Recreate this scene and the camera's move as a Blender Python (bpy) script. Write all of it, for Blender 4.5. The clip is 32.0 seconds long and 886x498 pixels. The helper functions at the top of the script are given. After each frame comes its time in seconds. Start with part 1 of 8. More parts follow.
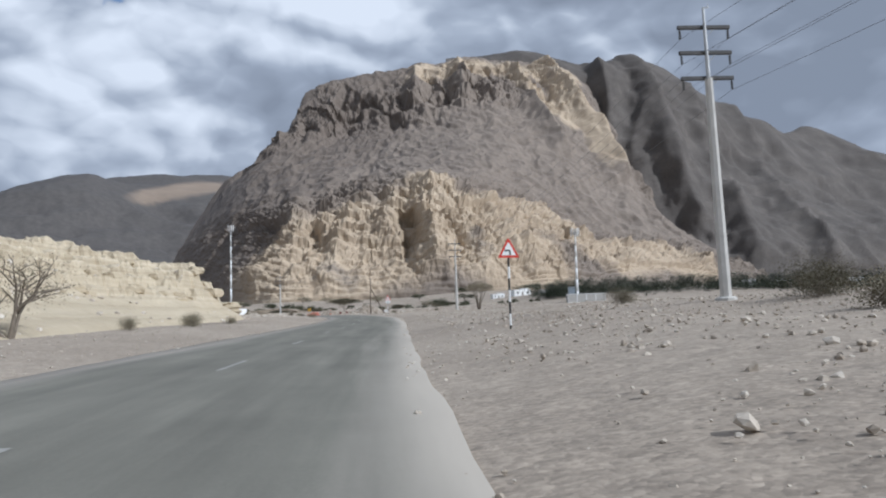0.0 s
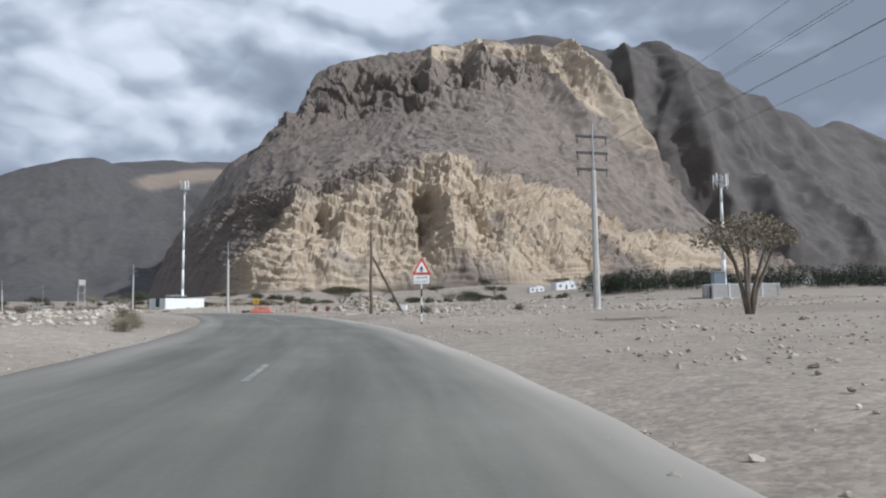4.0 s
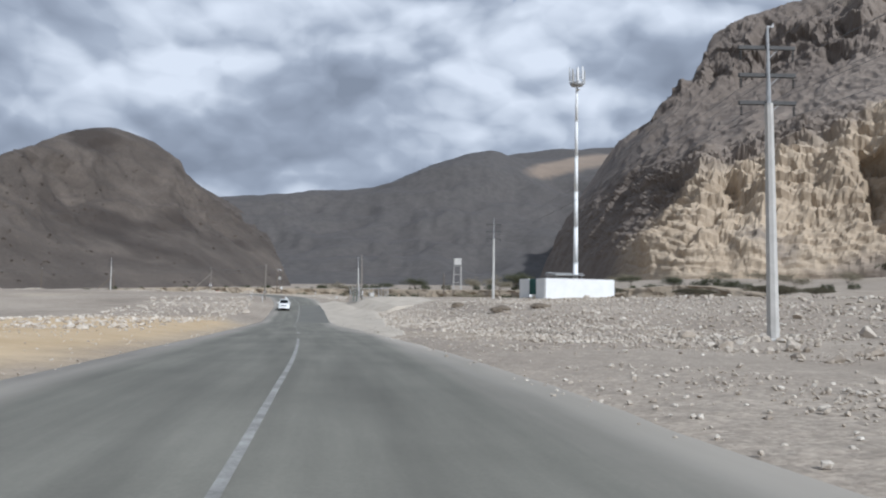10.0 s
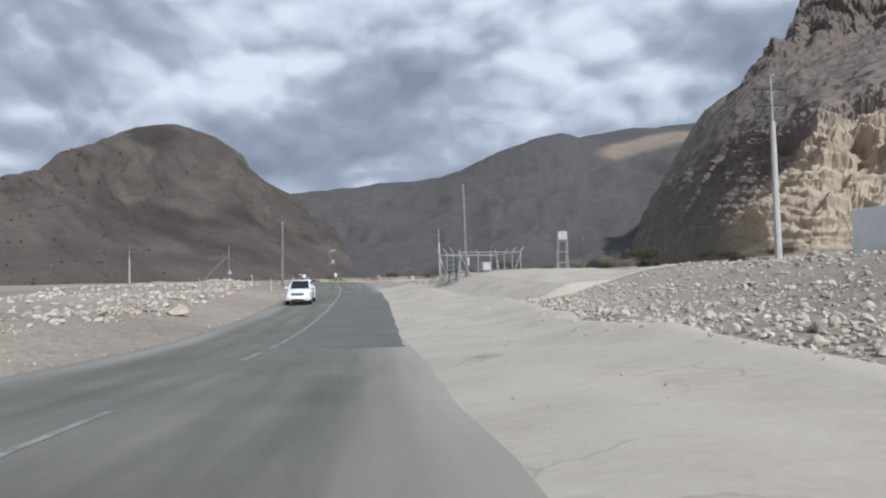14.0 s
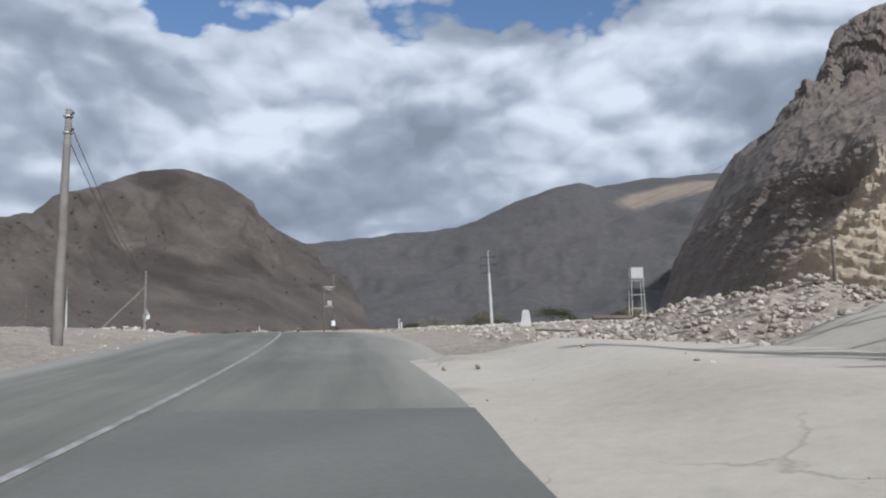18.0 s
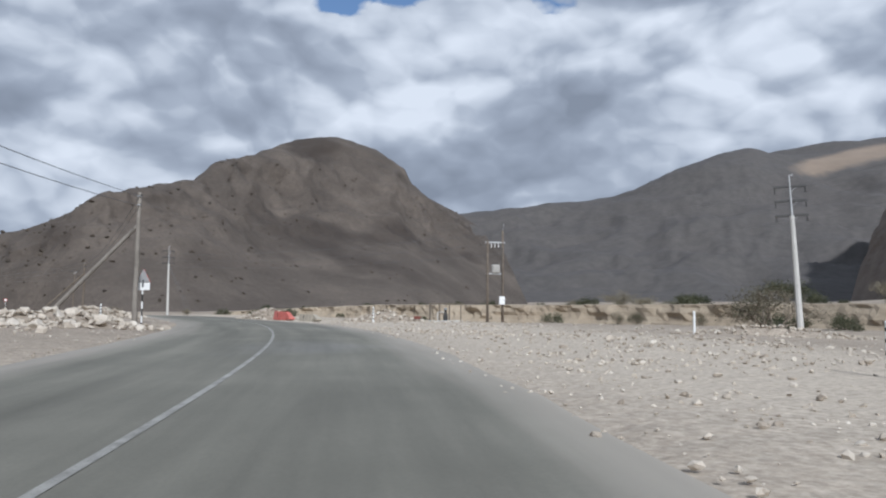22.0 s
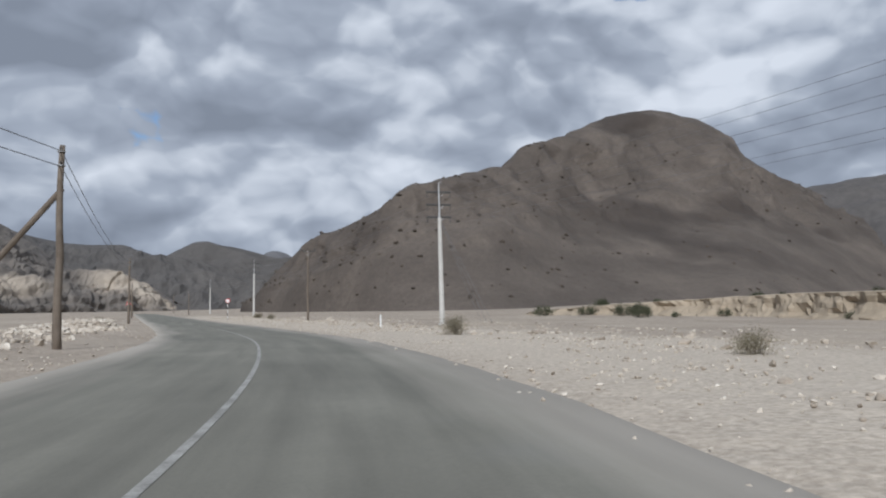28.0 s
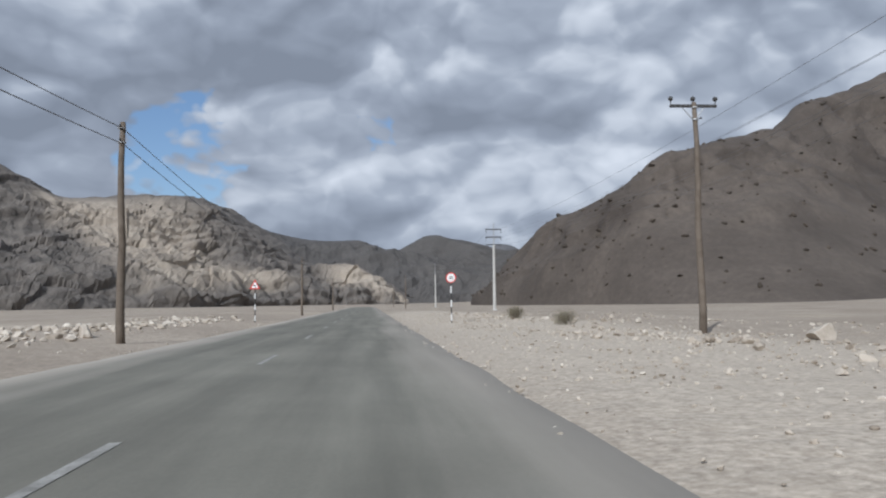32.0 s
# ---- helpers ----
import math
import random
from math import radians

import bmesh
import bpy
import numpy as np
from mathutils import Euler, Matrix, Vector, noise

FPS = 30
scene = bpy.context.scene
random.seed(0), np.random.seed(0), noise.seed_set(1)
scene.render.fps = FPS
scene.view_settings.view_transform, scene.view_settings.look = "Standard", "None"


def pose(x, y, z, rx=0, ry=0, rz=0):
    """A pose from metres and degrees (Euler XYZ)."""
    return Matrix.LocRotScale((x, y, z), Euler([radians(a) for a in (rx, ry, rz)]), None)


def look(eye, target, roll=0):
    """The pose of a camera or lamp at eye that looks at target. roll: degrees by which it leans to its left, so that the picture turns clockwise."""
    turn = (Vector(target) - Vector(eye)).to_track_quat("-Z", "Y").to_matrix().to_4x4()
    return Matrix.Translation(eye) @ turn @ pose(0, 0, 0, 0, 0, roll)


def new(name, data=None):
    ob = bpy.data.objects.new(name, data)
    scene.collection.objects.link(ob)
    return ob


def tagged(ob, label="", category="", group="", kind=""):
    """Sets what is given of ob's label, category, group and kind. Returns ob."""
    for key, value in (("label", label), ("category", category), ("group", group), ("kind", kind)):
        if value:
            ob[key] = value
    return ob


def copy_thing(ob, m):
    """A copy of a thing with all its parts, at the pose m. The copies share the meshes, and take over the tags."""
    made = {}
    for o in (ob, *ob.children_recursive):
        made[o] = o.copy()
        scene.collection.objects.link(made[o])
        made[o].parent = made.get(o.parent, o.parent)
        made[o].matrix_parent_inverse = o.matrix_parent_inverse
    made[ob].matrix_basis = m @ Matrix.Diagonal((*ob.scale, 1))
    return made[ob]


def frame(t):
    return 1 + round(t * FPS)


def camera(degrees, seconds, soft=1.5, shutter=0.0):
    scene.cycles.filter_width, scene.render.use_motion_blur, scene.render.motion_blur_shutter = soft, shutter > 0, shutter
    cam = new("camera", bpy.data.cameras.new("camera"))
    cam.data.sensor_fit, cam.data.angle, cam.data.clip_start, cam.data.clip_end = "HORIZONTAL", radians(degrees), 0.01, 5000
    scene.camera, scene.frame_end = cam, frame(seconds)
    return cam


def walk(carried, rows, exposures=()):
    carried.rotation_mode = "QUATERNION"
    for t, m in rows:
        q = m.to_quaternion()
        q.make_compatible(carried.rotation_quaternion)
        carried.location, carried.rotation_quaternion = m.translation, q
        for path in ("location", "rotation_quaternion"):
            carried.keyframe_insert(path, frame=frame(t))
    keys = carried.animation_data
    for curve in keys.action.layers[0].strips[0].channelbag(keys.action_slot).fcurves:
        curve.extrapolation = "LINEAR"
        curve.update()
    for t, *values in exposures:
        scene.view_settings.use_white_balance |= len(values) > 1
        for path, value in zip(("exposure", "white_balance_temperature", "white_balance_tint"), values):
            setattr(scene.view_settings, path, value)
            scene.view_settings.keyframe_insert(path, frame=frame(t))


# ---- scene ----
# ---- camera and walk ----
cam = camera(60.98, 32.0, soft=2.1)
walk(cam, [
    (0.0, pose(0.00, 0.00, 1.29, 95.01, 1.59, -5.60)),
    (0.5, pose(0.22, 11.64, 1.40, 94.87, 0.69, -5.54)),
    (1.0, pose(0.41, 23.25, 1.53, 95.00, 0.62, -5.45)),
    (1.5, pose(0.55, 34.76, 1.64, 95.31, 0.29, -5.49)),
    (2.0, pose(0.69, 46.09, 1.76, 94.95, 0.37, -5.64)),
    (2.5, pose(0.86, 57.17, 1.87, 94.64, 0.84, -5.66)),
    (3.0, pose(1.00, 68.04, 1.99, 94.63, 0.62, -5.98)),
    (3.5, pose(1.09, 78.65, 2.12, 94.62, 0.48, -5.78)),
    (4.0, pose(1.07, 88.96, 2.25, 94.61, 0.39, -4.88)),
    (4.5, pose(0.84, 98.90, 2.39, 94.60, 0.35, -3.33)),
    (5.0, pose(0.30, 108.43, 2.51, 94.73, 0.42, -1.41)),
    (5.5, pose(-0.65, 117.61, 2.65, 94.61, 0.72, 1.02)),
    (6.0, pose(-2.05, 126.73, 2.77, 94.58, 0.21, 3.51)),
    (6.5, pose(-3.90, 135.94, 2.87, 94.50, 0.11, 6.03)),
    (7.0, pose(-6.00, 145.00, 2.98, 94.78, 0.38, 8.46)),
    (7.5, pose(-8.44, 153.82, 3.07, 93.64, 1.03, 11.12)),
    (8.0, pose(-11.28, 162.40, 3.15, 93.79, 1.30, 13.86)),
    (8.5, pose(-14.30, 170.71, 3.20, 93.51, 1.01, 16.65)),
    (9.0, pose(-17.76, 178.78, 3.21, 94.13, -0.25, 19.38)),
    (9.5, pose(-21.77, 186.63, 3.20, 94.02, -0.55, 21.88)),
    (10.0, pose(-26.02, 194.33, 3.14, 93.49, -1.04, 23.93)),
    (10.5, pose(-30.48, 201.95, 3.00, 93.51, 0.08, 24.98)),
    (11.0, pose(-35.12, 209.56, 2.82, 93.07, 0.51, 26.12)),
    (11.5, pose(-39.91, 217.25, 2.58, 92.80, 0.57, 27.06)),
    (12.0, pose(-44.80, 224.92, 2.31, 92.86, 1.45, 27.65)),
    (12.5, pose(-49.68, 232.53, 2.05, 92.95, 1.24, 28.27)),
    (13.0, pose(-54.50, 239.93, 1.78, 92.52, 1.04, 29.05)),
    (13.5, pose(-59.09, 246.96, 1.53, 92.43, 1.02, 29.47)),
    (14.0, pose(-63.71, 253.77, 1.28, 92.83, 1.03, 29.32)),
    (14.5, pose(-68.27, 260.40, 1.05, 93.23, 1.16, 29.27)),
    (15.0, pose(-72.76, 266.89, 0.85, 93.64, 1.41, 29.42)),
    (15.5, pose(-77.16, 273.25, 0.72, 94.04, 1.83, 29.59)),
    (16.0, pose(-81.47, 279.49, 0.66, 94.50, 1.79, 29.35)),
    (16.5, pose(-85.65, 285.57, 0.74, 95.58, 1.87, 29.57)),
    (17.0, pose(-89.71, 291.36, 0.95, 96.05, 1.55, 29.86)),
    (17.5, pose(-93.62, 296.98, 1.25, 97.09, 0.83, 30.03)),
    (18.0, pose(-97.68, 302.61, 1.58, 96.83, 0.91, 30.40)),
    (18.5, pose(-101.65, 308.12, 1.93, 97.43, 1.45, 30.95)),
    (19.0, pose(-105.41, 313.32, 2.26, 96.82, 1.80, 31.54)),
    (19.5, pose(-109.13, 318.05, 2.59, 96.41, 1.76, 33.30)),
    (20.0, pose(-112.82, 322.45, 2.88, 98.29, 1.07, 34.90)),
    (20.5, pose(-116.65, 326.64, 3.10, 96.33, 0.39, 36.79)),
    (21.0, pose(-120.61, 330.83, 3.23, 95.26, 0.35, 38.74)),
    (21.5, pose(-124.79, 334.93, 3.31, 95.18, -0.41, 40.35)),
    (22.0, pose(-129.24, 339.12, 3.37, 94.69, -0.53, 41.74)),
    (22.5, pose(-133.90, 343.31, 3.46, 94.88, -0.85, 43.10)),
    (23.0, pose(-138.79, 347.50, 3.54, 95.45, -0.89, 44.44)),
    (23.5, pose(-143.92, 351.67, 3.61, 94.91, -0.03, 45.89)),
    (24.0, pose(-149.29, 355.79, 3.66, 94.76, 0.96, 47.88)),
    (24.5, pose(-155.00, 359.71, 3.68, 94.43, 0.70, 50.61)),
    (25.0, pose(-161.05, 363.57, 3.72, 94.77, 0.78, 53.11)),
    (25.5, pose(-167.47, 367.24, 3.73, 94.53, 0.84, 55.67)),
    (26.0, pose(-174.14, 370.72, 3.72, 94.46, 0.72, 58.23)),
    (26.5, pose(-181.12, 373.87, 3.64, 93.97, 0.91, 60.42)),
    (27.0, pose(-187.97, 377.02, 3.64, 94.08, 0.80, 61.33)),
    (27.5, pose(-194.86, 380.06, 3.66, 94.19, 0.77, 62.65)),
    (28.0, pose(-201.94, 382.90, 3.70, 94.30, 0.84, 65.12)),
    (28.5, pose(-209.38, 385.45, 3.72, 94.40, 1.00, 68.40)),
    (29.0, pose(-217.35, 387.62, 3.71, 94.40, 1.23, 71.12)),
    (29.5, pose(-225.86, 389.49, 3.65, 94.35, 0.90, 73.72)),
    (30.0, pose(-234.77, 391.02, 3.56, 94.03, 0.30, 76.44)),
    (30.5, pose(-243.77, 392.26, 3.48, 94.18, 0.23, 78.42)),
    (31.0, pose(-253.05, 393.19, 3.41, 94.14, 0.61, 80.26)),
    (31.5, pose(-262.53, 393.82, 3.37, 94.09, 0.85, 81.30)),
    (32.0, pose(-272.10, 394.38, 3.34, 94.05, 0.88, 82.19)),
], exposures=[(0.0, -0.1, 5450, 10), (13.0, -0.12, 5500, 10), (22.0, -0.12, 5550, 10), (26.0, -0.22, 5680, 10), (32.0, -0.20, 5600, 10)])

# ---- world, sun ----
SUN_AZ, SUN_EL = -31.0, 37.0
world = bpy.data.worlds.new("world")
scene.world = world
world.use_nodes = True
wt = world.node_tree
wt.nodes.clear()


def wnode(kind, **kw):
    n = wt.nodes.new(kind)
    for k, v in kw.items():
        n.inputs[k].default_value = v
    return n


def wmath(op, a, b=None):
    n = wt.nodes.new("ShaderNodeMath")
    n.operation = op
    for i, v in enumerate((a, b)):
        if v is None:
            continue
        if isinstance(v, (int, float)):
            n.inputs[i].default_value = v
        else:
            wt.links.new(v, n.inputs[i])
    return n.outputs[0]


def wramp(fac, stops):
    n = wt.nodes.new("ShaderNodeValToRGB")
    wt.links.new(fac, n.inputs[0])
    el = n.color_ramp.elements
    while len(el) < len(stops):
        el.new(0.5)
    for e, (p, c) in zip(el, stops):
        e.position = p
        e.color = (*c, 1) if len(c) == 3 else c
    return n.outputs[0]


wc = wt.nodes.new("ShaderNodeTexCoord")
sep = wt.nodes.new("ShaderNodeSeparateXYZ")
wt.links.new(wc.outputs["Generated"], sep.inputs[0])
wx, wy, wz = sep.outputs
comb = wt.nodes.new("ShaderNodeCombineXYZ")
wt.links.new(wx, comb.inputs[0])
wt.links.new(wy, comb.inputs[1])
wt.links.new(wmath("MULTIPLY", wz, 1.6), comb.inputs[2])


def wshift(v, d):
    n = wt.nodes.new("ShaderNodeVectorMath")
    n.operation = "ADD"
    wt.links.new(v, n.inputs[0])
    n.inputs[1].default_value = d
    return n.outputs[0]


def wnoise(v, scale, detail, roughness=0.5):
    n = wnode("ShaderNodeTexNoise", Scale=scale, Detail=detail, Roughness=roughness)
    wt.links.new(v, n.inputs["Vector"])
    return n


# the billows' outlines are pulled about a little, so that no two heaps are alike
_w = wnoise(comb.outputs[0], 5.0, 3.0)
_wm = wt.nodes.new("ShaderNodeVectorMath")
_wm.operation = "MULTIPLY_ADD"
wt.links.new(_w.outputs["Color"], _wm.inputs[0])
_wm.inputs[1].default_value = (0.11, 0.11, 0.08)
wt.links.new(comb.outputs[0], _wm.inputs[2])
billow_at = _wm.outputs[0]


def billows(v, scale):
    """Round heads packed side by side."""
    n = wt.nodes.new("ShaderNodeTexVoronoi")
    n.inputs["Scale"].default_value = scale
    wt.links.new(v, n.inputs["Vector"])
    return wmath("SUBTRACT", 0.67, wmath("POWER", n.outputs["Distance"], 2.0))


def heaped(d, sizes):
    """Thickness of the heaped cloud; looked up a little higher and towards the sun it shows which side is lit."""
    v = wshift(billow_at, (1.3 + d[0], 0.2 + d[1], 0.6 + d[2]))
    total = wmath("MULTIPLY", wmath("SUBTRACT", wnoise(v, 1.7, 4.0, 0.5).outputs[0], 0.5), 1.9)
    for scale, amount in sizes:
        total = wmath("ADD", total, wmath("MULTIPLY", billows(v, scale), amount))
    return total


def gap(az, el, wide, deep):
    """A rent in the cloud: degrees east of north and above the horizon, its half width, how far it thins the cloud."""
    a, e = radians(az), radians(el)
    n = wt.nodes.new("ShaderNodeVectorMath")
    n.operation = "DOT_PRODUCT"
    wt.links.new(wc.outputs["Generated"], n.inputs[0])
    n.inputs[1].default_value = (math.sin(a) * math.cos(e), math.cos(a) * math.cos(e), math.sin(e))
    m = wt.nodes.new("ShaderNodeMapRange")
    m.interpolation_type = "SMOOTHSTEP"
    wt.links.new(n.outputs["Value"], m.inputs[0])
    m.inputs[1].default_value, m.inputs[2].default_value = math.cos(radians(wide)), math.cos(radians(wide * 0.25))
    m.inputs[3].default_value, m.inputs[4].default_value = 0.0, deep
    return m.outputs[0]


SIZES = ((2.9, 0.66), (7.0, 0.32), (17.0, 0.13), (40.0, 0.05))
heap_low = heaped((0, 0, 0), SIZES)
heap_up = heaped((0.014, -0.006, 0.034), SIZES)
heap_high = heaped((0.05, -0.02, 0.16), SIZES[:2])
rents = None
for g_ in ((-2, 24, 6, 0.45), (-10, 19, 4, 0.35), (-20, 28, 9, 0.6), (-33, 29, 10, 0.65), (-47, 28, 9, 0.6), (-52, 23, 4, 0.45), (-101, 11, 8, 0.85), (-87, 13, 4, 0.6)):
    rents = gap(*g_) if rents is None else wmath("ADD", rents, gap(*g_))
frayed = heaped((0, 0, 0), ((7.6, 0.5), (18.0, 0.45), (40.0, 0.22), (80.0, 0.1)))
cover = wramp(wmath("ADD", wmath("SUBTRACT", wmath("ADD", wmath("MULTIPLY", heap_low, 0.5), wmath("MULTIPLY", frayed, 0.6)), rents), 0.5), [(0.17, (0, 0, 0)), (0.28, (1, 1, 1))])
lit = wmath("ADD", wmath("MULTIPLY", wmath("SUBTRACT", heap_low, heap_up), 1.9), wmath("MULTIPLY", wmath("SUBTRACT", heap_low, heap_high), 0.55))
lit = wmath("ADD", lit, wmath("SUBTRACT", 0.55, wmath("MULTIPLY", heap_low, 0.35)))
# whole banks of cloud stand in the sun, others in the shade of their neighbours
lit = wmath("ADD", lit, wmath("MULTIPLY", wmath("SUBTRACT", wnoise(wshift(comb.outputs[0], (4.1, 7.7, 2.3)), 2.4, 2.0).outputs[0], 0.5), 0.8))
cloud = wramp(lit, [(0.08, (0.30, 0.318, 0.35)), (0.36, (0.39, 0.41, 0.445)), (0.54, (0.49, 0.51, 0.54)), (0.70, (0.68, 0.688, 0.695)), (0.95, (0.90, 0.892, 0.875))])
sky = wt.nodes.new("ShaderNodeTexSky")
sky.sky_type = "NISHITA"
sky.sun_disc = False
sky.sun_elevation = radians(SUN_EL)
sky.sun_rotation = radians(90 - SUN_AZ)
sky.altitude = 300
sky.dust_density = 1.5
skys = wt.nodes.new("ShaderNodeVectorMath")
skys.operation = "SCALE"
skys.inputs[3].default_value = 0.12
wt.links.new(sky.outputs[0], skys.inputs[0])
wmix = wt.nodes.new("ShaderNodeMix")
wmix.data_type = "RGBA"
wt.links.new(cover, wmix.inputs["Factor"])
wt.links.new(skys.outputs[0], wmix.inputs[6])
wt.links.new(cloud, wmix.inputs[7])
bg = wnode("ShaderNodeBackground", Strength=0.95)
wt.links.new(wmix.outputs[2], bg.inputs[0])
wo = wt.nodes.new("ShaderNodeOutputWorld")
wt.links.new(bg.outputs[0], wo.inputs[0])

sun_data = bpy.data.lights.new("sun", "SUN")
sun_data.energy = 4.2
sun_data.angle = radians(1.0)
sun_data.color = (1.0, 0.95, 0.87)
sun = new("sun", sun_data)
_e, _a = radians(SUN_EL), radians(SUN_AZ)
sun.matrix_world = look((math.cos(_a) * math.cos(_e) * 100, math.sin(_a) * math.cos(_e) * 100, math.sin(_e) * 100), (0, 0, 0))


# ---- materials ----
def rgb(*c):
    return (*c, 1.0)


def material(name, stops, scale=1.0, fine=20.0, rough=0.85, bump=0.3, bump_scale=None, metal=0.0, strata=None,
             patch=None, vary=0.0, bump_dist=0.05, spec=0.3):
    """Two-scale noise colour between the stops, fine relief, optional strata along z, optional stain patches, optional change from piece to piece."""
    m = bpy.data.materials.new(name)
    m.use_nodes = True
    nt = m.node_tree
    bsdf = nt.nodes["Principled BSDF"]
    tc = nt.nodes.new("ShaderNodeTexCoord")
    big = nt.nodes.new("ShaderNodeTexNoise")
    big.inputs["Scale"].default_value = scale
    big.inputs["Detail"].default_value = 6.0
    big.inputs["Roughness"].default_value = 0.6
    nt.links.new(tc.outputs["Object"], big.inputs["Vector"])
    small = nt.nodes.new("ShaderNodeTexNoise")
    small.inputs["Scale"].default_value = fine
    small.inputs["Detail"].default_value = 5.0
    small.inputs["Roughness"].default_value = 0.65
    nt.links.new(tc.outputs["Object"], small.inputs["Vector"])

    def mth(op, a, b):
        n = nt.nodes.new("ShaderNodeMath")
        n.operation = op
        for i, v in enumerate((a, b)):
            if isinstance(v, (int, float)):
                n.inputs[i].default_value = v
            else:
                nt.links.new(v, n.inputs[i])
        return n.outputs[0]

    fac = mth("ADD", mth("MULTIPLY", big.outputs[0], 0.65), mth("MULTIPLY", small.outputs[0], 0.35))
    if strata:
        sx = nt.nodes.new("ShaderNodeSeparateXYZ")
        nt.links.new(tc.outputs["Object"], sx.inputs[0])
        band = nt.nodes.new("ShaderNodeTexNoise")
        band.noise_dimensions = "1D"
        band.inputs["Detail"].default_value = 4.0
        nt.links.new(mth("ADD", mth("MULTIPLY", sx.outputs[2], strata[0]), mth("MULTIPLY", big.outputs[0], 1.5)), band.inputs["W"])
        band.inputs["Scale"].default_value = 1.0
        fac = mth("ADD", mth("MULTIPLY", fac, 1 - strata[1]), mth("MULTIPLY", band.outputs[0], strata[1]))
    if vary:
        oi = nt.nodes.new("ShaderNodeObjectInfo")
        geo = nt.nodes.new("ShaderNodeNewGeometry")
        fac = mth("ADD", fac, mth("MULTIPLY", mth("SUBTRACT", geo.outputs["Random Per Island"], 0.5), vary))
        fac = mth("ADD", fac, mth("MULTIPLY", mth("SUBTRACT", oi.outputs["Random"], 0.5), vary * 0.5))
    ramp = nt.nodes.new("ShaderNodeValToRGB")
    nt.links.new(fac, ramp.inputs[0])
    el = ramp.color_ramp.elements
    while len(el) < len(stops):
        el.new(0.5)
    for e, (p, c) in zip(el, stops):
        e.position = p
        e.color = rgb(*c)
    col = ramp.outputs[0]
    if patch:
        pn = nt.nodes.new("ShaderNodeTexNoise")
        pn.inputs["Scale"].default_value = patch[0]
        pn.inputs["Detail"].default_value = 5.0
        nt.links.new(tc.outputs["Object"], pn.inputs["Vector"])
        pr = nt.nodes.new("ShaderNodeValToRGB")
        pr.color_ramp.elements[0].position = patch[2]
        pr.color_ramp.elements[1].position = patch[2] + 0.12
        nt.links.new(pn.outputs[0], pr.inputs[0])
        mx = nt.nodes.new("ShaderNodeMix")
        mx.data_type = "RGBA"
        nt.links.new(pr.outputs[0], mx.inputs["Factor"])
        nt.links.new(col, mx.inputs[6])
        mx.inputs[7].default_value = rgb(*patch[1])
        col = mx.outputs[2]
    nt.links.new(col, bsdf.inputs["Base Color"])
    bsdf.inputs["Roughness"].default_value = rough
    bsdf.inputs["Metallic"].default_value = metal
    bsdf.inputs["Specular IOR Level"].default_value = spec
    if bump:
        bn = nt.nodes.new("ShaderNodeBump")
        bn.inputs["Strength"].default_value = bump
        bn.inputs["Distance"].default_value = bump_dist
        if bump_scale:
            h = nt.nodes.new("ShaderNodeTexNoise")
            h.inputs["Scale"].default_value = bump_scale
            h.inputs["Detail"].default_value = 7.0
            h.inputs["Roughness"].default_value = 0.7
            nt.links.new(tc.outputs["Object"], h.inputs["Vector"])
            nt.links.new(h.outputs[0], bn.inputs["Height"])
        else:
            nt.links.new(small.outputs[0], bn.inputs["Height"])
        nt.links.new(bn.outputs[0], bsdf.inputs["Normal"])
    return m


M = {}
M["mesa"] = material("mesa_limestone", [(0.28, (0.235, 0.183, 0.127)), (0.46, (0.375, 0.299, 0.213)), (0.60, (0.465, 0.378, 0.275)), (0.75, (0.535, 0.448, 0.338))],
                     scale=0.012, fine=0.25, bump=0.3, bump_scale=0.14, bump_dist=2.0, strata=(0.045, 0.22), patch=(0.012, (0.22, 0.185, 0.15), 0.64))
M["dark_rock"] = material("dark_rock", [(0.32, (0.066, 0.057, 0.050)), (0.5, (0.098, 0.086, 0.076)), (0.68, (0.145, 0.126, 0.110))],
                          scale=0.012, fine=0.2, bump=0.35, bump_scale=0.06, bump_dist=3.0, strata=(0.03, 0.12))
M["valley_rock"] = material("valley_ridge_rock", [(0.3, (0.19, 0.148, 0.113)), (0.7, (0.28, 0.222, 0.17))], scale=0.008, fine=0.1, bump=0.18, bump_scale=0.05, bump_dist=3.0)
M["brown_rock"] = material("brown_hill_rock", [(0.32, (0.057, 0.0465, 0.038)), (0.5, (0.096, 0.079, 0.065)), (0.68, (0.152, 0.125, 0.101))],
                           scale=0.018, fine=0.35, bump=0.5, bump_scale=0.10, bump_dist=3.0, strata=(0.05, 0.10), patch=(0.008, (0.055, 0.044, 0.036), 0.54))
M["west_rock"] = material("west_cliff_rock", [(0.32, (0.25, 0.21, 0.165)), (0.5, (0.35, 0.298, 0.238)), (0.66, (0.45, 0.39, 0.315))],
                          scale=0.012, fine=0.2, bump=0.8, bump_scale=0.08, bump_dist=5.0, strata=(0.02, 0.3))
M["far_rock"] = material("far_hill_rock", [(0.3, (0.10, 0.10, 0.105)), (0.7, (0.17, 0.165, 0.165))], scale=0.005, fine=0.05, bump=0.5, bump_scale=0.03, bump_dist=5.0)
M["hill_rock"] = material("dark_hill_rock", [(0.3, (0.06, 0.056, 0.053)), (0.7, (0.115, 0.106, 0.098))], scale=0.01, fine=0.1, bump=0.6, bump_scale=0.05, bump_dist=5.0)
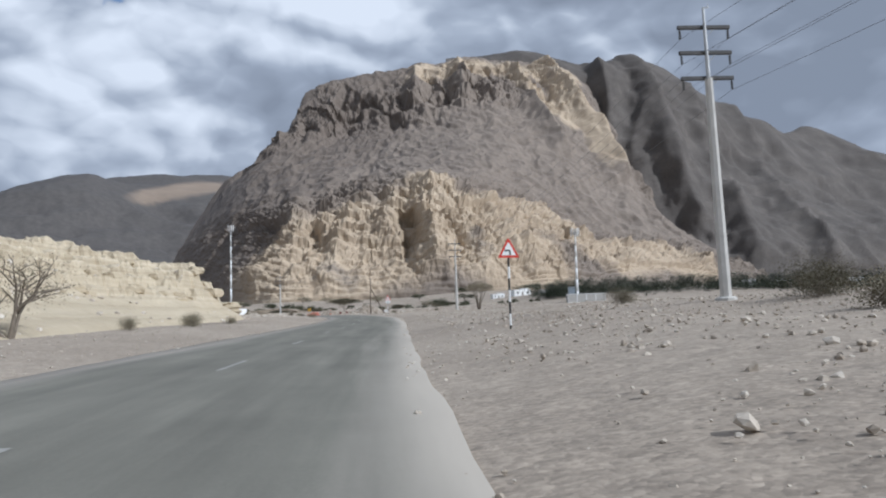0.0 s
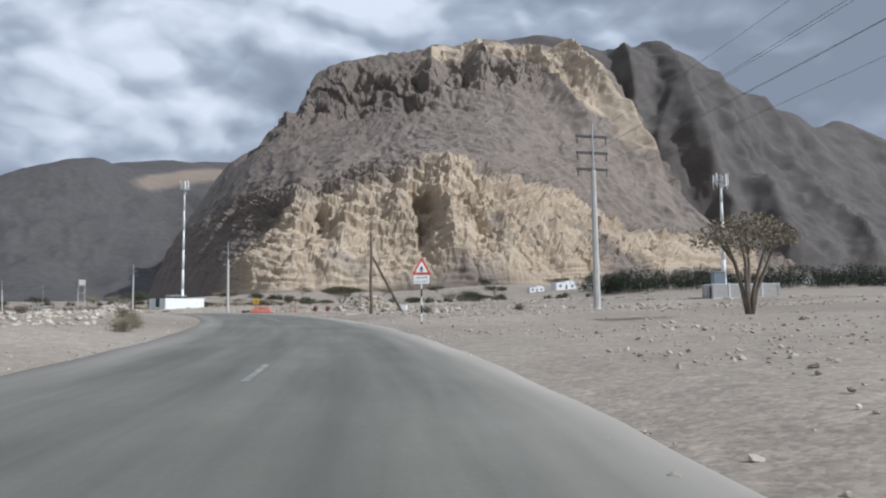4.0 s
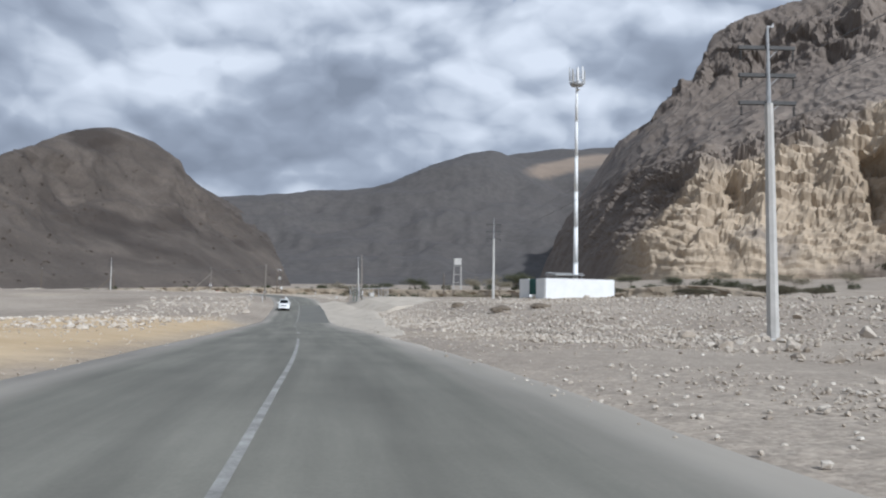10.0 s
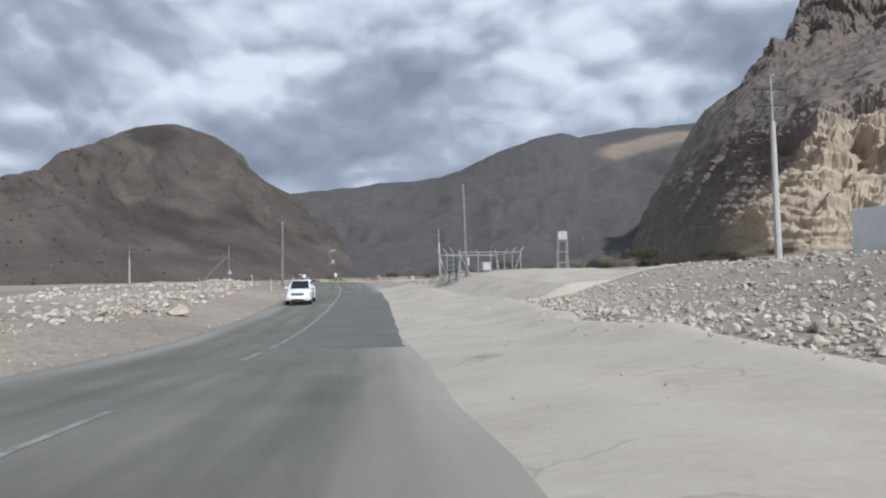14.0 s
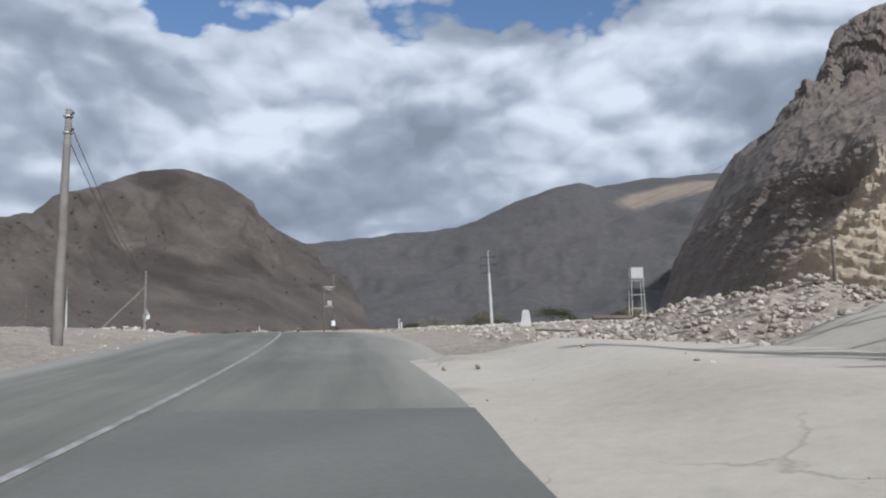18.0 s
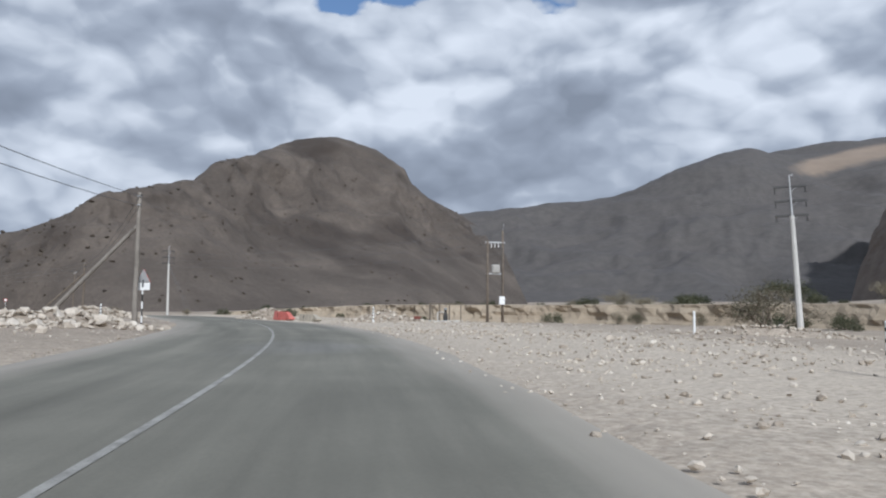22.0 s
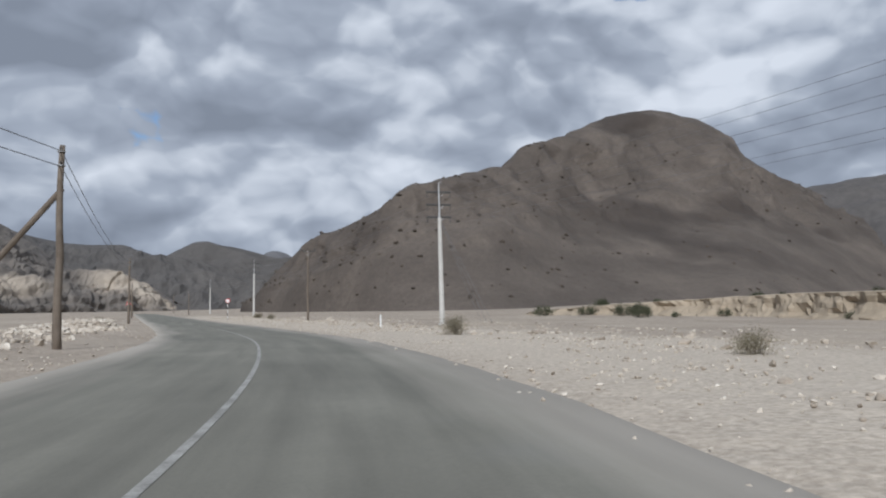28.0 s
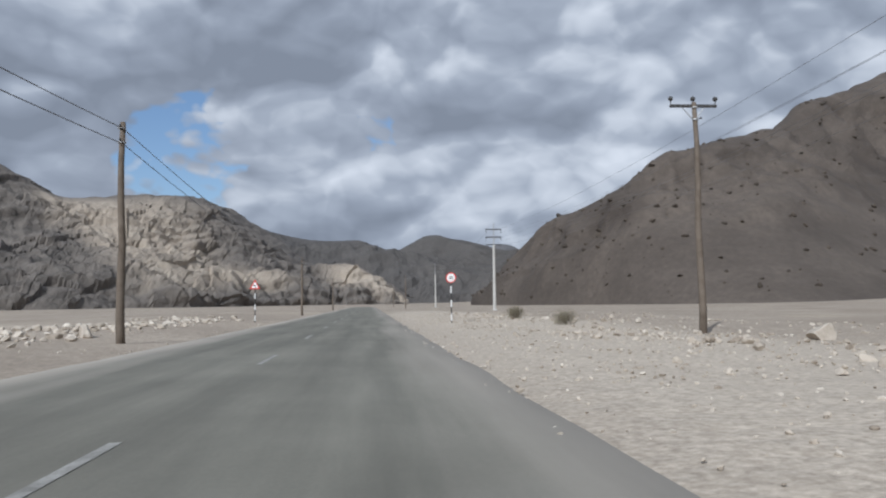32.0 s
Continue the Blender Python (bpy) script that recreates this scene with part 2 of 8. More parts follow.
M["scrub_rock"] = material("dark_scrub_rock", [(0.3, (0.040, 0.032, 0.024)), (0.7, (0.085, 0.068, 0.052))], scale=0.5, fine=3.0, bump=0.5, vary=0.4)
M["ground"] = material("gravel_plain", [(0.30, (0.222, 0.183, 0.142)), (0.48, (0.315, 0.264, 0.208)), (0.64, (0.390, 0.332, 0.264)), (0.78, (0.47, 0.406, 0.328))],
                       scale=0.06, fine=9.0, bump=0.2, bump_scale=14.0, bump_dist=0.03, patch=(0.035, (0.40, 0.335, 0.25), 0.60))
M["sand"] = material("sand_bluff", [(0.3, (0.34, 0.28, 0.19)), (0.5, (0.45, 0.38, 0.27)), (0.7, (0.55, 0.475, 0.35))],
                     scale=0.25, fine=3.0, bump=0.8, bump_scale=1.2, bump_dist=0.15, strata=(1.7, 0.5))
M["asphalt"] = material("worn_asphalt", [(0.3, (0.132, 0.126, 0.103)), (0.5, (0.168, 0.160, 0.131)), (0.7, (0.209, 0.199, 0.164))],
                        scale=0.25, fine=25.0, rough=0.8, bump=0.25, bump_scale=60.0, bump_dist=0.01, patch=(0.12, (0.20, 0.193, 0.174), 0.66))
M["new_asphalt"] = material("newer_asphalt", [(0.32, (0.120, 0.116, 0.100)), (0.5, (0.150, 0.144, 0.124)), (0.68, (0.182, 0.174, 0.150))], scale=0.35, fine=12.0, rough=0.8, bump=0.25, bump_scale=60.0, bump_dist=0.01)
M["paint_line"] = material("road_paint", [(0.38, (0.19, 0.183, 0.165)), (0.62, (0.38, 0.37, 0.34))], scale=2.5, fine=30.0, rough=0.7, bump=0.1)
M["apron"] = material("concrete_apron", [(0.3, (0.38, 0.328, 0.258)), (0.5, (0.47, 0.412, 0.333)), (0.7, (0.54, 0.482, 0.397))],
                      scale=0.4, fine=6.0, bump=0.4, bump_scale=5.0, bump_dist=0.04, patch=(0.3, (0.30, 0.27, 0.23), 0.64))
M["bank_earth"] = material("tan_bank_earth", [(0.3, (0.23, 0.18, 0.125)), (0.5, (0.33, 0.27, 0.195)), (0.7, (0.42, 0.35, 0.26))],
                           scale=0.15, fine=1.5, bump=0.8, bump_scale=1.0, bump_dist=0.3, strata=(0.9, 0.2))
M["earth"] = material("brown_earth", [(0.3, (0.11, 0.088, 0.064)), (0.5, (0.165, 0.133, 0.098)), (0.7, (0.23, 0.19, 0.143))],
                      scale=0.15, fine=1.5, bump=0.8, bump_scale=1.0, bump_dist=0.3, strata=(0.9, 0.3))
M["stone"] = material("pale_limestone_rubble", [(0.25, (0.26, 0.217, 0.168)), (0.5, (0.45, 0.392, 0.32)), (0.75, (0.61, 0.555, 0.475))],
                      scale=1.2, fine=9.0, bump=0.5, bump_dist=0.04, vary=0.32)
M["concrete"] = material("cast_concrete", [(0.3, (0.40, 0.385, 0.355)), (0.7, (0.58, 0.56, 0.52))], scale=1.5, fine=18.0, bump=0.15, bump_dist=0.01)
M["wood"] = material("weathered_pole_wood", [(0.3, (0.085, 0.065, 0.048)), (0.7, (0.20, 0.165, 0.13))], scale=2.0, fine=25.0, bump=0.4, bump_dist=0.01)
M["grey_wood"] = material("sun_bleached_pole_wood", [(0.3, (0.15, 0.132, 0.112)), (0.7, (0.29, 0.262, 0.226))], scale=2.0, fine=25.0, bump=0.4, bump_dist=0.01)
M["steel"] = material("galvanised_steel", [(0.3, (0.34, 0.34, 0.34)), (0.7, (0.50, 0.50, 0.49))], scale=3.0, fine=30.0, rough=0.5, bump=0.05, metal=0.6)
M["weathered_steel"] = material("weathered_steel", [(0.3, (0.13, 0.125, 0.12)), (0.7, (0.24, 0.235, 0.225))], scale=3.0, fine=30.0, rough=0.6, bump=0.05, metal=0.2)
M["dark_steel"] = material("dark_steel", [(0.3, (0.05, 0.05, 0.05)), (0.7, (0.10, 0.095, 0.09))], scale=3.0, fine=30.0, rough=0.6, bump=0.05, metal=0.3)
M["wire"] = material("weathered_wire", [(0.3, (0.10, 0.10, 0.105)), (0.7, (0.16, 0.16, 0.165))], scale=1.0, fine=5.0, rough=0.6, bump=0.0)
M["white"] = material("white_paint", [(0.3, (0.70, 0.70, 0.68)), (0.7, (0.82, 0.82, 0.80))], scale=0.8, fine=8.0, rough=0.6, bump=0.05)
M["black"] = material("black_paint", [(0.3, (0.02, 0.02, 0.02)), (0.7, (0.04, 0.04, 0.038))], scale=2.0, fine=20.0, rough=0.6, bump=0.05)
M["red"] = material("red_reflective", [(0.3, (0.50, 0.035, 0.025)), (0.7, (0.62, 0.06, 0.04))], scale=3.0, fine=20.0, rough=0.5, bump=0.03)
M["orange"] = material("faded_orange_plastic", [(0.3, (0.50, 0.165, 0.115)), (0.7, (0.62, 0.25, 0.185))], scale=1.5, fine=12.0, rough=0.55, bump=0.08, bump_dist=0.01)
M["red_plastic"] = material("red_plastic", [(0.3, (0.44, 0.095, 0.075)), (0.7, (0.54, 0.175, 0.14))], scale=1.5, fine=12.0, rough=0.55, bump=0.08, bump_dist=0.01)
M["grey_plastic"] = material("dusty_white_plastic", [(0.3, (0.30, 0.265, 0.21)), (0.7, (0.42, 0.375, 0.30))], scale=1.5, fine=12.0, rough=0.6, bump=0.08, bump_dist=0.01)
M["rust"] = material("rusty_red_paint", [(0.3, (0.12, 0.045, 0.035)), (0.7, (0.24, 0.085, 0.065))], scale=2.0, fine=15.0, rough=0.7, bump=0.1, bump_dist=0.01)
M["yellow"] = material("yellow_board", [(0.3, (0.62, 0.36, 0.02)), (0.7, (0.75, 0.45, 0.05))], scale=2.0, fine=15.0, rough=0.55, bump=0.03)
M["green"] = material("dark_green_metal", [(0.3, (0.015, 0.07, 0.06)), (0.7, (0.03, 0.11, 0.095))], scale=2.0, fine=15.0, rough=0.5, bump=0.05)
M["cabin_blue"] = material("blue_grey_sheet", [(0.3, (0.20, 0.235, 0.265)), (0.7, (0.28, 0.32, 0.35))], scale=2.0, fine=15.0, rough=0.6, bump=0.05)
M["glass"] = material("dark_car_glass", [(0.3, (0.012, 0.014, 0.016)), (0.7, (0.02, 0.022, 0.025))], scale=1.0, fine=5.0, rough=0.08, bump=0.0, spec=0.6)
M["rubber"] = material("tyre_rubber", [(0.3, (0.015, 0.015, 0.015)), (0.7, (0.035, 0.034, 0.032))], scale=4.0, fine=30.0, rough=0.85, bump=0.1, bump_dist=0.005)
M["bark"] = material("dry_bark", [(0.3, (0.10, 0.08, 0.06)), (0.7, (0.22, 0.185, 0.145))], scale=3.0, fine=20.0, bump=0.5, bump_dist=0.02)
M["leaf"] = material("acacia_leaf", [(0.25, (0.035, 0.042, 0.022)), (0.5, (0.06, 0.065, 0.035)), (0.75, (0.10, 0.10, 0.055))], scale=0.8, fine=4.0, rough=0.8, bump=0.0, vary=0.5)
M["acacia"] = material("umbrella_acacia_leaf", [(0.25, (0.055, 0.048, 0.030)), (0.5, (0.09, 0.08, 0.05)), (0.75, (0.14, 0.125, 0.08))], scale=0.6, fine=4.0, rough=0.85, bump=0.0, vary=0.5)
M["dry_leaf"] = material("dry_scrub", [(0.25, (0.13, 0.11, 0.075)), (0.5, (0.20, 0.175, 0.12)), (0.75, (0.29, 0.255, 0.175))], scale=0.8, fine=4.0, rough=0.85, bump=0.0, vary=0.5)
M["palm"] = material("palm_green", [(0.25, (0.014, 0.020, 0.011)), (0.5, (0.026, 0.035, 0.018)), (0.75, (0.045, 0.056, 0.03))], scale=0.3, fine=2.0, rough=0.75, bump=0.0, vary=0.5)


def pebbled(m, scales=(1.3, 5.0, 16.0)):
    """Adds cobbles and pebbles of their own tone and relief to a ground material."""
    nt = m.node_tree
    bsdf = nt.nodes["Principled BSDF"]
    col = bsdf.inputs["Base Color"].links[0].from_socket
    tc = nt.nodes.new("ShaderNodeTexCoord")
    height = None
    for s, amount in zip(scales, (0.04, 0.11, 0.2)):
        v = nt.nodes.new("ShaderNodeTexVoronoi")
        v.inputs["Scale"].default_value = s
        nt.links.new(tc.outputs["Object"], v.inputs["Vector"])
        sp = nt.nodes.new("ShaderNodeSeparateColor")
        nt.links.new(v.outputs["Color"], sp.inputs[0])
        mr = nt.nodes.new("ShaderNodeMapRange")
        nt.links.new(sp.outputs[0], mr.inputs[0])
        mr.inputs[3].default_value = 1 - amount
        mr.inputs[4].default_value = 1 + amount
        mul = nt.nodes.new("ShaderNodeVectorMath")
        mul.operation = "SCALE"
        nt.links.new(col, mul.inputs[0])
        nt.links.new(mr.outputs[0], mul.inputs[3])
        col = mul.outputs[0]
        h = nt.nodes.new("ShaderNodeMath")
        h.operation = "MULTIPLY_ADD"
        nt.links.new(v.outputs["Distance"], h.inputs[0])
        h.inputs[1].default_value = -1.0 / s
        if height is None:
            h.inputs[2].default_value = 0
        else:
            nt.links.new(height, h.inputs[2])
        height = h.outputs[0]
    nt.links.new(col, bsdf.inputs["Base Color"])
    b = nt.nodes.new("ShaderNodeBump")
    b.inputs["Strength"].default_value = 0.22
    b.inputs["Distance"].default_value = 0.3
    nt.links.new(height, b.inputs["Height"])
    nt.links.new(bsdf.inputs["Normal"].links[0].from_socket, b.inputs["Normal"])
    nt.links.new(b.outputs[0], bsdf.inputs["Normal"])


pebbled(M["ground"])


def shaded_or_sanded(m, stops, name="cloud_shade", scale=0.05):
    """Painted cloud shade on rock, or sand over ground, by the share stored on the mesh."""
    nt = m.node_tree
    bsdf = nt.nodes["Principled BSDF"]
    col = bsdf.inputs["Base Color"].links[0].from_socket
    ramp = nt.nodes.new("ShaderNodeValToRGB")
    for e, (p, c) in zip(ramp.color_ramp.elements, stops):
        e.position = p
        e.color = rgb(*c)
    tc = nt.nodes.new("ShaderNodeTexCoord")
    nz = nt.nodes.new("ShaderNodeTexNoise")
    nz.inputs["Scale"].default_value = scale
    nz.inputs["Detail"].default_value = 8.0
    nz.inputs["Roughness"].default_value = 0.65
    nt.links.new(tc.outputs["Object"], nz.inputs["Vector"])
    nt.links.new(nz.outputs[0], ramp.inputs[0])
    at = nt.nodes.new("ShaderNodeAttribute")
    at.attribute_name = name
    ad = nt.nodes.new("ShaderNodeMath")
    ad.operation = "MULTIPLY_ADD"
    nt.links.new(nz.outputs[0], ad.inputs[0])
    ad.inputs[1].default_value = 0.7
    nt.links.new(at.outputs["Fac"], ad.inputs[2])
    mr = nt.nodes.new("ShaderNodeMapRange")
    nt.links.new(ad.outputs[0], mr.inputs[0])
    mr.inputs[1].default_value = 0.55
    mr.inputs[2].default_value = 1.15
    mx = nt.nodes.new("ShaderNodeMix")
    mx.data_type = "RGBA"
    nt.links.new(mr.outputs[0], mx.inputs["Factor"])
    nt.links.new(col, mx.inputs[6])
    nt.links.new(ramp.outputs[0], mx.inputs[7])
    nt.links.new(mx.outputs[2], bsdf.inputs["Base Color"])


# cloud shade on the mesa, mixed into its rock colour
shaded_or_sanded(M["mesa"], [(0.32, (0.150, 0.122, 0.098)), (0.68, (0.240, 0.199, 0.162))])
# deeper shade painted over the mesa's western side
shaded_or_sanded(M["mesa"], [(0.32, (0.116, 0.094, 0.077)), (0.68, (0.182, 0.149, 0.121))], "deep_shade")
shaded_or_sanded(M["ground"], [(0.32, (0.46, 0.335, 0.19)), (0.68, (0.56, 0.43, 0.27))], "ochre", 0.4)
shaded_or_sanded(M["ground"], [(0.34, (0.33, 0.28, 0.22)), (0.66, (0.56, 0.49, 0.40))], "shingle", 9.0)
# shaded tone of the valley ridge, painted round its sunlit patch
shaded_or_sanded(M["valley_rock"], [(0.32, (0.074, 0.068, 0.064)), (0.68, (0.108, 0.098, 0.091))])
# dark stops paint cloud shade on the western cliffs
shaded_or_sanded(M["west_rock"], [(0.32, (0.105, 0.094, 0.083)), (0.68, (0.185, 0.163, 0.141))])


def dusty_edges(m, dust):
    """Sand blown over the verges of the asphalt, by the distance from the middle stored on the road's mesh."""
    nt = m.node_tree
    bsdf = nt.nodes["Principled BSDF"]
    col = bsdf.inputs["Base Color"].links[0].from_socket
    at = nt.nodes.new("ShaderNodeAttribute")
    at.attribute_name = "verge"
    la = nt.nodes.new("ShaderNodeAttribute")
    la.attribute_name = "lane"
    nz = nt.nodes.new("ShaderNodeTexNoise")
    nz.inputs["Scale"].default_value = 0.8
    nz.inputs["Detail"].default_value = 7.0
    nt.links.new(la.outputs["Vector"], nz.inputs["Vector"])
    # tyre-polished tracks and dust streaks along the lanes
    st = nt.nodes.new("ShaderNodeTexNoise")
    st.inputs["Scale"].default_value = 1.1
    st.inputs["Detail"].default_value = 6.0
    st.inputs["Roughness"].default_value = 0.6
    nt.links.new(la.outputs["Vector"], st.inputs["Vector"])
    sr = nt.nodes.new("ShaderNodeMapRange")
    nt.links.new(st.outputs[0], sr.inputs[0])
    sr.inputs[1].default_value = 0.3
    sr.inputs[2].default_value = 0.7
    sr.inputs[3].default_value = 0.76
    sr.inputs[4].default_value = 1.22
    sm = nt.nodes.new("ShaderNodeVectorMath")
    sm.operation = "SCALE"
    nt.links.new(col, sm.inputs[0])
    nt.links.new(sr.outputs[0], sm.inputs[3])
    col = sm.outputs[0]
    ad = nt.nodes.new("ShaderNodeMath")
    ad.operation = "MULTIPLY_ADD"
    nt.links.new(nz.outputs[0], ad.inputs[0])
    ad.inputs[1].default_value = 0.55
    nt.links.new(at.outputs["Fac"], ad.inputs[2])
    mr = nt.nodes.new("ShaderNodeMapRange")
    nt.links.new(ad.outputs[0], mr.inputs[0])
    mr.inputs[1].default_value = 0.92
    mr.inputs[2].default_value = 1.28
    mx = nt.nodes.new("ShaderNodeMix")
    mx.data_type = "RGBA"
    nt.links.new(mr.outputs[0], mx.inputs["Factor"])
    nt.links.new(col, mx.inputs[6])
    mx.inputs[7].default_value = rgb(*dust)
    nt.links.new(mx.outputs[2], bsdf.inputs["Base Color"])


dusty_edges(M["asphalt"], (0.37, 0.335, 0.285))


def cracked(m, size, dark):
    """Dried, broken plates: dark open cracks here and there between them."""
    nt = m.node_tree
    bsdf = nt.nodes["Principled BSDF"]
    col = bsdf.inputs["Base Color"].links[0].from_socket
    tc = nt.nodes.new("ShaderNodeTexCoord")
    wn = nt.nodes.new("ShaderNodeTexNoise")
    wn.inputs["Scale"].default_value = 0.8
    wn.inputs["Detail"].default_value = 5.0
    nt.links.new(tc.outputs["Object"], wn.inputs["Vector"])
    mv = nt.nodes.new("ShaderNodeVectorMath")
    mv.operation = "MULTIPLY_ADD"
    nt.links.new(wn.outputs["Color"], mv.inputs[0])
    mv.inputs[1].default_value = (1.4, 1.4, 0.4)
    nt.links.new(tc.outputs["Object"], mv.inputs[2])
    vo = nt.nodes.new("ShaderNodeTexVoronoi")
    vo.feature = "DISTANCE_TO_EDGE"
    vo.inputs["Scale"].default_value = 1 / size
    nt.links.new(mv.outputs[0], vo.inputs["Vector"])
    line = nt.nodes.new("ShaderNodeMapRange")
    nt.links.new(vo.outputs["Distance"], line.inputs[0])
    line.inputs[1].default_value, line.inputs[2].default_value = 0.002, 0.012
    line.inputs[3].default_value, line.inputs[4].default_value = 1.0, 0.0
    pick = nt.nodes.new("ShaderNodeTexNoise")
    pick.inputs["Scale"].default_value = 0.3
    pick.inputs["Detail"].default_value = 3.0
    nt.links.new(tc.outputs["Object"], pick.inputs["Vector"])
    some = nt.nodes.new("ShaderNodeMapRange")
    nt.links.new(pick.outputs[0], some.inputs[0])
    some.inputs[1].default_value, some.inputs[2].default_value = 0.50, 0.68
    mul = nt.nodes.new("ShaderNodeMath")
    mul.operation = "MULTIPLY"
    nt.links.new(line.outputs[0], mul.inputs[0])
    nt.links.new(some.outputs[0], mul.inputs[1])
    mx = nt.nodes.new("ShaderNodeMix")
    mx.data_type = "RGBA"
    nt.links.new(mul.outputs[0], mx.inputs["Factor"])
    nt.links.new(col, mx.inputs[6])
    mx.inputs[7].default_value = rgb(*dark)
    nt.links.new(mx.outputs[2], bsdf.inputs["Base Color"])


cracked(M["apron"], 2.6, (0.24, 0.205, 0.165))


# ---- shape helpers ----
def mesh_object(name, verts, faces, mat, smooth=False):
    me = bpy.data.meshes.new(name)
    me.from_pydata([tuple(v) for v in verts] if not isinstance(verts, np.ndarray) else verts.tolist(), [],
                   faces if isinstance(faces, list) else faces.tolist())
    me.materials.append(M[mat])
    if smooth:
        me.polygons.foreach_set("use_smooth", [True] * len(me.polygons))
    me.update()
    return new(name, me)


class Geo:
    """Collects simple solids into one mesh."""

    def __init__(self):
        self.v, self.f = [], []

    def add(self, verts, faces):
        o = len(self.v)
        self.v += [tuple(p) for p in verts]
        self.f += [[i + o for i in f] for f in faces]
        return self

    def box(self, c, size, bevel=0.02, turn=None):
        """Chamfered box centred at c."""
        hx, hy, hz = (s / 2 for s in size)
        b = min(bevel, hx * 0.9, hy * 0.9, hz * 0.9)
        vs, idx = [], {}
        for sx in (-1, 1):
            for sy in (-1, 1):
                for sz in (-1, 1):
                    for ax in range(3):
                        p = [sx * (hx - b), sy * (hy - b), sz * (hz - b)]
                        p[ax] = (sx * hx, sy * hy, sz * hz)[ax]
                        idx[(sx, sy, sz, ax)] = len(vs)
                        vs.append(Vector(p))
        fs = []
        for ax in range(3):
            o1, o2 = [a for a in range(3) if a != ax]
            for s in (-1, 1):
                q = []
                for a, c2 in ((-1, -1), (1, -1), (1, 1), (-1, 1)):
                    k = [0, 0, 0]
                    k[ax], k[o1], k[o2] = s, a, c2
                    q.append(idx[(*k, ax)])
                fs.append(q)
            for a in (-1, 1):
                for c2 in (-1, 1):
                    k0, k1 = [0, 0, 0], [0, 0, 0]
                    k0[o1], k0[o2], k1[o1], k1[o2] = a, c2, a, c2
                    k0[ax], k1[ax] = -1, 1
                    fs.append([idx[(*k0, o1)], idx[(*k1, o1)], idx[(*k1, o2)], idx[(*k0, o2)]])
        for sx in (-1, 1):
            for sy in (-1, 1):
                for sz in (-1, 1):
                    fs.append([idx[(sx, sy, sz, a)] for a in range(3)])
        t = turn or Matrix.Identity(3)
        return self.add([t @ p + Vector(c) for p in vs], fs)

    def tube(self, p0, p1, r0, r1=None, n=10, caps=True):
        r1 = r0 if r1 is None else r1
        p0, p1 = Vector(p0), Vector(p1)
        q = (p1 - p0).to_track_quat("Z", "Y").to_matrix()
        vs = []
        for p, r in ((p0, r0), (p1, r1)):
            for i in range(n):
                a = 2 * math.pi * i / n
                vs.append(p + q @ Vector((math.cos(a) * r, math.sin(a) * r, 0)))
        fs = [[i, (i + 1) % n, n + (i + 1) % n, n + i] for i in range(n)]
        if caps:
            fs += [list(range(n))[::-1], list(range(n, 2 * n))]
        return self.add(vs, fs)

    def path(self, pts, r, n=6):
        for a, b in zip(pts[:-1], pts[1:]):
            self.tube(a, b, r, r, n)
        return self

    def snake(self, pts, radii, n=9):
        """One closed tube through the points."""
        pts = [Vector(p) for p in pts]
        vs = []
        q = (pts[-1] - pts[0]).to_track_quat("Z", "Y").to_matrix()
        for p, r in zip(pts, radii):
            vs += [p + q @ Vector((math.cos(2 * math.pi * k / n) * r, math.sin(2 * math.pi * k / n) * r, 0)) for k in range(n)]
        m = len(pts)
        fs = [[i * n + k, i * n + (k + 1) % n, (i + 1) * n + (k + 1) % n, (i + 1) * n + k] for i in range(m - 1) for k in range(n)]
        return self.add(vs, fs + [list(range(n))[::-1], [(m - 1) * n + k for k in range(n)]])

    def lathe(self, prof, c=(0, 0, 0), n=16):
        """prof: (radius, z) pairs from the bottom up."""
        vs = [(c[0] + r * math.cos(2 * math.pi * i / n), c[1] + r * math.sin(2 * math.pi * i / n), c[2] + z) for r, z in prof for i in range(n)]
        fs = [[k * n + i, k * n + (i + 1) % n, (k + 1) * n + (i + 1) % n, (k + 1) * n + i] for k in range(len(prof) - 1) for i in range(n)]
        fs += [list(range(n))[::-1], [(len(prof) - 1) * n + i for i in range(n)]]
        return self.add(vs, fs)

    def prism(self, outline, y0, y1):
        """Outline of (x, z) pairs, drawn out along y."""
        k = len(outline)
        vs = [(x, y0, z) for x, z in outline] + [(x, y1, z) for x, z in outline]
        fs = [[i, (i + 1) % k, k + (i + 1) % k, k + i] for i in range(k)] + [list(range(k))[::-1], list(range(k, 2 * k))]
        return self.add(vs, fs)

    def make(self, name, mat, smooth=False):
        ob = mesh_object(name, self.v, self.f, mat, smooth)
        bm = bmesh.new()
        bm.from_mesh(ob.data)
        bmesh.ops.recalc_face_normals(bm, faces=bm.faces)
        bm.to_mesh(ob.data)
        bm.free()
        return ob


def part(name, geo, mat, parent, label="", smooth=False):
    ob = geo.make(name, mat, smooth)
    ob.parent = parent
    if label:
        ob["label"] = label
    return ob


def thing(name, m, label, category, group="", kind=""):
    ob = new(name)
    ob.empty_display_size = 0.3
    ob.matrix_world = m
    return tagged(ob, label, category, group, kind)


def smoothstep(a, b, x):
    t = np.clip((x - a) / (b - a), 0, 1)
    return t * t * (3 - 2 * t)


# gradient noise for arrays of points
_perm = np.random.RandomState(7).permutation(256)
_perm = np.concatenate([_perm, _perm, _perm])
_grad = np.random.RandomState(8).normal(size=(256, 3))
_grad /= np.linalg.norm(_grad, axis=1, keepdims=True)


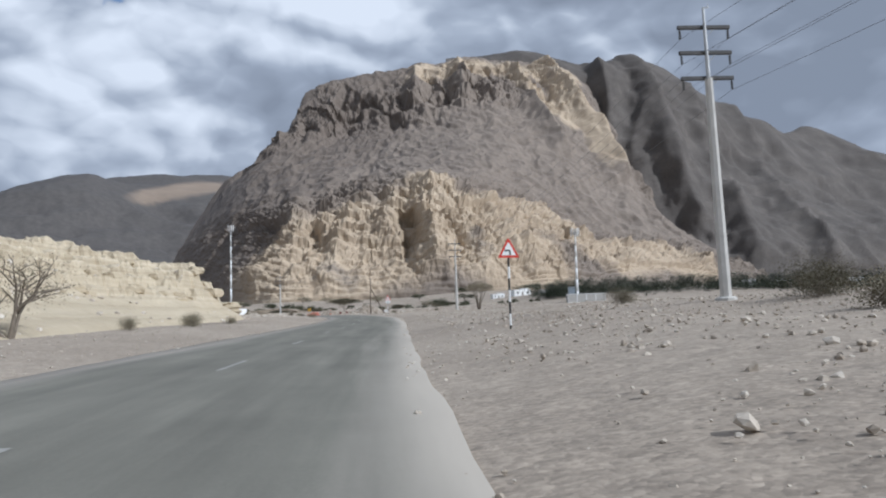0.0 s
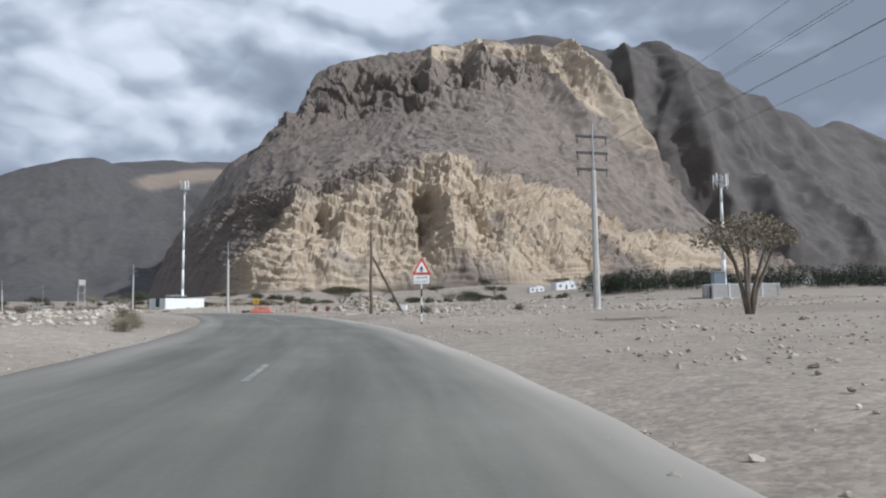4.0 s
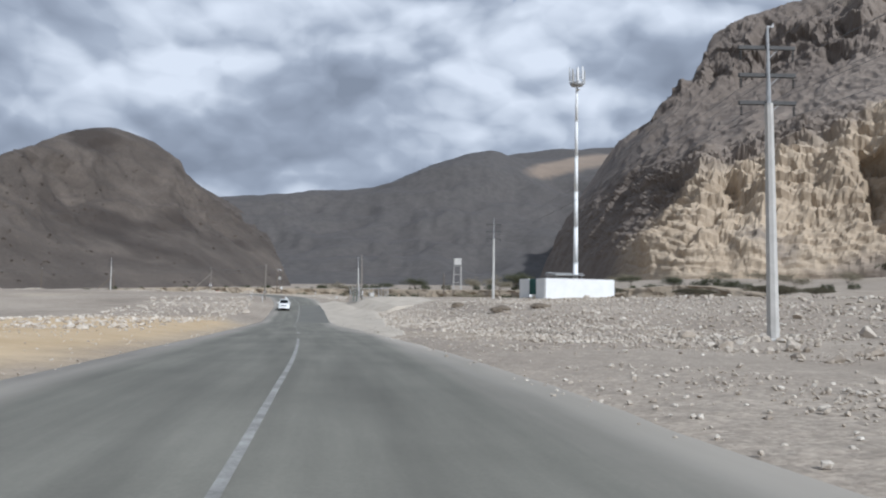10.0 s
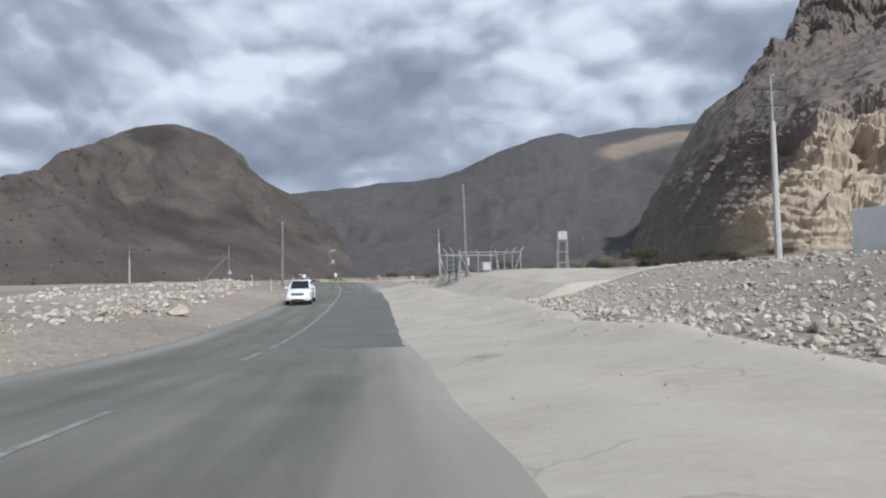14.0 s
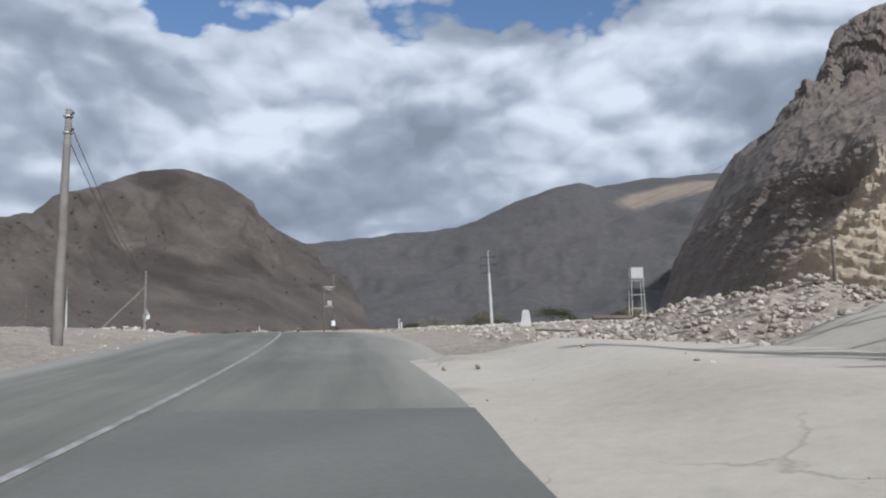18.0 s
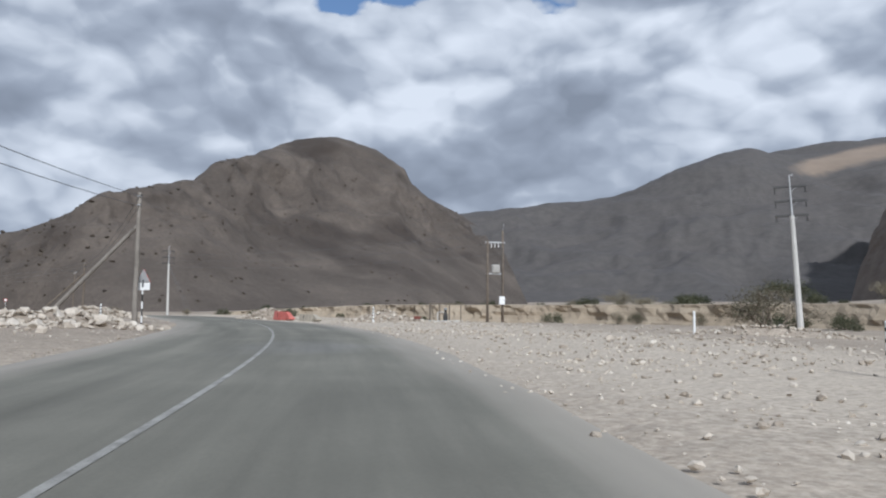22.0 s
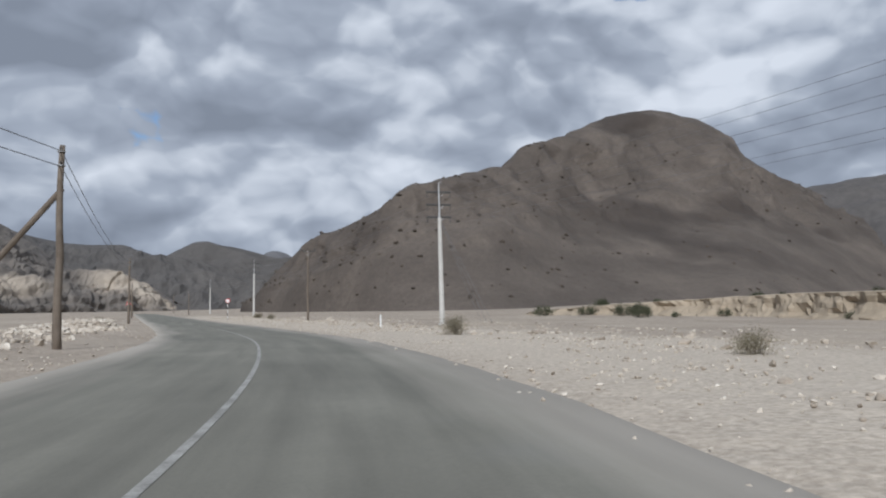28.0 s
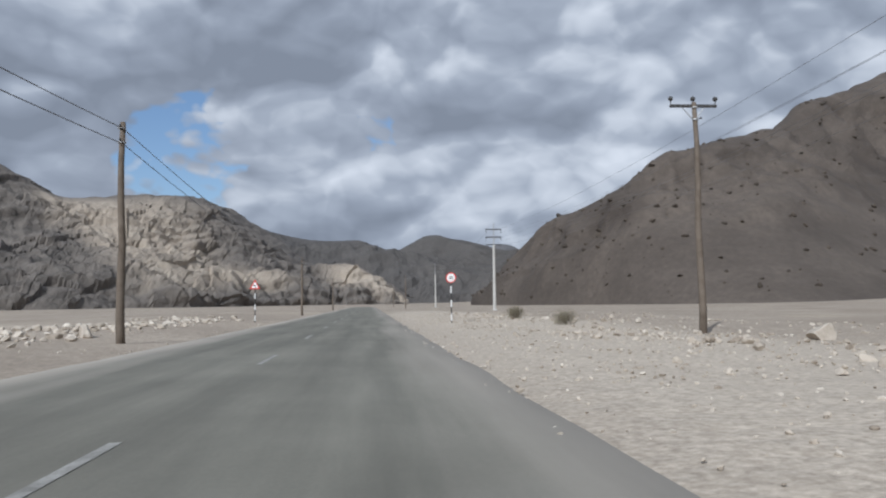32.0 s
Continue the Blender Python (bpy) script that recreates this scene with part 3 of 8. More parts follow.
def perlin(p):
    p = np.asarray(p, float)
    i = np.floor(p).astype(int)
    f = p - i
    u = f * f * f * (f * (f * 6 - 15) + 10)
    i &= 255
    out = 0
    for dx in (0, 1):
        for dy in (0, 1):
            for dz in (0, 1):
                h = _perm[_perm[_perm[(i[:, 0] + dx) & 255] + ((i[:, 1] + dy) & 255)] + ((i[:, 2] + dz) & 255)]
                g = _grad[h]
                d = (g * (f - (dx, dy, dz))).sum(1)
                w = (u[:, 0] if dx else 1 - u[:, 0]) * (u[:, 1] if dy else 1 - u[:, 1]) * (u[:, 2] if dz else 1 - u[:, 2])
                out = out + w * d
    return out * 1.6


def fbm(p, octaves=5, gain=0.5, ridged=False):
    p = np.asarray(p, float)
    s, a, tot = 0, 1.0, 0
    for k in range(octaves):
        n = perlin(p * 2 ** k + 17.3 * k)
        s = s + a * ((1 - 2 * np.abs(n)) if ridged else n)
        tot += a
        a *= gain
    return s / tot


# ---- the road's line ----
ROAD_X = [-4.1, -3.8, -3.6, -3.1, -2.3, -1.4, -0.9, -1.2, -3.5, -7.9, -14.2, -22.8, -33.9, -45.8, -58.0, -70.3, -82.2, -94.2, -106.3, -119.4, -134.4, -150.7, -168.4, -187.4, -206.9, -227.3, -248.2, -271.1, -321.1, -421.0, -600.9, -1070.5]
ROAD_Y = [-120.0, -60.0, 0.1, 21.3, 42.5, 63.8, 85.0, 106.1, 127.1, 147.7, 167.9, 187.2, 205.3, 222.9, 240.3, 257.5, 275.1, 292.7, 310.1, 326.3, 341.1, 354.5, 365.8, 375.1, 383.0, 387.9, 390.6, 392.0, 393.9, 397.8, 404.8, 423.0]
ROAD_Z = [-0.60, -0.30, -0.00, 0.22, 0.44, 0.65, 0.92, 1.19, 1.49, 1.72, 1.89, 1.91, 1.62, 1.06, 0.43, -0.20, -0.61, -0.18, 0.86, 1.85, 2.16, 2.38, 2.44, 2.35, 2.42, 2.35, 2.16, 2.06, 2.00, 2.00, 2.00, 2.00]


def spline(v, n):
    """Catmull-Rom through the values, n steps a span."""
    v = np.array(v, float)
    w = np.concatenate([[2 * v[0] - v[1]], v, [2 * v[-1] - v[-2]]])
    t = np.arange(n) / n
    out = []
    for k in range(len(v) - 1):
        a, b, c, d = w[k:k + 4]
        out.append(0.5 * (2 * b + (c - a) * t + (2 * a - 5 * b + 4 * c - d) * t ** 2 + (3 * b - a - 3 * c + d) * t ** 3))
    return np.concatenate(out + [v[-1:]])


_n = 24
RX, RY, RZ = spline(ROAD_X, _n), spline(ROAD_Y, _n), spline(ROAD_Z, _n)
RS = np.concatenate([[0], np.cumsum(np.hypot(np.diff(RX), np.diff(RY)))])
RS -= RS[2 * _n]
RT = np.stack([np.gradient(RX), np.gradient(RY)], 1)
RT /= np.linalg.norm(RT, axis=1, keepdims=True)
HALF = 4.5


def road_at(s, n=0.0, dz=0.0):
    """Point at s metres along the road and n metres to its right."""
    x, y, z = np.interp(s, RS, RX), np.interp(s, RS, RY), np.interp(s, RS, RZ)
    tx, ty = np.interp(s, RS, RT[:, 0]), np.interp(s, RS, RT[:, 1])
    return np.stack([x + ty * n, y - tx * n, z + dz + 0 * x], -1)


def road_turn(s):
    return math.degrees(math.atan2(np.interp(s, RS, RT[:, 1]), np.interp(s, RS, RT[:, 0])))


def road_coords(x, y):
    """s along, n to the right of, and height of the nearest point of the road."""
    x, y = np.atleast_1d(x).astype(float), np.atleast_1d(y).astype(float)
    s, n, z = np.empty(len(x)), np.empty(len(x)), np.empty(len(x))
    for a in range(0, len(x), 20000):
        c = slice(a, a + 20000)
        i = ((x[c, None] - RX[None, ::4]) ** 2 + (y[c, None] - RY[None, ::4]) ** 2).argmin(1) * 4
        dx, dy = x[c] - RX[i], y[c] - RY[i]
        al = np.clip(dx * RT[i, 0] + dy * RT[i, 1], -12, 12)
        s[c] = RS[i] + al
        n[c] = np.sign(dx * RT[i, 1] - dy * RT[i, 0]) * np.hypot(dx - al * RT[i, 0], dy - al * RT[i, 1])
        z[c] = np.interp(s[c], RS, RZ)
    return s, n, z


# how the land stands above the road: by stretch of road, at 7, 12, 22, 46 and 95 m to the right
BANK_S = [-130, 20, 60, 100, 150, 200, 235, 262, 285, 312, 324, 340, 352, 372, 400, 480, 700]
BANK_R = [
    [0.1, 0.3, 0.4, 0.2, 0.1, 0.1, 0.05, 0.1, 0.1, 0.1, 0.2, 0.4, 0.4, 0.0, 0.0, 0.0, 0.1],
    [0.3, 0.8, 0.9, 0.4, 0.2, 0.1, 0.1, 0.5, 0.8, 0.6, 0.4, 0.4, 0.5, 0.1, 0.0, 0.0, 0.1],
    [1.0, 1.4, 1.3, 0.8, 0.4, 0.3, 0.3, 2.2, 2.9, 2.7, 2.0, 1.8, 1.0, 0.2, 0.0, -0.1, 0.0],
    [1.4, 1.8, 1.8, 1.4, 1.0, 1.0, 1.5, 3.2, 3.9, 3.5, 2.6, 2.0, 0.9, 0.0, -1.2, -1.4, -0.8],
    [2.3, 2.8, 2.9, 2.8, 2.8, 2.8, 3.2, 4.0, 4.2, 3.6, 2.6, 1.8, 1.0, 0.2, -1.8, -1.9, -1.2],
]
BANK_L = [0.3, 0.3, 0.3, 0.3, 0.4, 0.4, 0.3, 0.4, 0.6, 0.8, 0.9, 0.7, 0.5, 0.3, 0.2, 0.3, 0.2]


def bank_edge(s):
    """How far to the right of the road the wadi's earth bank stands."""
    return 106 + 9 * perlin(np.stack([s * 0.018, 0 * s + 6, 0 * s], -1).reshape(-1, 3)) + 2.2 * fbm(np.stack([s * 0.12, 0 * s + 2, 0 * s], -1).reshape(-1, 3), 4)


def bank_rise(s):
    return 4.6 * smoothstep(330, 372, s) * (1 - smoothstep(560, 690, s))


def land(x, y, road_gap=True):
    """Height of the ground."""
    x, y = np.atleast_1d(x).astype(float), np.atleast_1d(y).astype(float)
    s, n, zr = road_coords(x, y)
    cols = np.stack([np.interp(s, BANK_S, r) for r in BANK_R], 1)
    kn = np.array([4.8, 7, 12, 22, 46, 95])
    right = np.zeros(len(x))
    lo = np.zeros(len(x))
    for k in range(5):
        w = smoothstep(kn[k], kn[k + 1], n)
        right = right + (cols[:, k] - lo) * w
        lo = cols[:, k]
    left = np.interp(s, BANK_S, BANK_L) * smoothstep(4.8, 10, -n) * (1 - 0.5 * smoothstep(18, 40, -n))
    rel = np.where(n > 0, right, left)
    p = np.stack([x, y, 0 * x], 1)
    away = smoothstep(4.6, 9, np.abs(n))
    rel = rel + away * (0.16 * fbm(p * 0.35, 4) + 0.30 * fbm(p * 0.06, 3))
    d = np.abs(n)
    rel = rel + bank_rise(s) * smoothstep(1.5, 6.5, n - bank_edge(s))
    east = smoothstep(-330, -60, x)
    far_z = 2.0 + np.clip(east * (y - 330) * 0.036 + (1 - east) * (y - 560) * 0.02, 0, 30) + 1.2 * fbm(p * 0.008, 3)
    far_z = far_z + 6.5 * smoothstep(-10, 130, x) * smoothstep(150, 380, y)
    back = smoothstep(-100, -500, y)
    far_z = far_z * (1 - back)
    w = smoothstep(70, 260, d)
    z = (zr + rel) * (1 - w) + far_z * w
    z = z - 1.1 * np.exp(-((x - 50) ** 2 + (y - 188) ** 2) / 28 ** 2)
    if road_gap:
        z = z - 0.14 * (1 - smoothstep(HALF - 0.9, HALF + 0.35, d))
    return z


def land_z(x, y):
    return float(land(x, y, False)[0])


def at_land(x, y, turn=0.0, dz=0.0, lean=(0, 0)):
    return pose(x, y, land_z(x, y) + dz, lean[0], lean[1], turn)


# ---- ground: one sheet to the horizon ----
def spaced(lo, hi, step, far):
    mid = np.arange(lo, hi + step / 2, step)
    out, d, a, b = [], step, [], []
    p, q = lo, hi
    while p > -far:
        d *= 1.22
        p -= d
        a.append(p)
    d = step
    while q < far:
        d *= 1.22
        q += d
        b.append(q)
    return np.concatenate([a[::-1], mid, b])


gx, gy = spaced(-372, 72, 1.6, 4700), spaced(-12, 500, 1.6, 4700)
GX, GY = np.meshgrid(gx, gy)
gz = land(GX.ravel(), GY.ravel())
gv = np.stack([GX.ravel(), GY.ravel(), gz], 1)
nx, ny = len(gx), len(gy)
ii = (np.arange(ny - 1)[:, None] * nx + np.arange(nx - 1)[None, :]).ravel()
ground = mesh_object("ground", gv, np.stack([ii, ii + 1, ii + nx + 1, ii + nx], 1), "ground", True)
# blown ochre sand on one verge, pale shingle along another
near = (np.abs(GX.ravel() + 150) < 300) & (np.abs(GY.ravel() - 250) < 240)
for cover, (s0, s1, sw), (n0, n1, nw) in (("ochre", (205, 285, 22), (-25, -5.5, 4.0)), ("shingle", (372, 640, 26), (4.8, 15, 6.0))):
    cs, cn, cz = road_coords(GX.ravel()[near], GY.ravel()[near])
    share = np.zeros(len(gv), np.float32)
    share[near] = 1.15 * smoothstep(s0 - sw, s0 + sw, cs) * (1 - smoothstep(s1 - sw, s1 + sw, cs)) * smoothstep(n0 - nw, n0 + nw, cn) * (1 - smoothstep(n1 - nw, n1 + nw, cn))
    if cover == "ochre":
        share += 0.8 * np.exp(-((gv[:, 0] + 178) / 9) ** 2 - ((gv[:, 1] - 405) / 5) ** 2).astype(np.float32)
    ca = ground.data.attributes.new(cover, "FLOAT", "POINT")
    ca.data.foreach_set("value", share)
tagged(ground, "pale stony gravel plain with sandy patches", "ground", kind="structure")

# ---- road ----
rs = np.arange(-115, 900, 1.5)
offs = np.array([-1.0, -0.985, -0.8, -0.6, -0.4, -0.2, 0.0, 0.2, 0.4, 0.6, 0.8, 0.985, 1.0])
rv = []
for j, o in enumerate(offs):
    ragged = HALF * o + (np.sign(o) * 0.24 * fbm(np.stack([rs * 0.25, 0 * rs + 9 * np.sign(o), 0 * rs], 1), 4) if abs(o) > 0.9 else 0)
    pts = road_at(rs, ragged)
    pts[:, 2] += -0.16 if abs(o) == 1 else 0.05 * (1 - abs(o)) + 0.012
    rv.append(pts)
rv = np.stack(rv, 1).reshape(-1, 3)
k = len(offs)
rf = [[i * k + j, i * k + j + 1, (i + 1) * k + j + 1, (i + 1) * k + j] for i in range(len(rs) - 1) for j in range(k - 1)]
road = mesh_object("road", rv, rf, "asphalt", True)
va = road.data.attributes.new("verge", "FLOAT", "POINT")
va.data.foreach_set("value", np.tile(np.abs(offs), len(rs)).astype(np.float32))
vl = road.data.attributes.new("lane", "FLOAT_VECTOR", "POINT")
vl.data.foreach_set("vector", np.stack([np.tile(offs * HALF, len(rs)), np.repeat(rs * 0.07, k), np.zeros(len(rs) * k)], 1).astype(np.float32).ravel())
tagged(road, "two-lane worn grey asphalt road with sandy ragged edges", "road", kind="structure")


def strip(name, s0, s1, n0, n1, mat, dz, step=1.5):
    ss = np.linspace(s0, s1, max(2, int((s1 - s0) / step) + 1))
    a, b = road_at(ss, n0, dz), road_at(ss, n1, dz)
    lo = np.stack([a, b], 1).reshape(-1, 3)
    f = [[2 * i, 2 * i + 1, 2 * i + 3, 2 * i + 2] for i in range(len(ss) - 1)]
    return mesh_object(name, lo, f, mat)


crown = 0.05 + 0.012 + 0.005
for s0, s1 in ((134, 231), (292, 521)):
    ob = strip("centre_line", s0, s1, -0.05, 0.05, "paint_line", crown)
    ob.parent = road
    ob["label"] = "worn white centre line"
for s0 in [16.7 + 12 * q for q in range(-10, 8)] + [239.5 + 12 * q for q in range(5)] + [523.8 + 12 * q for q in range(24)]:
    ob = strip("dash", s0, s0 + 3, -0.06, 0.06, "paint_line", crown, 1.0)
    ob.parent = road
ss, cols = np.arange(292, 337.1, 0.75), np.array([0.25, 0.9, 1.8, 2.7, 4.1])
pv = np.stack([road_at(ss, c + (0.32 if c > 3 else 0.05) * fbm(np.stack([ss * 0.3, 0 * ss + c, 0 * ss], 1), 4), 0.05 * (1 - c / HALF) + 0.012 + 0.006) for c in cols], 1).reshape(-1, 3)
ob = mesh_object("asphalt_patch", pv, [[5 * i + j, 5 * i + j + 1, 5 * i + j + 6, 5 * i + j + 5] for i in range(len(ss) - 1) for j in range(4)], "new_asphalt", True)
ob.parent = road
ob["label"] = "darker newer asphalt strip"


# ---- mountains ----
def catmull_rows(a, n):
    return np.stack([np.stack([spline(a[:, j, c], n) for c in range(3)], 1) for j in range(a.shape[1])], 1)


def off_line(p, line):
    """How far points lie from a broken line, seen from the south, in metres."""
    best = np.full(len(p), 1e9)
    for (x0, z0), (x1, z1) in zip(line[:-1], line[1:]):
        dx, dz = x1 - x0, z1 - z0
        t = np.clip(((p[:, 0] - x0) * dx + (p[:, 2] - z0) * dz) / (dx * dx + dz * dz), 0, 1)
        best = np.minimum(best, np.hypot(p[:, 0] - x0 - t * dx, p[:, 2] - z0 - t * dz))
    return best


def jointed(p, wide, tall, seed, wobble=0.35, run=(1, 0.6)):
    """Rock broken by upright joints and level beds into blocks, each standing out by its own amount, -0.5 to 0.5."""
    bed = np.floor(p[:, 2] / tall + wobble * 1.5 * perlin(p * (0.4, 0.4, 0.1) / wide + seed)).astype(int)
    joint = np.floor((run[0] * p[:, 0] + run[1] * p[:, 1]) / wide + wobble * 2 * perlin(p * 0.35 / wide + seed + 40) + 0.37 * bed).astype(int)
    return _perm[(_perm[joint & 255] + bed + int(seed * 13)) & 255] / 255 - 0.5


def loft(name, rows, mat, label, nu=26, nv=22, gully=14.0, rough=10.0, ledge=0.0, freq=0.012, seed=0.0, foot_drop=40.0, talus=0.12, bulge=0.6, steep=None, smooth=False, deep_shade=None, flute=0.45, dents=(), fade=0.0, cloud_shade=None, carve=None, ribs=(), bumps=(), blocks=()):
    """A mountainside drawn through a few level lines from foot to crest, then worn into gullies, ledges and crags."""
    a = np.array(rows, float)
    a[0, :, 2] -= foot_drop
    g = catmull_rows(a, nv)
    g = np.transpose(catmull_rows(np.transpose(g, (1, 0, 2)), nu), (1, 0, 2))
    R, C, _ = g.shape
    du, dv = np.gradient(g, axis=1), np.gradient(g, axis=0)
    nrm = np.cross(du, dv).reshape(-1, 3)
    nrm /= np.linalg.norm(nrm, axis=1, keepdims=True) + 1e-9
    nrm[nrm[:, 1] > 0.99] *= 1
    p = g.reshape(-1, 3)
    bend = np.stack([fbm(p * freq * 0.6 + seed + 31, 3), fbm(p * freq * 0.6 + seed + 57, 3), 0 * p[:, 0]], 1) * 0.5
    flat = p * (1.0, 1.0, 0.20) * freq + bend + seed
    wear = (fbm(flat, 4, 0.5, True) - 0.45) * gully + (fbm(p * (1, 1, flute) * freq * 3.1 + seed + 5, 4, 0.5, True) - 0.45) * rough
    wear += fbm(p * freq * 0.35 + seed + 9, 3) * gully * bulge
    v = (np.arange(R) / (R - 1))[:, None].repeat(C, 1).ravel()
    if carve:
        wear = carve(p, v * (len(rows) - 1))
    for wide, tall, proud in blocks:
        wear = wear + proud * jointed(p, wide, tall, seed + wide, 0.5, (0.2, 1))
    crest = 1 - 1 / (len(rows) - 1)
    amp = smoothstep(talus * 0.4, talus * 1.5, v) * (1 - 0.75 * smoothstep(crest - 0.14, crest, v)) + 0.06
    amp *= np.interp(v, np.linspace(0, 1, len(rows)), steep) if steep else 1
    uu = (np.arange(C) / (C - 1))[None, :].repeat(R, 0).ravel()
    if fade:
        amp *= 0.25 + 0.75 * smoothstep(0.0, fade, uu)
    side = nrm * (-1 if (nrm[:, 2].mean() < 0) else 1)
    for line, wide, tall in ribs:
        d = off_line(p, line) * (1 + 0.5 * fbm(p * 0.02 + seed, 3))
        wear = wear + tall * np.clip(1 - d / wide, 0, 1) ** 1.2 / np.maximum(amp, 0.3)
    q = p + side * (wear * amp)[:, None]
    for bx, by, wide, dz in bumps:
        q[:, 2] += dz * np.exp(-((p[:, 0] - bx) ** 2 + (p[:, 1] - by) ** 2) / wide ** 2) * (v > 0.3)
    if ledge:
        lv = perlin(np.stack([p[:, 2] * 0.10 + 0.7 * perlin(p * 0.012), 0 * v + 3 + seed, p[:, 0] * 0.003], 1))
        q = q + side * (np.tanh(lv * 4) * ledge * amp)[:, None]
    jag = 7 * fbm(p * 0.05 + 4, 3)
    for dx, dz, w, h, deep in dents:
        hole = (1 - smoothstep(0.5, 1.3, np.abs(p[:, 0] - dx + jag + 0.15 * (p[:, 2] - dz)) / w)) * (1 - smoothstep(0.5, 1.15, np.abs(p[:, 2] - dz + jag) / h)) * (v < crest)
        q[:, 1] += hole * deep
    ii = (np.arange(R - 1)[:, None] * C + np.arange(C - 1)[None, :]).ravel()
    ob = mesh_object(name, q, np.stack([ii, ii + 1, ii + C + 1, ii + C], 1), mat, smooth)
    # painted shade and sunlit parts, stored as shares of colour
    if cloud_shade:
        va = ob.data.attributes.new("cloud_shade", "FLOAT", "POINT")
        cov = cloud_shade(p, uu, v * (len(rows) - 1)) + 0.30 * fbm(p * (1, 1, 0.45) * freq * 0.7 + 3, 4)
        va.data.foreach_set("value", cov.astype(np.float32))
    if deep_shade:
        pa = ob.data.attributes.new("deep_shade", "FLOAT", "POINT")
        pa.data.foreach_set("value", deep_shade(p).astype(np.float32))
    return tagged(ob, label, "mountain", kind="structure")


MESA = [
    [(-344, 1206, 27), (-213, 962, 20), (-126, 829, 18), (-35, 825, 21), (48, 817, 23), (122, 816, 27), (199, 841, 32), (306, 893, 40), (480, 1009, 51), (610, 1090, 54)],
    [(-343, 1290, 56), (-200, 1020, 58), (-109, 865, 43), (-36, 852, 48), (53, 844, 54), (126, 843, 57), (206, 867, 56), (312, 927, 58), (495, 1046, 59), (618, 1125, 57)],
    [(-333, 1348, 115), (-205, 1156, 144), (-108, 1008, 140), (-23, 1027, 173), (63, 985, 172), (134, 977, 164), (214, 1031, 150), (329, 1042, 97), (512, 1142, 90), (628, 1190, 64)],
    [(-320, 1489, 208), (-207, 1306, 223), (-121, 1195, 219), (-10, 1215, 242), (79, 1226, 259), (182, 1242, 274), (299, 1301, 279), (433, 1319, 224), (538, 1351, 179), (640, 1380, 104)],
    [(-293, 1563, 272), (-205, 1483, 305), (-123, 1506, 350), (-36, 1537, 371), (97, 1494, 380), (225, 1521, 424), (392, 1583, 439), (520, 1601, 397), (578, 1595, 285), (660, 1610, 190)],
    [(-255, 1611, 312), (-182, 1648, 393), (-126, 1708, 504), (-55, 1752, 548), (123, 1776, 601), (255, 1802, 628), (397, 1817, 620), (547, 1847, 588), (619, 1795, 391), (690, 1790, 300)],
    [(-276, 1798, 349), (-194, 1891, 442), (-111, 1951, 564), (-4, 1995, 614), (164, 2029, 668), (305, 2039, 694), (462, 2036, 678), (639, 2043, 637), (733, 1924, 406), (790, 1930, 330)],
]
BACK = [
    [(136, 1721, 98), (384, 1682, 96), (535, 1496, 74), (690, 1430, 71), (768, 1388, 69), (877, 1400, 69), (1097, 1492, 77), (1442, 1455, 82)],
    [(158, 1813, 211), (420, 1770, 207), (561, 1630, 154), (713, 1568, 185), (872, 1560, 185), (998, 1562, 137), (1256, 1624, 143), (1573, 1513, 134)],
    [(200, 1944, 491), (447, 1916, 518), (583, 1878, 481), (739, 1821, 470), (909, 1846, 377), (1135, 1952, 340), (1528, 2092, 284), (2006, 1836, 223)],
    [(225, 2023, 702), (416, 2005, 725), (594, 1973, 673), (765, 1984, 707), (960, 2046, 629), (1152, 2143, 577), (1525, 2421, 616), (1844, 2528, 542)],
    [(258, 2316, 784), (483, 2279, 796), (705, 2248, 746), (924, 2253, 745), (1142, 2331, 663), (1386, 2428, 598), (1820, 2710, 607), (2157, 2795, 517)],
]
DOME = [
    [(-804, 484, -0), (-722, 486, 0), (-604, 505, 1), (-517, 511, 1), (-463, 531, 2), (-444, 560, 2), (-446, 607, 3), (-446, 664, 4), (-496, 779, 7), (-596, 1027, 15)],
    [(-833, 493, 5), (-750, 499, 12), (-651, 523, 22), (-608, 552, 27), (-601, 608, 34), (-651, 705, 45), (-670, 790, 53), (-660, 867, 55), (-687, 966, 60), (-738, 1151, 69)],
    [(-848, 501, 8), (-764, 509, 23), (-676, 539, 46), (-660, 578, 60), (-677, 651, 73), (-763, 785, 109), (-796, 887, 132), (-776, 971, 123), (-778, 1040, 115), (-796, 1189, 104)],
    [(-861, 508, 10), (-776, 520, 38), (-703, 556, 66), (-705, 604, 92), (-751, 692, 117), (-864, 850, 187), (-904, 979, 230), (-869, 1062, 209), (-868, 1105, 182), (-863, 1202, 141)],
    [(-898, 523, 9), (-812, 538, 38), (-751, 597, 67), (-762, 653, 95), (-846, 772, 128), (-1009, 980, 214), (-1052, 1130, 263), (-995, 1216, 234), (-970, 1249, 198), (-921, 1315, 144)],
]
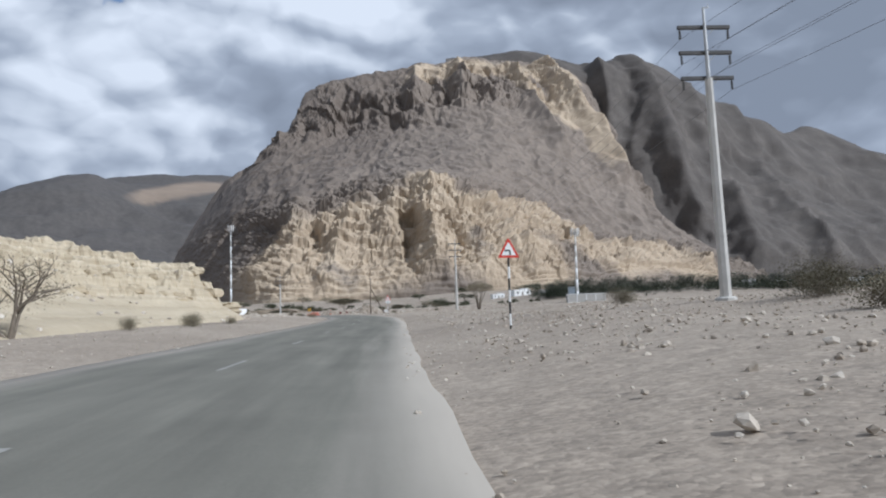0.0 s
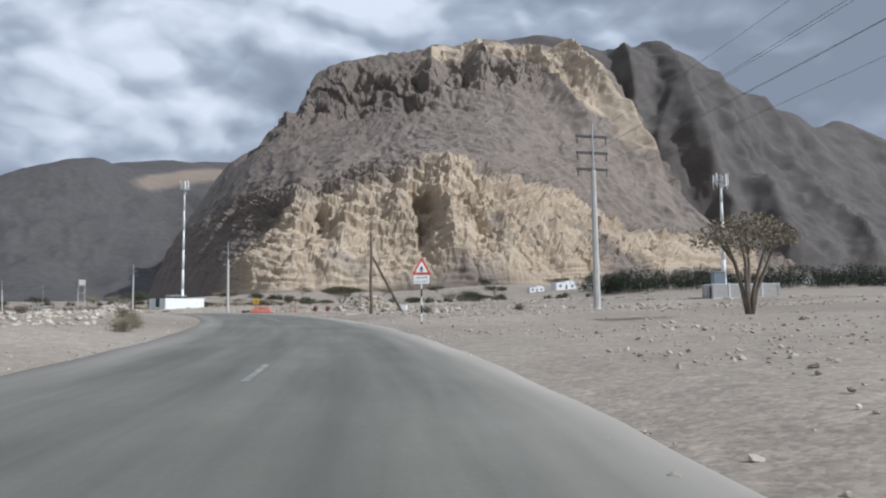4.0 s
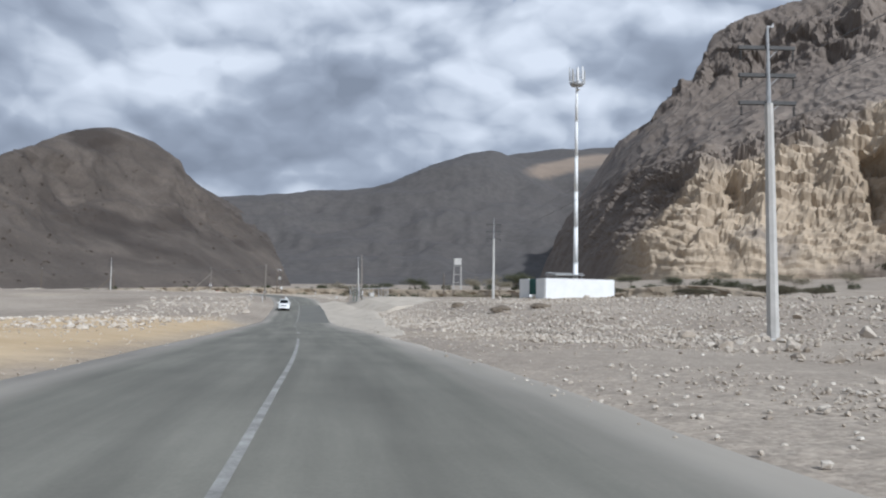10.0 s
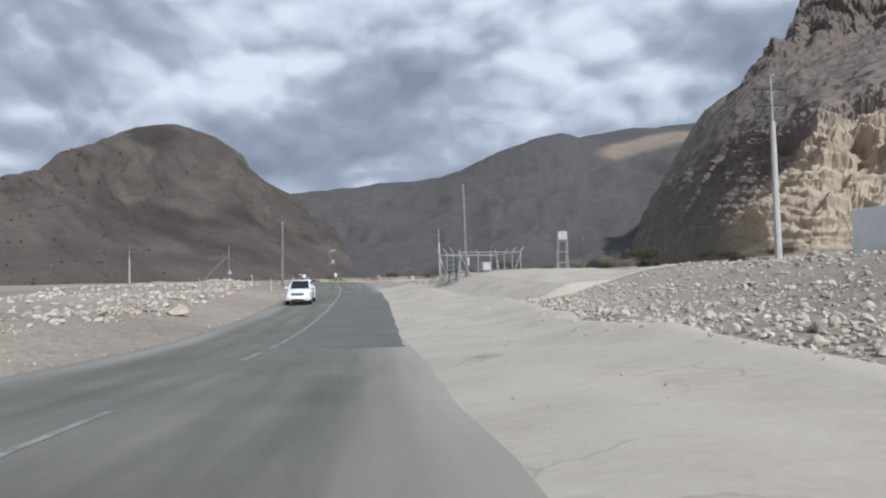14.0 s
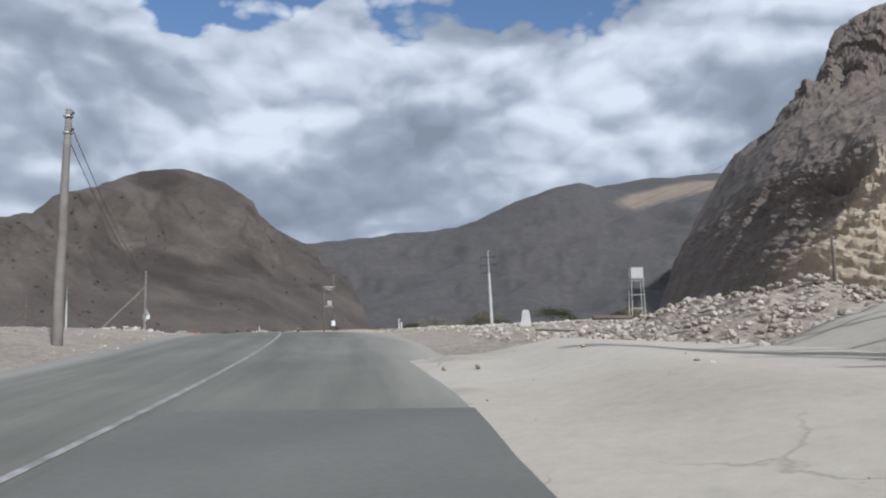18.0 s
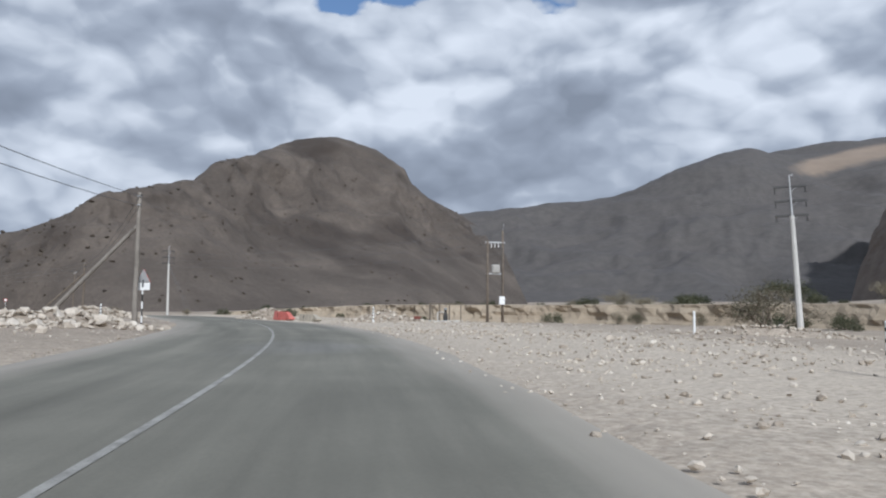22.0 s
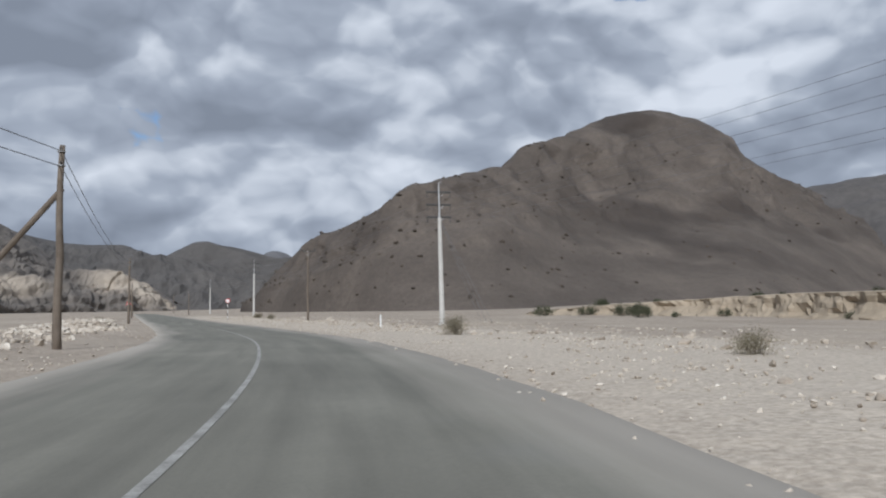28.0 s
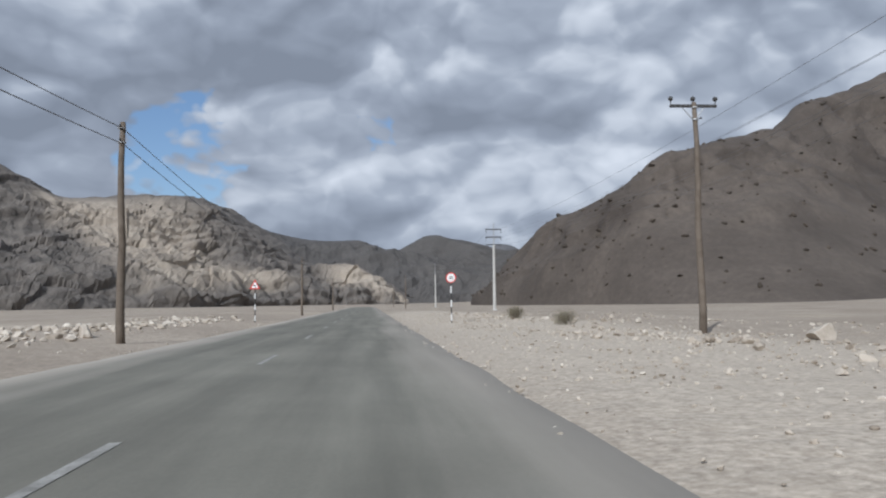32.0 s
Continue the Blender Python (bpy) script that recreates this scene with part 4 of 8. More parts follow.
VALLEY = [
    [(-1138, 1371, 36), (-980, 1334, 31), (-847, 1352, 28), (-735, 1424, 28), (-633, 1476, 28), (-538, 1514, 30), (-453, 1612, 33), (-354, 1839, 39), (-8, 2192, 32)],
    [(-1503, 1766, 134), (-1362, 1803, 127), (-1224, 1909, 130), (-1050, 2018, 145), (-893, 2096, 168), (-782, 2212, 182), (-651, 2393, 215), (-459, 2571, 245), (44, 2863, 225)],
    [(-1723, 2021, 295), (-1662, 2148, 304), (-1552, 2385, 351), (-1394, 2611, 389), (-1239, 2810, 503), (-1080, 2976, 572), (-1006, 3045, 553), (-840, 3177, 543), (-70, 3404, 487)],
    [(-2232, 2557, 318), (-2165, 2796, 377), (-1989, 3096, 411), (-1770, 3386, 457), (-1558, 3639, 612), (-1277, 3819, 673), (-1128, 3795, 718), (-760, 3883, 729), (40, 3939, 628)],
]
WEST = [
    [(-904, 11, 3), (-914, 102, 2), (-932, 146, 2), (-964, 175, 1), (-1023, 213, 0), (-1101, 257, -0), (-1209, 305, -1), (-1280, 364, -2), (-1347, 425, -3), (-1410, 499, -3)],
    [(-990, -42, 29), (-1006, 60, 28), (-1027, 110, 25), (-1060, 144, 25), (-1108, 193, 25), (-1187, 243, 24), (-1276, 299, 24), (-1347, 362, 18), (-1401, 423, 20), (-1443, 503, 4)],
    [(-1099, -120, 72), (-1158, -11, 95), (-1183, 49, 85), (-1233, 89, 82), (-1252, 158, 69), (-1333, 218, 59), (-1376, 290, 56), (-1427, 360, 36), (-1468, 420, 46), (-1477, 503, 11)],
    [(-1241, -211, 151), (-1310, -83, 197), (-1335, -24, 176), (-1388, 23, 156), (-1448, 109, 172), (-1499, 194, 172), (-1541, 255, 132), (-1548, 342, 68), (-1535, 413, 67), (-1531, 504, 17)],
    [(-1412, -318, 169), (-1493, -167, 216), (-1560, -95, 196), (-1617, -35, 173), (-1678, 61, 195), (-1734, 172, 189), (-1744, 255, 144), (-1683, 363, 65), (-1669, 435, 63), (-1609, 528, 9)],
]
FAR = [
    [(-1511, 86, 0), (-1538, 229, -0), (-1582, 355, -2), (-1612, 493, -3), (-1663, 634, -4), (-1686, 827, -8), (-1575, 1227, -14)],
    [(-1674, 45, 57), (-1705, 207, 67), (-1750, 350, 57), (-1780, 506, 50), (-1795, 658, 49), (-1782, 857, 41), (-1687, 1301, 33)],
    [(-1914, 40, 185), (-1941, 200, 180), (-1950, 320, 160), (-1952, 432, 157), (-1947, 525, 124), (-1936, 626, 159), (-1920, 719, 116)],
    [(-2053, 48, 161), (-2078, 223, 163), (-2086, 341, 136), (-2085, 461, 135), (-2079, 556, 114), (-2066, 665, 133), (-1963, 1051, 83)],
]
HORIZON = [
    [(-2691, 393, -0), (-2674, 680, -5), (-2650, 841, -7), (-2635, 912, -8), (-2605, 1034, -10), (-2558, 1185, -12)],
    [(-2851, 489, 133), (-2827, 759, 153), (-2807, 875, 194), (-2794, 942, 239), (-2770, 1044, 182), (-2727, 1188, 121)],
    [(-3049, 559, 132), (-3023, 808, 143), (-3002, 932, 179), (-2984, 1014, 219), (-2960, 1114, 164), (-2913, 1269, 109)],
]

def spot(u, r, cu, cr, wu, wr):
    return np.exp(-(((u - cu) / wu) ** 2) - ((r - cr) / wr) ** 2)


def lit_patch(p, line, wide, soft=0.5):
    return 1 - smoothstep(wide * (1 - soft), wide * (1 + soft), off_line(p, line))


def mesa_cloud_shade(p, u, r):
    """bare marks the sunlit buttresses, rim and shoulder; the rest is coloured as cloud shade."""
    bare = lit_patch(p, [(-135, 40), (-70, 62), (-10, 84), (45, 96), (85, 118), (130, 96), (185, 62)], 56)
    bare = np.maximum(bare, lit_patch(p, [(86, 172), (70, 100)], 30))
    bare = np.maximum(bare, 0.85 * lit_patch(p, [(150, 130), (245, 118), (305, 80)], 26))
    bare = np.maximum(bare, 0.8 * lit_patch(p, [(330, 66), (400, 72), (480, 60)], 24))
    bare = np.maximum(bare, 0.9 * lit_patch(p, [(110, 566), (210, 578), (330, 590), (440, 575), (515, 590)], 36))
    bare = np.maximum(bare, 0.95 * lit_patch(p, [(440, 592), (460, 458), (492, 378), (486, 300)], 34))
    bare = np.maximum(bare, 0.8 * lit_patch(p, [(342, 560), (395, 470), (440, 400)], 22))
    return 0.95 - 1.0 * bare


def mesa_deep_shade(p):
    """The deepest painted cloud shade, on the western flank and the cliff above it."""
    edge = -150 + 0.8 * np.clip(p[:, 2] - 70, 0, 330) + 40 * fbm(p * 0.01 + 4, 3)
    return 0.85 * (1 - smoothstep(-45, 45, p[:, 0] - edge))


def mesa_carve(p, r):
    """Crags and ledges low down, rills in the scree between, tall flutes in the rim's cliff."""
    low, high = 1 - smoothstep(1.9, 2.5, r), smoothstep(3.7, 4.4, r)
    bend = np.stack([fbm(p * 0.006 + 31, 3), fbm(p * 0.006 + 57, 3), 0 * r], 1)
    crag = 13 * (fbm(p * (1, 1, 0.22) * 0.017 + bend + 1, 4, 0.5, True) - 0.4) + 6 * (fbm(p * (1, 1, 0.5) * 0.075 + 5, 4, 0.6, True) - 0.4)
    crag += 2.4 * np.tanh(5 * perlin(np.stack([p[:, 2] * 0.22 + 0.9 * perlin(p * 0.03), 0 * r + 2, p[:, 0] * 0.01], 1)))
    crag += 3.0 * np.tanh(4 * perlin(np.stack([p[:, 2] * 0.10 + 0.7 * perlin(p * 0.012), 0 * r + 4, p[:, 0] * 0.003], 1)))
    east = smoothstep(-190, -120, p[:, 0])
    crag = crag * (0.3 + 0.7 * east) + (1 - east) * 22 * (fbm(p * (1, 1, 0.08) * 0.018 + bend + 12, 4, 0.5, True) - 0.4)
    rill = 14 * (fbm(p * (1, 0.4, 0.10) * 0.015 + bend + 8, 3, 0.5, True) - 0.4) + 4 * (fbm(p * (1, 0.4, 0.12) * 0.045 + 2, 4, 0.5, True) - 0.4)
    cliff = 34 * (fbm(p * (1, 0.5, 0.05) * 0.010 + bend * 0.5 + 3, 3, 0.5, True) - 0.4) + 20 * (fbm(p * (1, 0.5, 0.07) * 0.030 + 6, 4, 0.55, True) - 0.4)
    crag += 4.2 * jointed(p, 11, 15, 1) + 2.0 * jointed(p, 5, 7, 2) + 5 * jointed(p, 24, 60, 4, 0.2)
    cliff += 11 * jointed(p, 26, 90, 5) + 6 * jointed(p, 11, 45, 6)
    cliff += 4.0 * np.tanh(4 * perlin(np.stack([p[:, 2] * 0.03 + 0.7 * perlin(p * 0.008), 0 * r + 9, p[:, 0] * 0.002], 1)))
    return crag * low + rill * (1 - low - high) + cliff * high


def valley_cloud_shade(p, u, r):
    # ridge coloured as shade, one sunlit patch painted below the crest
    return 1.1 - 1.1 * lit_patch(p, [(-850, 510), (-790, 555), (-690, 600)], 56, 0.9)


def west_cloud_shade(p, u, r):
    # sunlit bands stay pale, the remaining cliff is coloured as cloud shade
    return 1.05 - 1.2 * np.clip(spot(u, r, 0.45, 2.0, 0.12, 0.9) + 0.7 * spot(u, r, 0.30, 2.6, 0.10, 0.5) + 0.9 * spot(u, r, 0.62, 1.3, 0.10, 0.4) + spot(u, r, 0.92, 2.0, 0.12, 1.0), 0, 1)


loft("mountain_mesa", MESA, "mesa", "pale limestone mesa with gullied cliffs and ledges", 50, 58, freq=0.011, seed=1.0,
     talus=0.14, steep=[0.15, 0.8, 1.1, 0.8, 1.0, 1.2, 0.4], cloud_shade=mesa_cloud_shade, deep_shade=mesa_deep_shade, carve=mesa_carve,
     dents=((52, 96, 12, 30, 26), (262, 100, 7, 14, 12), (-62, 95, 6, 18, 12)), fade=0.22,
     ribs=(([(88, 172), (78, 120), (80, 62)], 26, 15), ([(136, 165), (163, 130), (180, 92), (193, 62)], 20, 11), ([(155, 150), (245, 132), (310, 96)], 18, 9),
           ([(335, 100), (368, 84), (480, 92), (492, 66)], 22, 9), ([(0, 155), (-32, 98), (-40, 45)], 22, 9), ([(40, 168), (24, 108)], 18, 8),
           ([(-90, 150), (-86, 92), (-125, 46)], 22, 10), ([(440, 592), (460, 458), (492, 378), (484, 262)], 40, 42), ([(342, 572), (366, 426), (372, 316)], 34, 28),
           ([(220, 590), (215, 480)], 26, 24), ([(120, 575), (112, 470)], 24, 20)),
     bumps=((-192, 1558, 34, 18), (-237, 1535, 30, -14), (-156, 1644, 32, -15), (-121, 1755, 40, 12), (-36, 1772, 50, 12), (195, 1866, 60, -12), (-283, 1555, 40, 10)))
loft("mountain_back", BACK, "dark_rock", "dark steep mountain behind the limestone mesa", 26, 30, 40, 12, 0.0, 0.0045, 4.0, talus=0.1, flute=0.2, smooth=True,
     ribs=(([(756, 700), (756, 541), (740, 392), (735, 200)], 50, 40), ([(1120, 610), (1118, 464), (1000, 215), (960, 92)], 50, 32), ([(900, 640), (880, 480), (850, 300), (800, 120)], 45, 28),
           ([(640, 670), (640, 520), (610, 380)], 40, 32)),
     bumps=((330, 2063, 80, -30), (615, 2000, 50, -17), (758, 1966, 60, -42), (893, 2023, 70, -24), (1020, 2090, 70, -30), (1143, 2130, 80, -44), (1417, 2358, 130, -46)))
dome = loft("mountain_dome", DOME, "brown_rock", "brown rounded mountain with rocky flanks", 34, 40, 16, 5, 0.8, 0.011, 7.0, talus=0.3, steep=[0.15, 0.5, 1.0, 1.1, 0.6], fade=0.3, smooth=True,
            bumps=((-685, 587, 40, 2), (-742, 679, 45, 5), (-790, 750, 45, 12), (-960, 1185, 65, -28), (-868, 1088, 24, -18), (-827, 1147, 40, -13), (-751, 528, 30, 8), (-680, 546, 24, -12)))
loft("mountain_valley", VALLEY, "valley_rock", "dark mountain ridge with a sunlit patch coloured in below its crest", 22, 26, 46, 3, 0.0, 0.004, 11.0, talus=0.15, cloud_shade=valley_cloud_shade, smooth=True,
     bumps=((-1299, 2800, 90, -14), (-1230, 2900, 90, -8), (-1098, 3300, 120, -25), (-905, 3550, 150, 16), (-730, 3840, 160, 17)))
loft("mountain_west", WEST, "west_rock", "pale grey cliffs beyond the plain", 34, 40, 18, 5, 3.0, 0.009, 15.0, flute=0.25, cloud_shade=west_cloud_shade, blocks=((34, 80, 9), (14, 30, 3.5)), bumps=((-1525, 133, 60, -10), (-1508, 198, 50, -12), (-1617, 235, 60, -15)))
loft("mountain_far", FAR, "hill_rock", "dark far hills closing the plain", 22, 22, 26, 7, 0.0, 0.007, 19.0, bumps=((-1960, 275, 90, -15), (-1958, 402, 80, -20), (-1945, 522, 60, -8), (-1891, 690, 70, -20)))
loft("mountain_horizon", HORIZON, "far_rock", "far hazy blue-grey peaks on the horizon", 12, 12, 30, 8, 0.0, 0.005, 23.0, bumps=((-2810, 960, 150, -58),))

# earth bank of the wadi: an eroded face below the terrace
es = np.arange(326, 700, 0.8)
ee, eh = bank_edge(es), bank_rise(es)
prof = [(-6.0, -0.35), (-4.0, 0.0), (-2.6, 0.10), (-1.6, 0.22), (-1.0, 0.42), (-0.6, 0.62), (-0.2, 0.84), (0.2, 0.97), (1.2, 1.01), (4.0, 1.01), (7.0, 0.93)]
ev = []
for o, h in prof:
    crumble = fbm(np.stack([es * 0.09, 0 * es + h * 0.8, 0 * es], 1), 5, 0.62, True) - 0.3
    nn = ee + o - 3.2 * crumble * (0.05 < h < 0.99)
    pt = road_at(es, nn)
    base = pt[:, 2] + np.interp(es, BANK_S, BANK_R[4]) + 0.1
    pt[:, 2] = base + np.where(h > 0, eh * h, 1.0 * h) + 0.25 * fbm(pt * 0.3, 3) * (h > 0.9) - 0.8 * (1 - smoothstep(0.2, 1.0, eh)) - 0.9 * (o > 6.5)
    ev.append(pt)
ev = np.stack(ev, 1).reshape(-1, 3)
k = len(prof)
bank_face = mesh_object("wadi_bank", ev, [[i * k + j, i * k + j + 1, (i + 1) * k + j + 1, (i + 1) * k + j] for i in range(len(es) - 1) for j in range(k - 1)], "bank_earth")
tagged(bank_face, "eroded tan earth bank of the wadi", "earth bank", kind="structure")


# ---- stones ----
_t = (1 + 5 ** 0.5) / 2
ICO_V = np.array([(-1, _t, 0), (1, _t, 0), (-1, -_t, 0), (1, -_t, 0), (0, -1, _t), (0, 1, _t), (0, -1, -_t), (0, 1, -_t),
                  (_t, 0, -1), (_t, 0, 1), (-_t, 0, -1), (-_t, 0, 1)], float) / 1.902
ICO_F = np.array([(0, 11, 5), (0, 5, 1), (0, 1, 7), (0, 7, 10), (0, 10, 11), (1, 5, 9), (5, 11, 4), (11, 10, 2), (10, 7, 6), (7, 1, 8),
                  (3, 9, 4), (3, 4, 2), (3, 2, 6), (3, 6, 8), (3, 8, 9), (4, 9, 5), (2, 4, 11), (6, 2, 10), (8, 6, 7), (9, 8, 1)])


def refine(v, f):
    v, out, mid = [tuple(p) for p in v], [], {}

    def m(a, b):
        key = (min(a, b), max(a, b))
        if key not in mid:
            p = (np.array(v[a]) + np.array(v[b])) / 2
            v.append(tuple(p / np.linalg.norm(p)))
            mid[key] = len(v) - 1
        return mid[key]

    for a, b, c in f:
        x, y, z = m(a, b), m(b, c), m(c, a)
        out += [(a, x, z), (b, y, x), (c, z, y), (x, y, z)]
    return np.array(v), np.array(out)


ICO2_V, ICO2_F = refine(ICO_V, ICO_F)
rng = np.random.RandomState(11)


def chipped(v, cuts=5):
    """Flat breaks on a rounded block."""
    for c in range(cuts):
        d = rng.normal(size=3)
        d /= np.linalg.norm(d)
        v = v - np.maximum((v @ d) - rng.uniform(0.4, 0.75), 0)[:, None] * d
    return v


ICO3_V, ICO3_F = refine(ICO2_V, ICO2_F)


def stones(name, xy, size, label, sink=0.3, lift=None, parent_mat="stone", fine=False):
    """One mesh of many broken stones resting on the land."""
    if not fine and (size > 0.28).any() and (size <= 0.28).any():
        big = size > 0.28
        lf = lift if lift is not None else np.zeros(len(xy))
        a = stones(name, xy[big], size[big], label, sink, lf[big], parent_mat, True).data
        b = stones(name, xy[~big], size[~big], label, sink, lf[~big], parent_mat).data
        va, vb = ([tuple(v.co) for v in m.vertices] for m in (a, b))
        fc_ = [tuple(f.vertices) for f in a.polygons] + [tuple(i + len(va) for i in f.vertices) for f in b.polygons]
        for m in (a, b):
            for o in [o for o in bpy.data.objects if o.data == m]:
                bpy.data.objects.remove(o)
        return tagged(mesh_object(name, va + vb, fc_, parent_mat), label, "stones", kind="stuff")
    n = len(xy)
    bv, bf = (ICO2_V, ICO2_F) if fine else (ICO_V, ICO_F)
    k = len(bv)
    q = rng.normal(size=(n, 4))
    q /= np.linalg.norm(q, axis=1, keepdims=True)
    w, x, y, z = q.T
    R = np.stack([1 - 2 * (y * y + z * z), 2 * (x * y - z * w), 2 * (x * z + y * w), 2 * (x * y + z * w), 1 - 2 * (x * x + z * z), 2 * (y * z - x * w),
                  2 * (x * z - y * w), 2 * (y * z + x * w), 1 - 2 * (x * x + y * y)], 1).reshape(n, 3, 3)
    shape = bv[None] * (1 + rng.uniform(-0.28, 0.28, (n, k, 1))) * rng.uniform(0.55, 1.25, (n, 1, 3))
    for cut in range(4):
        d = rng.normal(size=(n, 1, 3))
        d /= np.linalg.norm(d, axis=2, keepdims=True)
        shape = shape - np.maximum((shape * d).sum(2, keepdims=True) - rng.uniform(0.35, 0.7, (n, 1, 1)), 0) * d
    p = np.einsum("nij,nkj->nki", R, shape) * (size[:, None, None] / 2)
    p[:, :, 2] *= 0.75
    ground_z = land(xy[:, 0], xy[:, 1], False) + (0 if lift is None else lift)
    p[:, :, 0] += xy[:, None, 0]
    p[:, :, 1] += xy[:, None, 1]
    p[:, :, 2] += (ground_z + size * (0.5 - sink) * 0.6)[:, None]
    f = (np.arange(n)[:, None, None] * k + bf[None]).reshape(-1, 3)
    ob = mesh_object(name, p.reshape(-1, 3), f, parent_mat)
    return tagged(ob, label, "stones", kind="stuff")


def field(s0, s1, n0, n1, count, lo, hi, power=2.2, clump=0.0):
    """Places and sizes of stones over a stretch of roadside."""
    s, n = rng.uniform(s0, s1, count * 2), rng.uniform(n0, n1, count * 2)
    p = road_at(s, n)
    keep = fbm(np.stack([p[:, 0] * 0.12, p[:, 1] * 0.12, 0 * s + 2], 1), 3) > clump * rng.uniform(-0.6, 0.6, len(s))
    p = p[keep][:count] if clump else p[:count]
    return p[:, :2], lo + (hi - lo) * rng.uniform(0, 1, len(p)) ** power


def gather(*fields):
    return np.concatenate([f[0] for f in fields]), np.concatenate([f[1] for f in fields])


xy, sz = gather(field(225, 253, 9.5, 22, 3600, 0.05, 0.24, 2.0), field(252, 315.5, 8.4, 17, 9800, 0.05, 0.22, 1.8), field(256, 311, 9.0, 17, 70, 0.22, 0.4, 1.6))
bank = stones("bank_stones", xy, sz, "steep bank of loose pale limestone rubble", fine=True)
blocks = []
for k in range(8):
    p = chipped(ICO2_V * (1 + rng.uniform(-0.1, 0.1, (len(ICO2_V), 1)))) * rng.uniform(0.7, 1.2, 3) * 0.6
    ob = mesh_object("stone", p, ICO2_F, "stone")
    blocks.append(ob.data)
    bpy.data.objects.remove(ob)
xy, sz = field(254, 311, 8.6, 15, 290, 0.15, 0.34, 1.8)
for (x, y), d in zip(xy, sz):
    ob = new("stone", blocks[rng.randint(8)])
    ob.matrix_world = pose(x, y, land_z(x, y) + d * 0.15, rng.uniform(-40, 40), rng.uniform(-40, 40), rng.uniform(0, 360)) @ Matrix.Scale(d, 4)
    ob.parent = bank
xy, sz = gather(field(228, 312, 16, 40, 9000, 0.07, 0.32, 2.2))
stones("upper_bank_stones", xy, sz, "loose pale stones over the top of the bank")
xy, sz = gather(field(-5, 130, 4.0, 16, 6800, 0.03, 0.13, 2.0, 0.6), field(130, 250, 4.0, 18, 6800, 0.03, 0.14, 2.0, 0.6), field(355, 600, 4.0, 18, 11500, 0.03, 0.14, 2.0, 0.6),
                field(0, 600, -14, -4.1, 11000, 0.03, 0.13, 2.0, 0.7))
stones("verge_gravel", xy, sz, "coarse pale gravel along the road's verges")
xy, sz = gather(field(344, 364, 6.0, 22, 4200, 0.05, 0.22, 2.2), field(342, 352, 11, 18, 400, 0.1, 0.26))
xy, sz = np.concatenate([xy, road_at(rng.uniform(316, 345, 160), rng.uniform(5.5, 8.8, 160))[:, :2]]), np.concatenate([sz, rng.uniform(0.04, 0.16, 160)])
stones("crest_rubble", xy, sz, "low heap of pale broken stones beside the road")
xy, sz = gather(field(235, 352, -26, -8.2, 2600, 0.08, 0.55, 2.4, 0.8), field(300, 350, -12, -8, 500, 0.1, 0.5), field(395, 425, -14, -7.6, 600, 0.1, 0.6),
                field(438, 500, -16, -7.6, 1500, 0.1, 0.5, 2.2), field(500, 600, -15, -8.2, 1400, 0.1, 0.55, 2.2), field(120, 150, -18, -8.5, 400, 0.1, 0.5))
stones("left_verge_stones", xy, sz, "pale stones strewn along the sandy verge")
xy, sz = gather(field(0, 120, 6.5, 45, 5200, 0.05, 0.26, 2.6, 0.9), field(130, 182, 8, 40, 5200, 0.05, 0.3, 2.6, 0.8), field(188, 246, 6.5, 15, 5200, 0.03, 0.15, 2.0, 0.5), field(186, 250, 9, 50, 3000, 0.06, 0.42, 2.6, 0.7),
                field(362, 470, 7.5, 40, 2000, 0.05, 0.32, 3.2, 0.9), field(470, 620, 8.0, 32, 2400, 0.06, 0.36, 3.2, 0.8), field(480, 620, 11, 15.5, 260, 0.15, 0.45, 1.8, 0.8), field(440, 620, 6.0, 13, 5000, 0.03, 0.15, 2.0, 0.5), field(365, 440, 6.0, 16, 3600, 0.05, 0.2, 2.0, 0.7), field(-5, 60, 8, 26, 2800, 0.05, 0.22, 1.8))
stones("right_verge_stones", xy, sz, "pale stones strewn over the gravel plain")
xy, sz = gather(field(190, 330, 30, 110, 2600, 0.15, 0.8, 2.4, 0.6), field(150, 230, 14, 90, 1500, 0.15, 0.8, 2.4, 0.6))
stones("plain_stones", xy, sz, "scattered stones on the plain below the mountain")


dv = np.array([tuple(v.co) for v in dome.data.vertices])
dv = dv[(dv[:, 2] > 4) & (dv[:, 2] < 170)]
dv = dv[rng.permutation(len(dv))[:950]]
stones("slope_boulders", dv[:, :2], 1.2 + 4.0 * rng.uniform(0, 1, len(dv)) ** 3, "dark boulders and scrub dotted over the mountain's slopes", sink=0.45, lift=dv[:, 2] - land(dv[:, 0], dv[:, 1], False), parent_mat="scrub_rock")


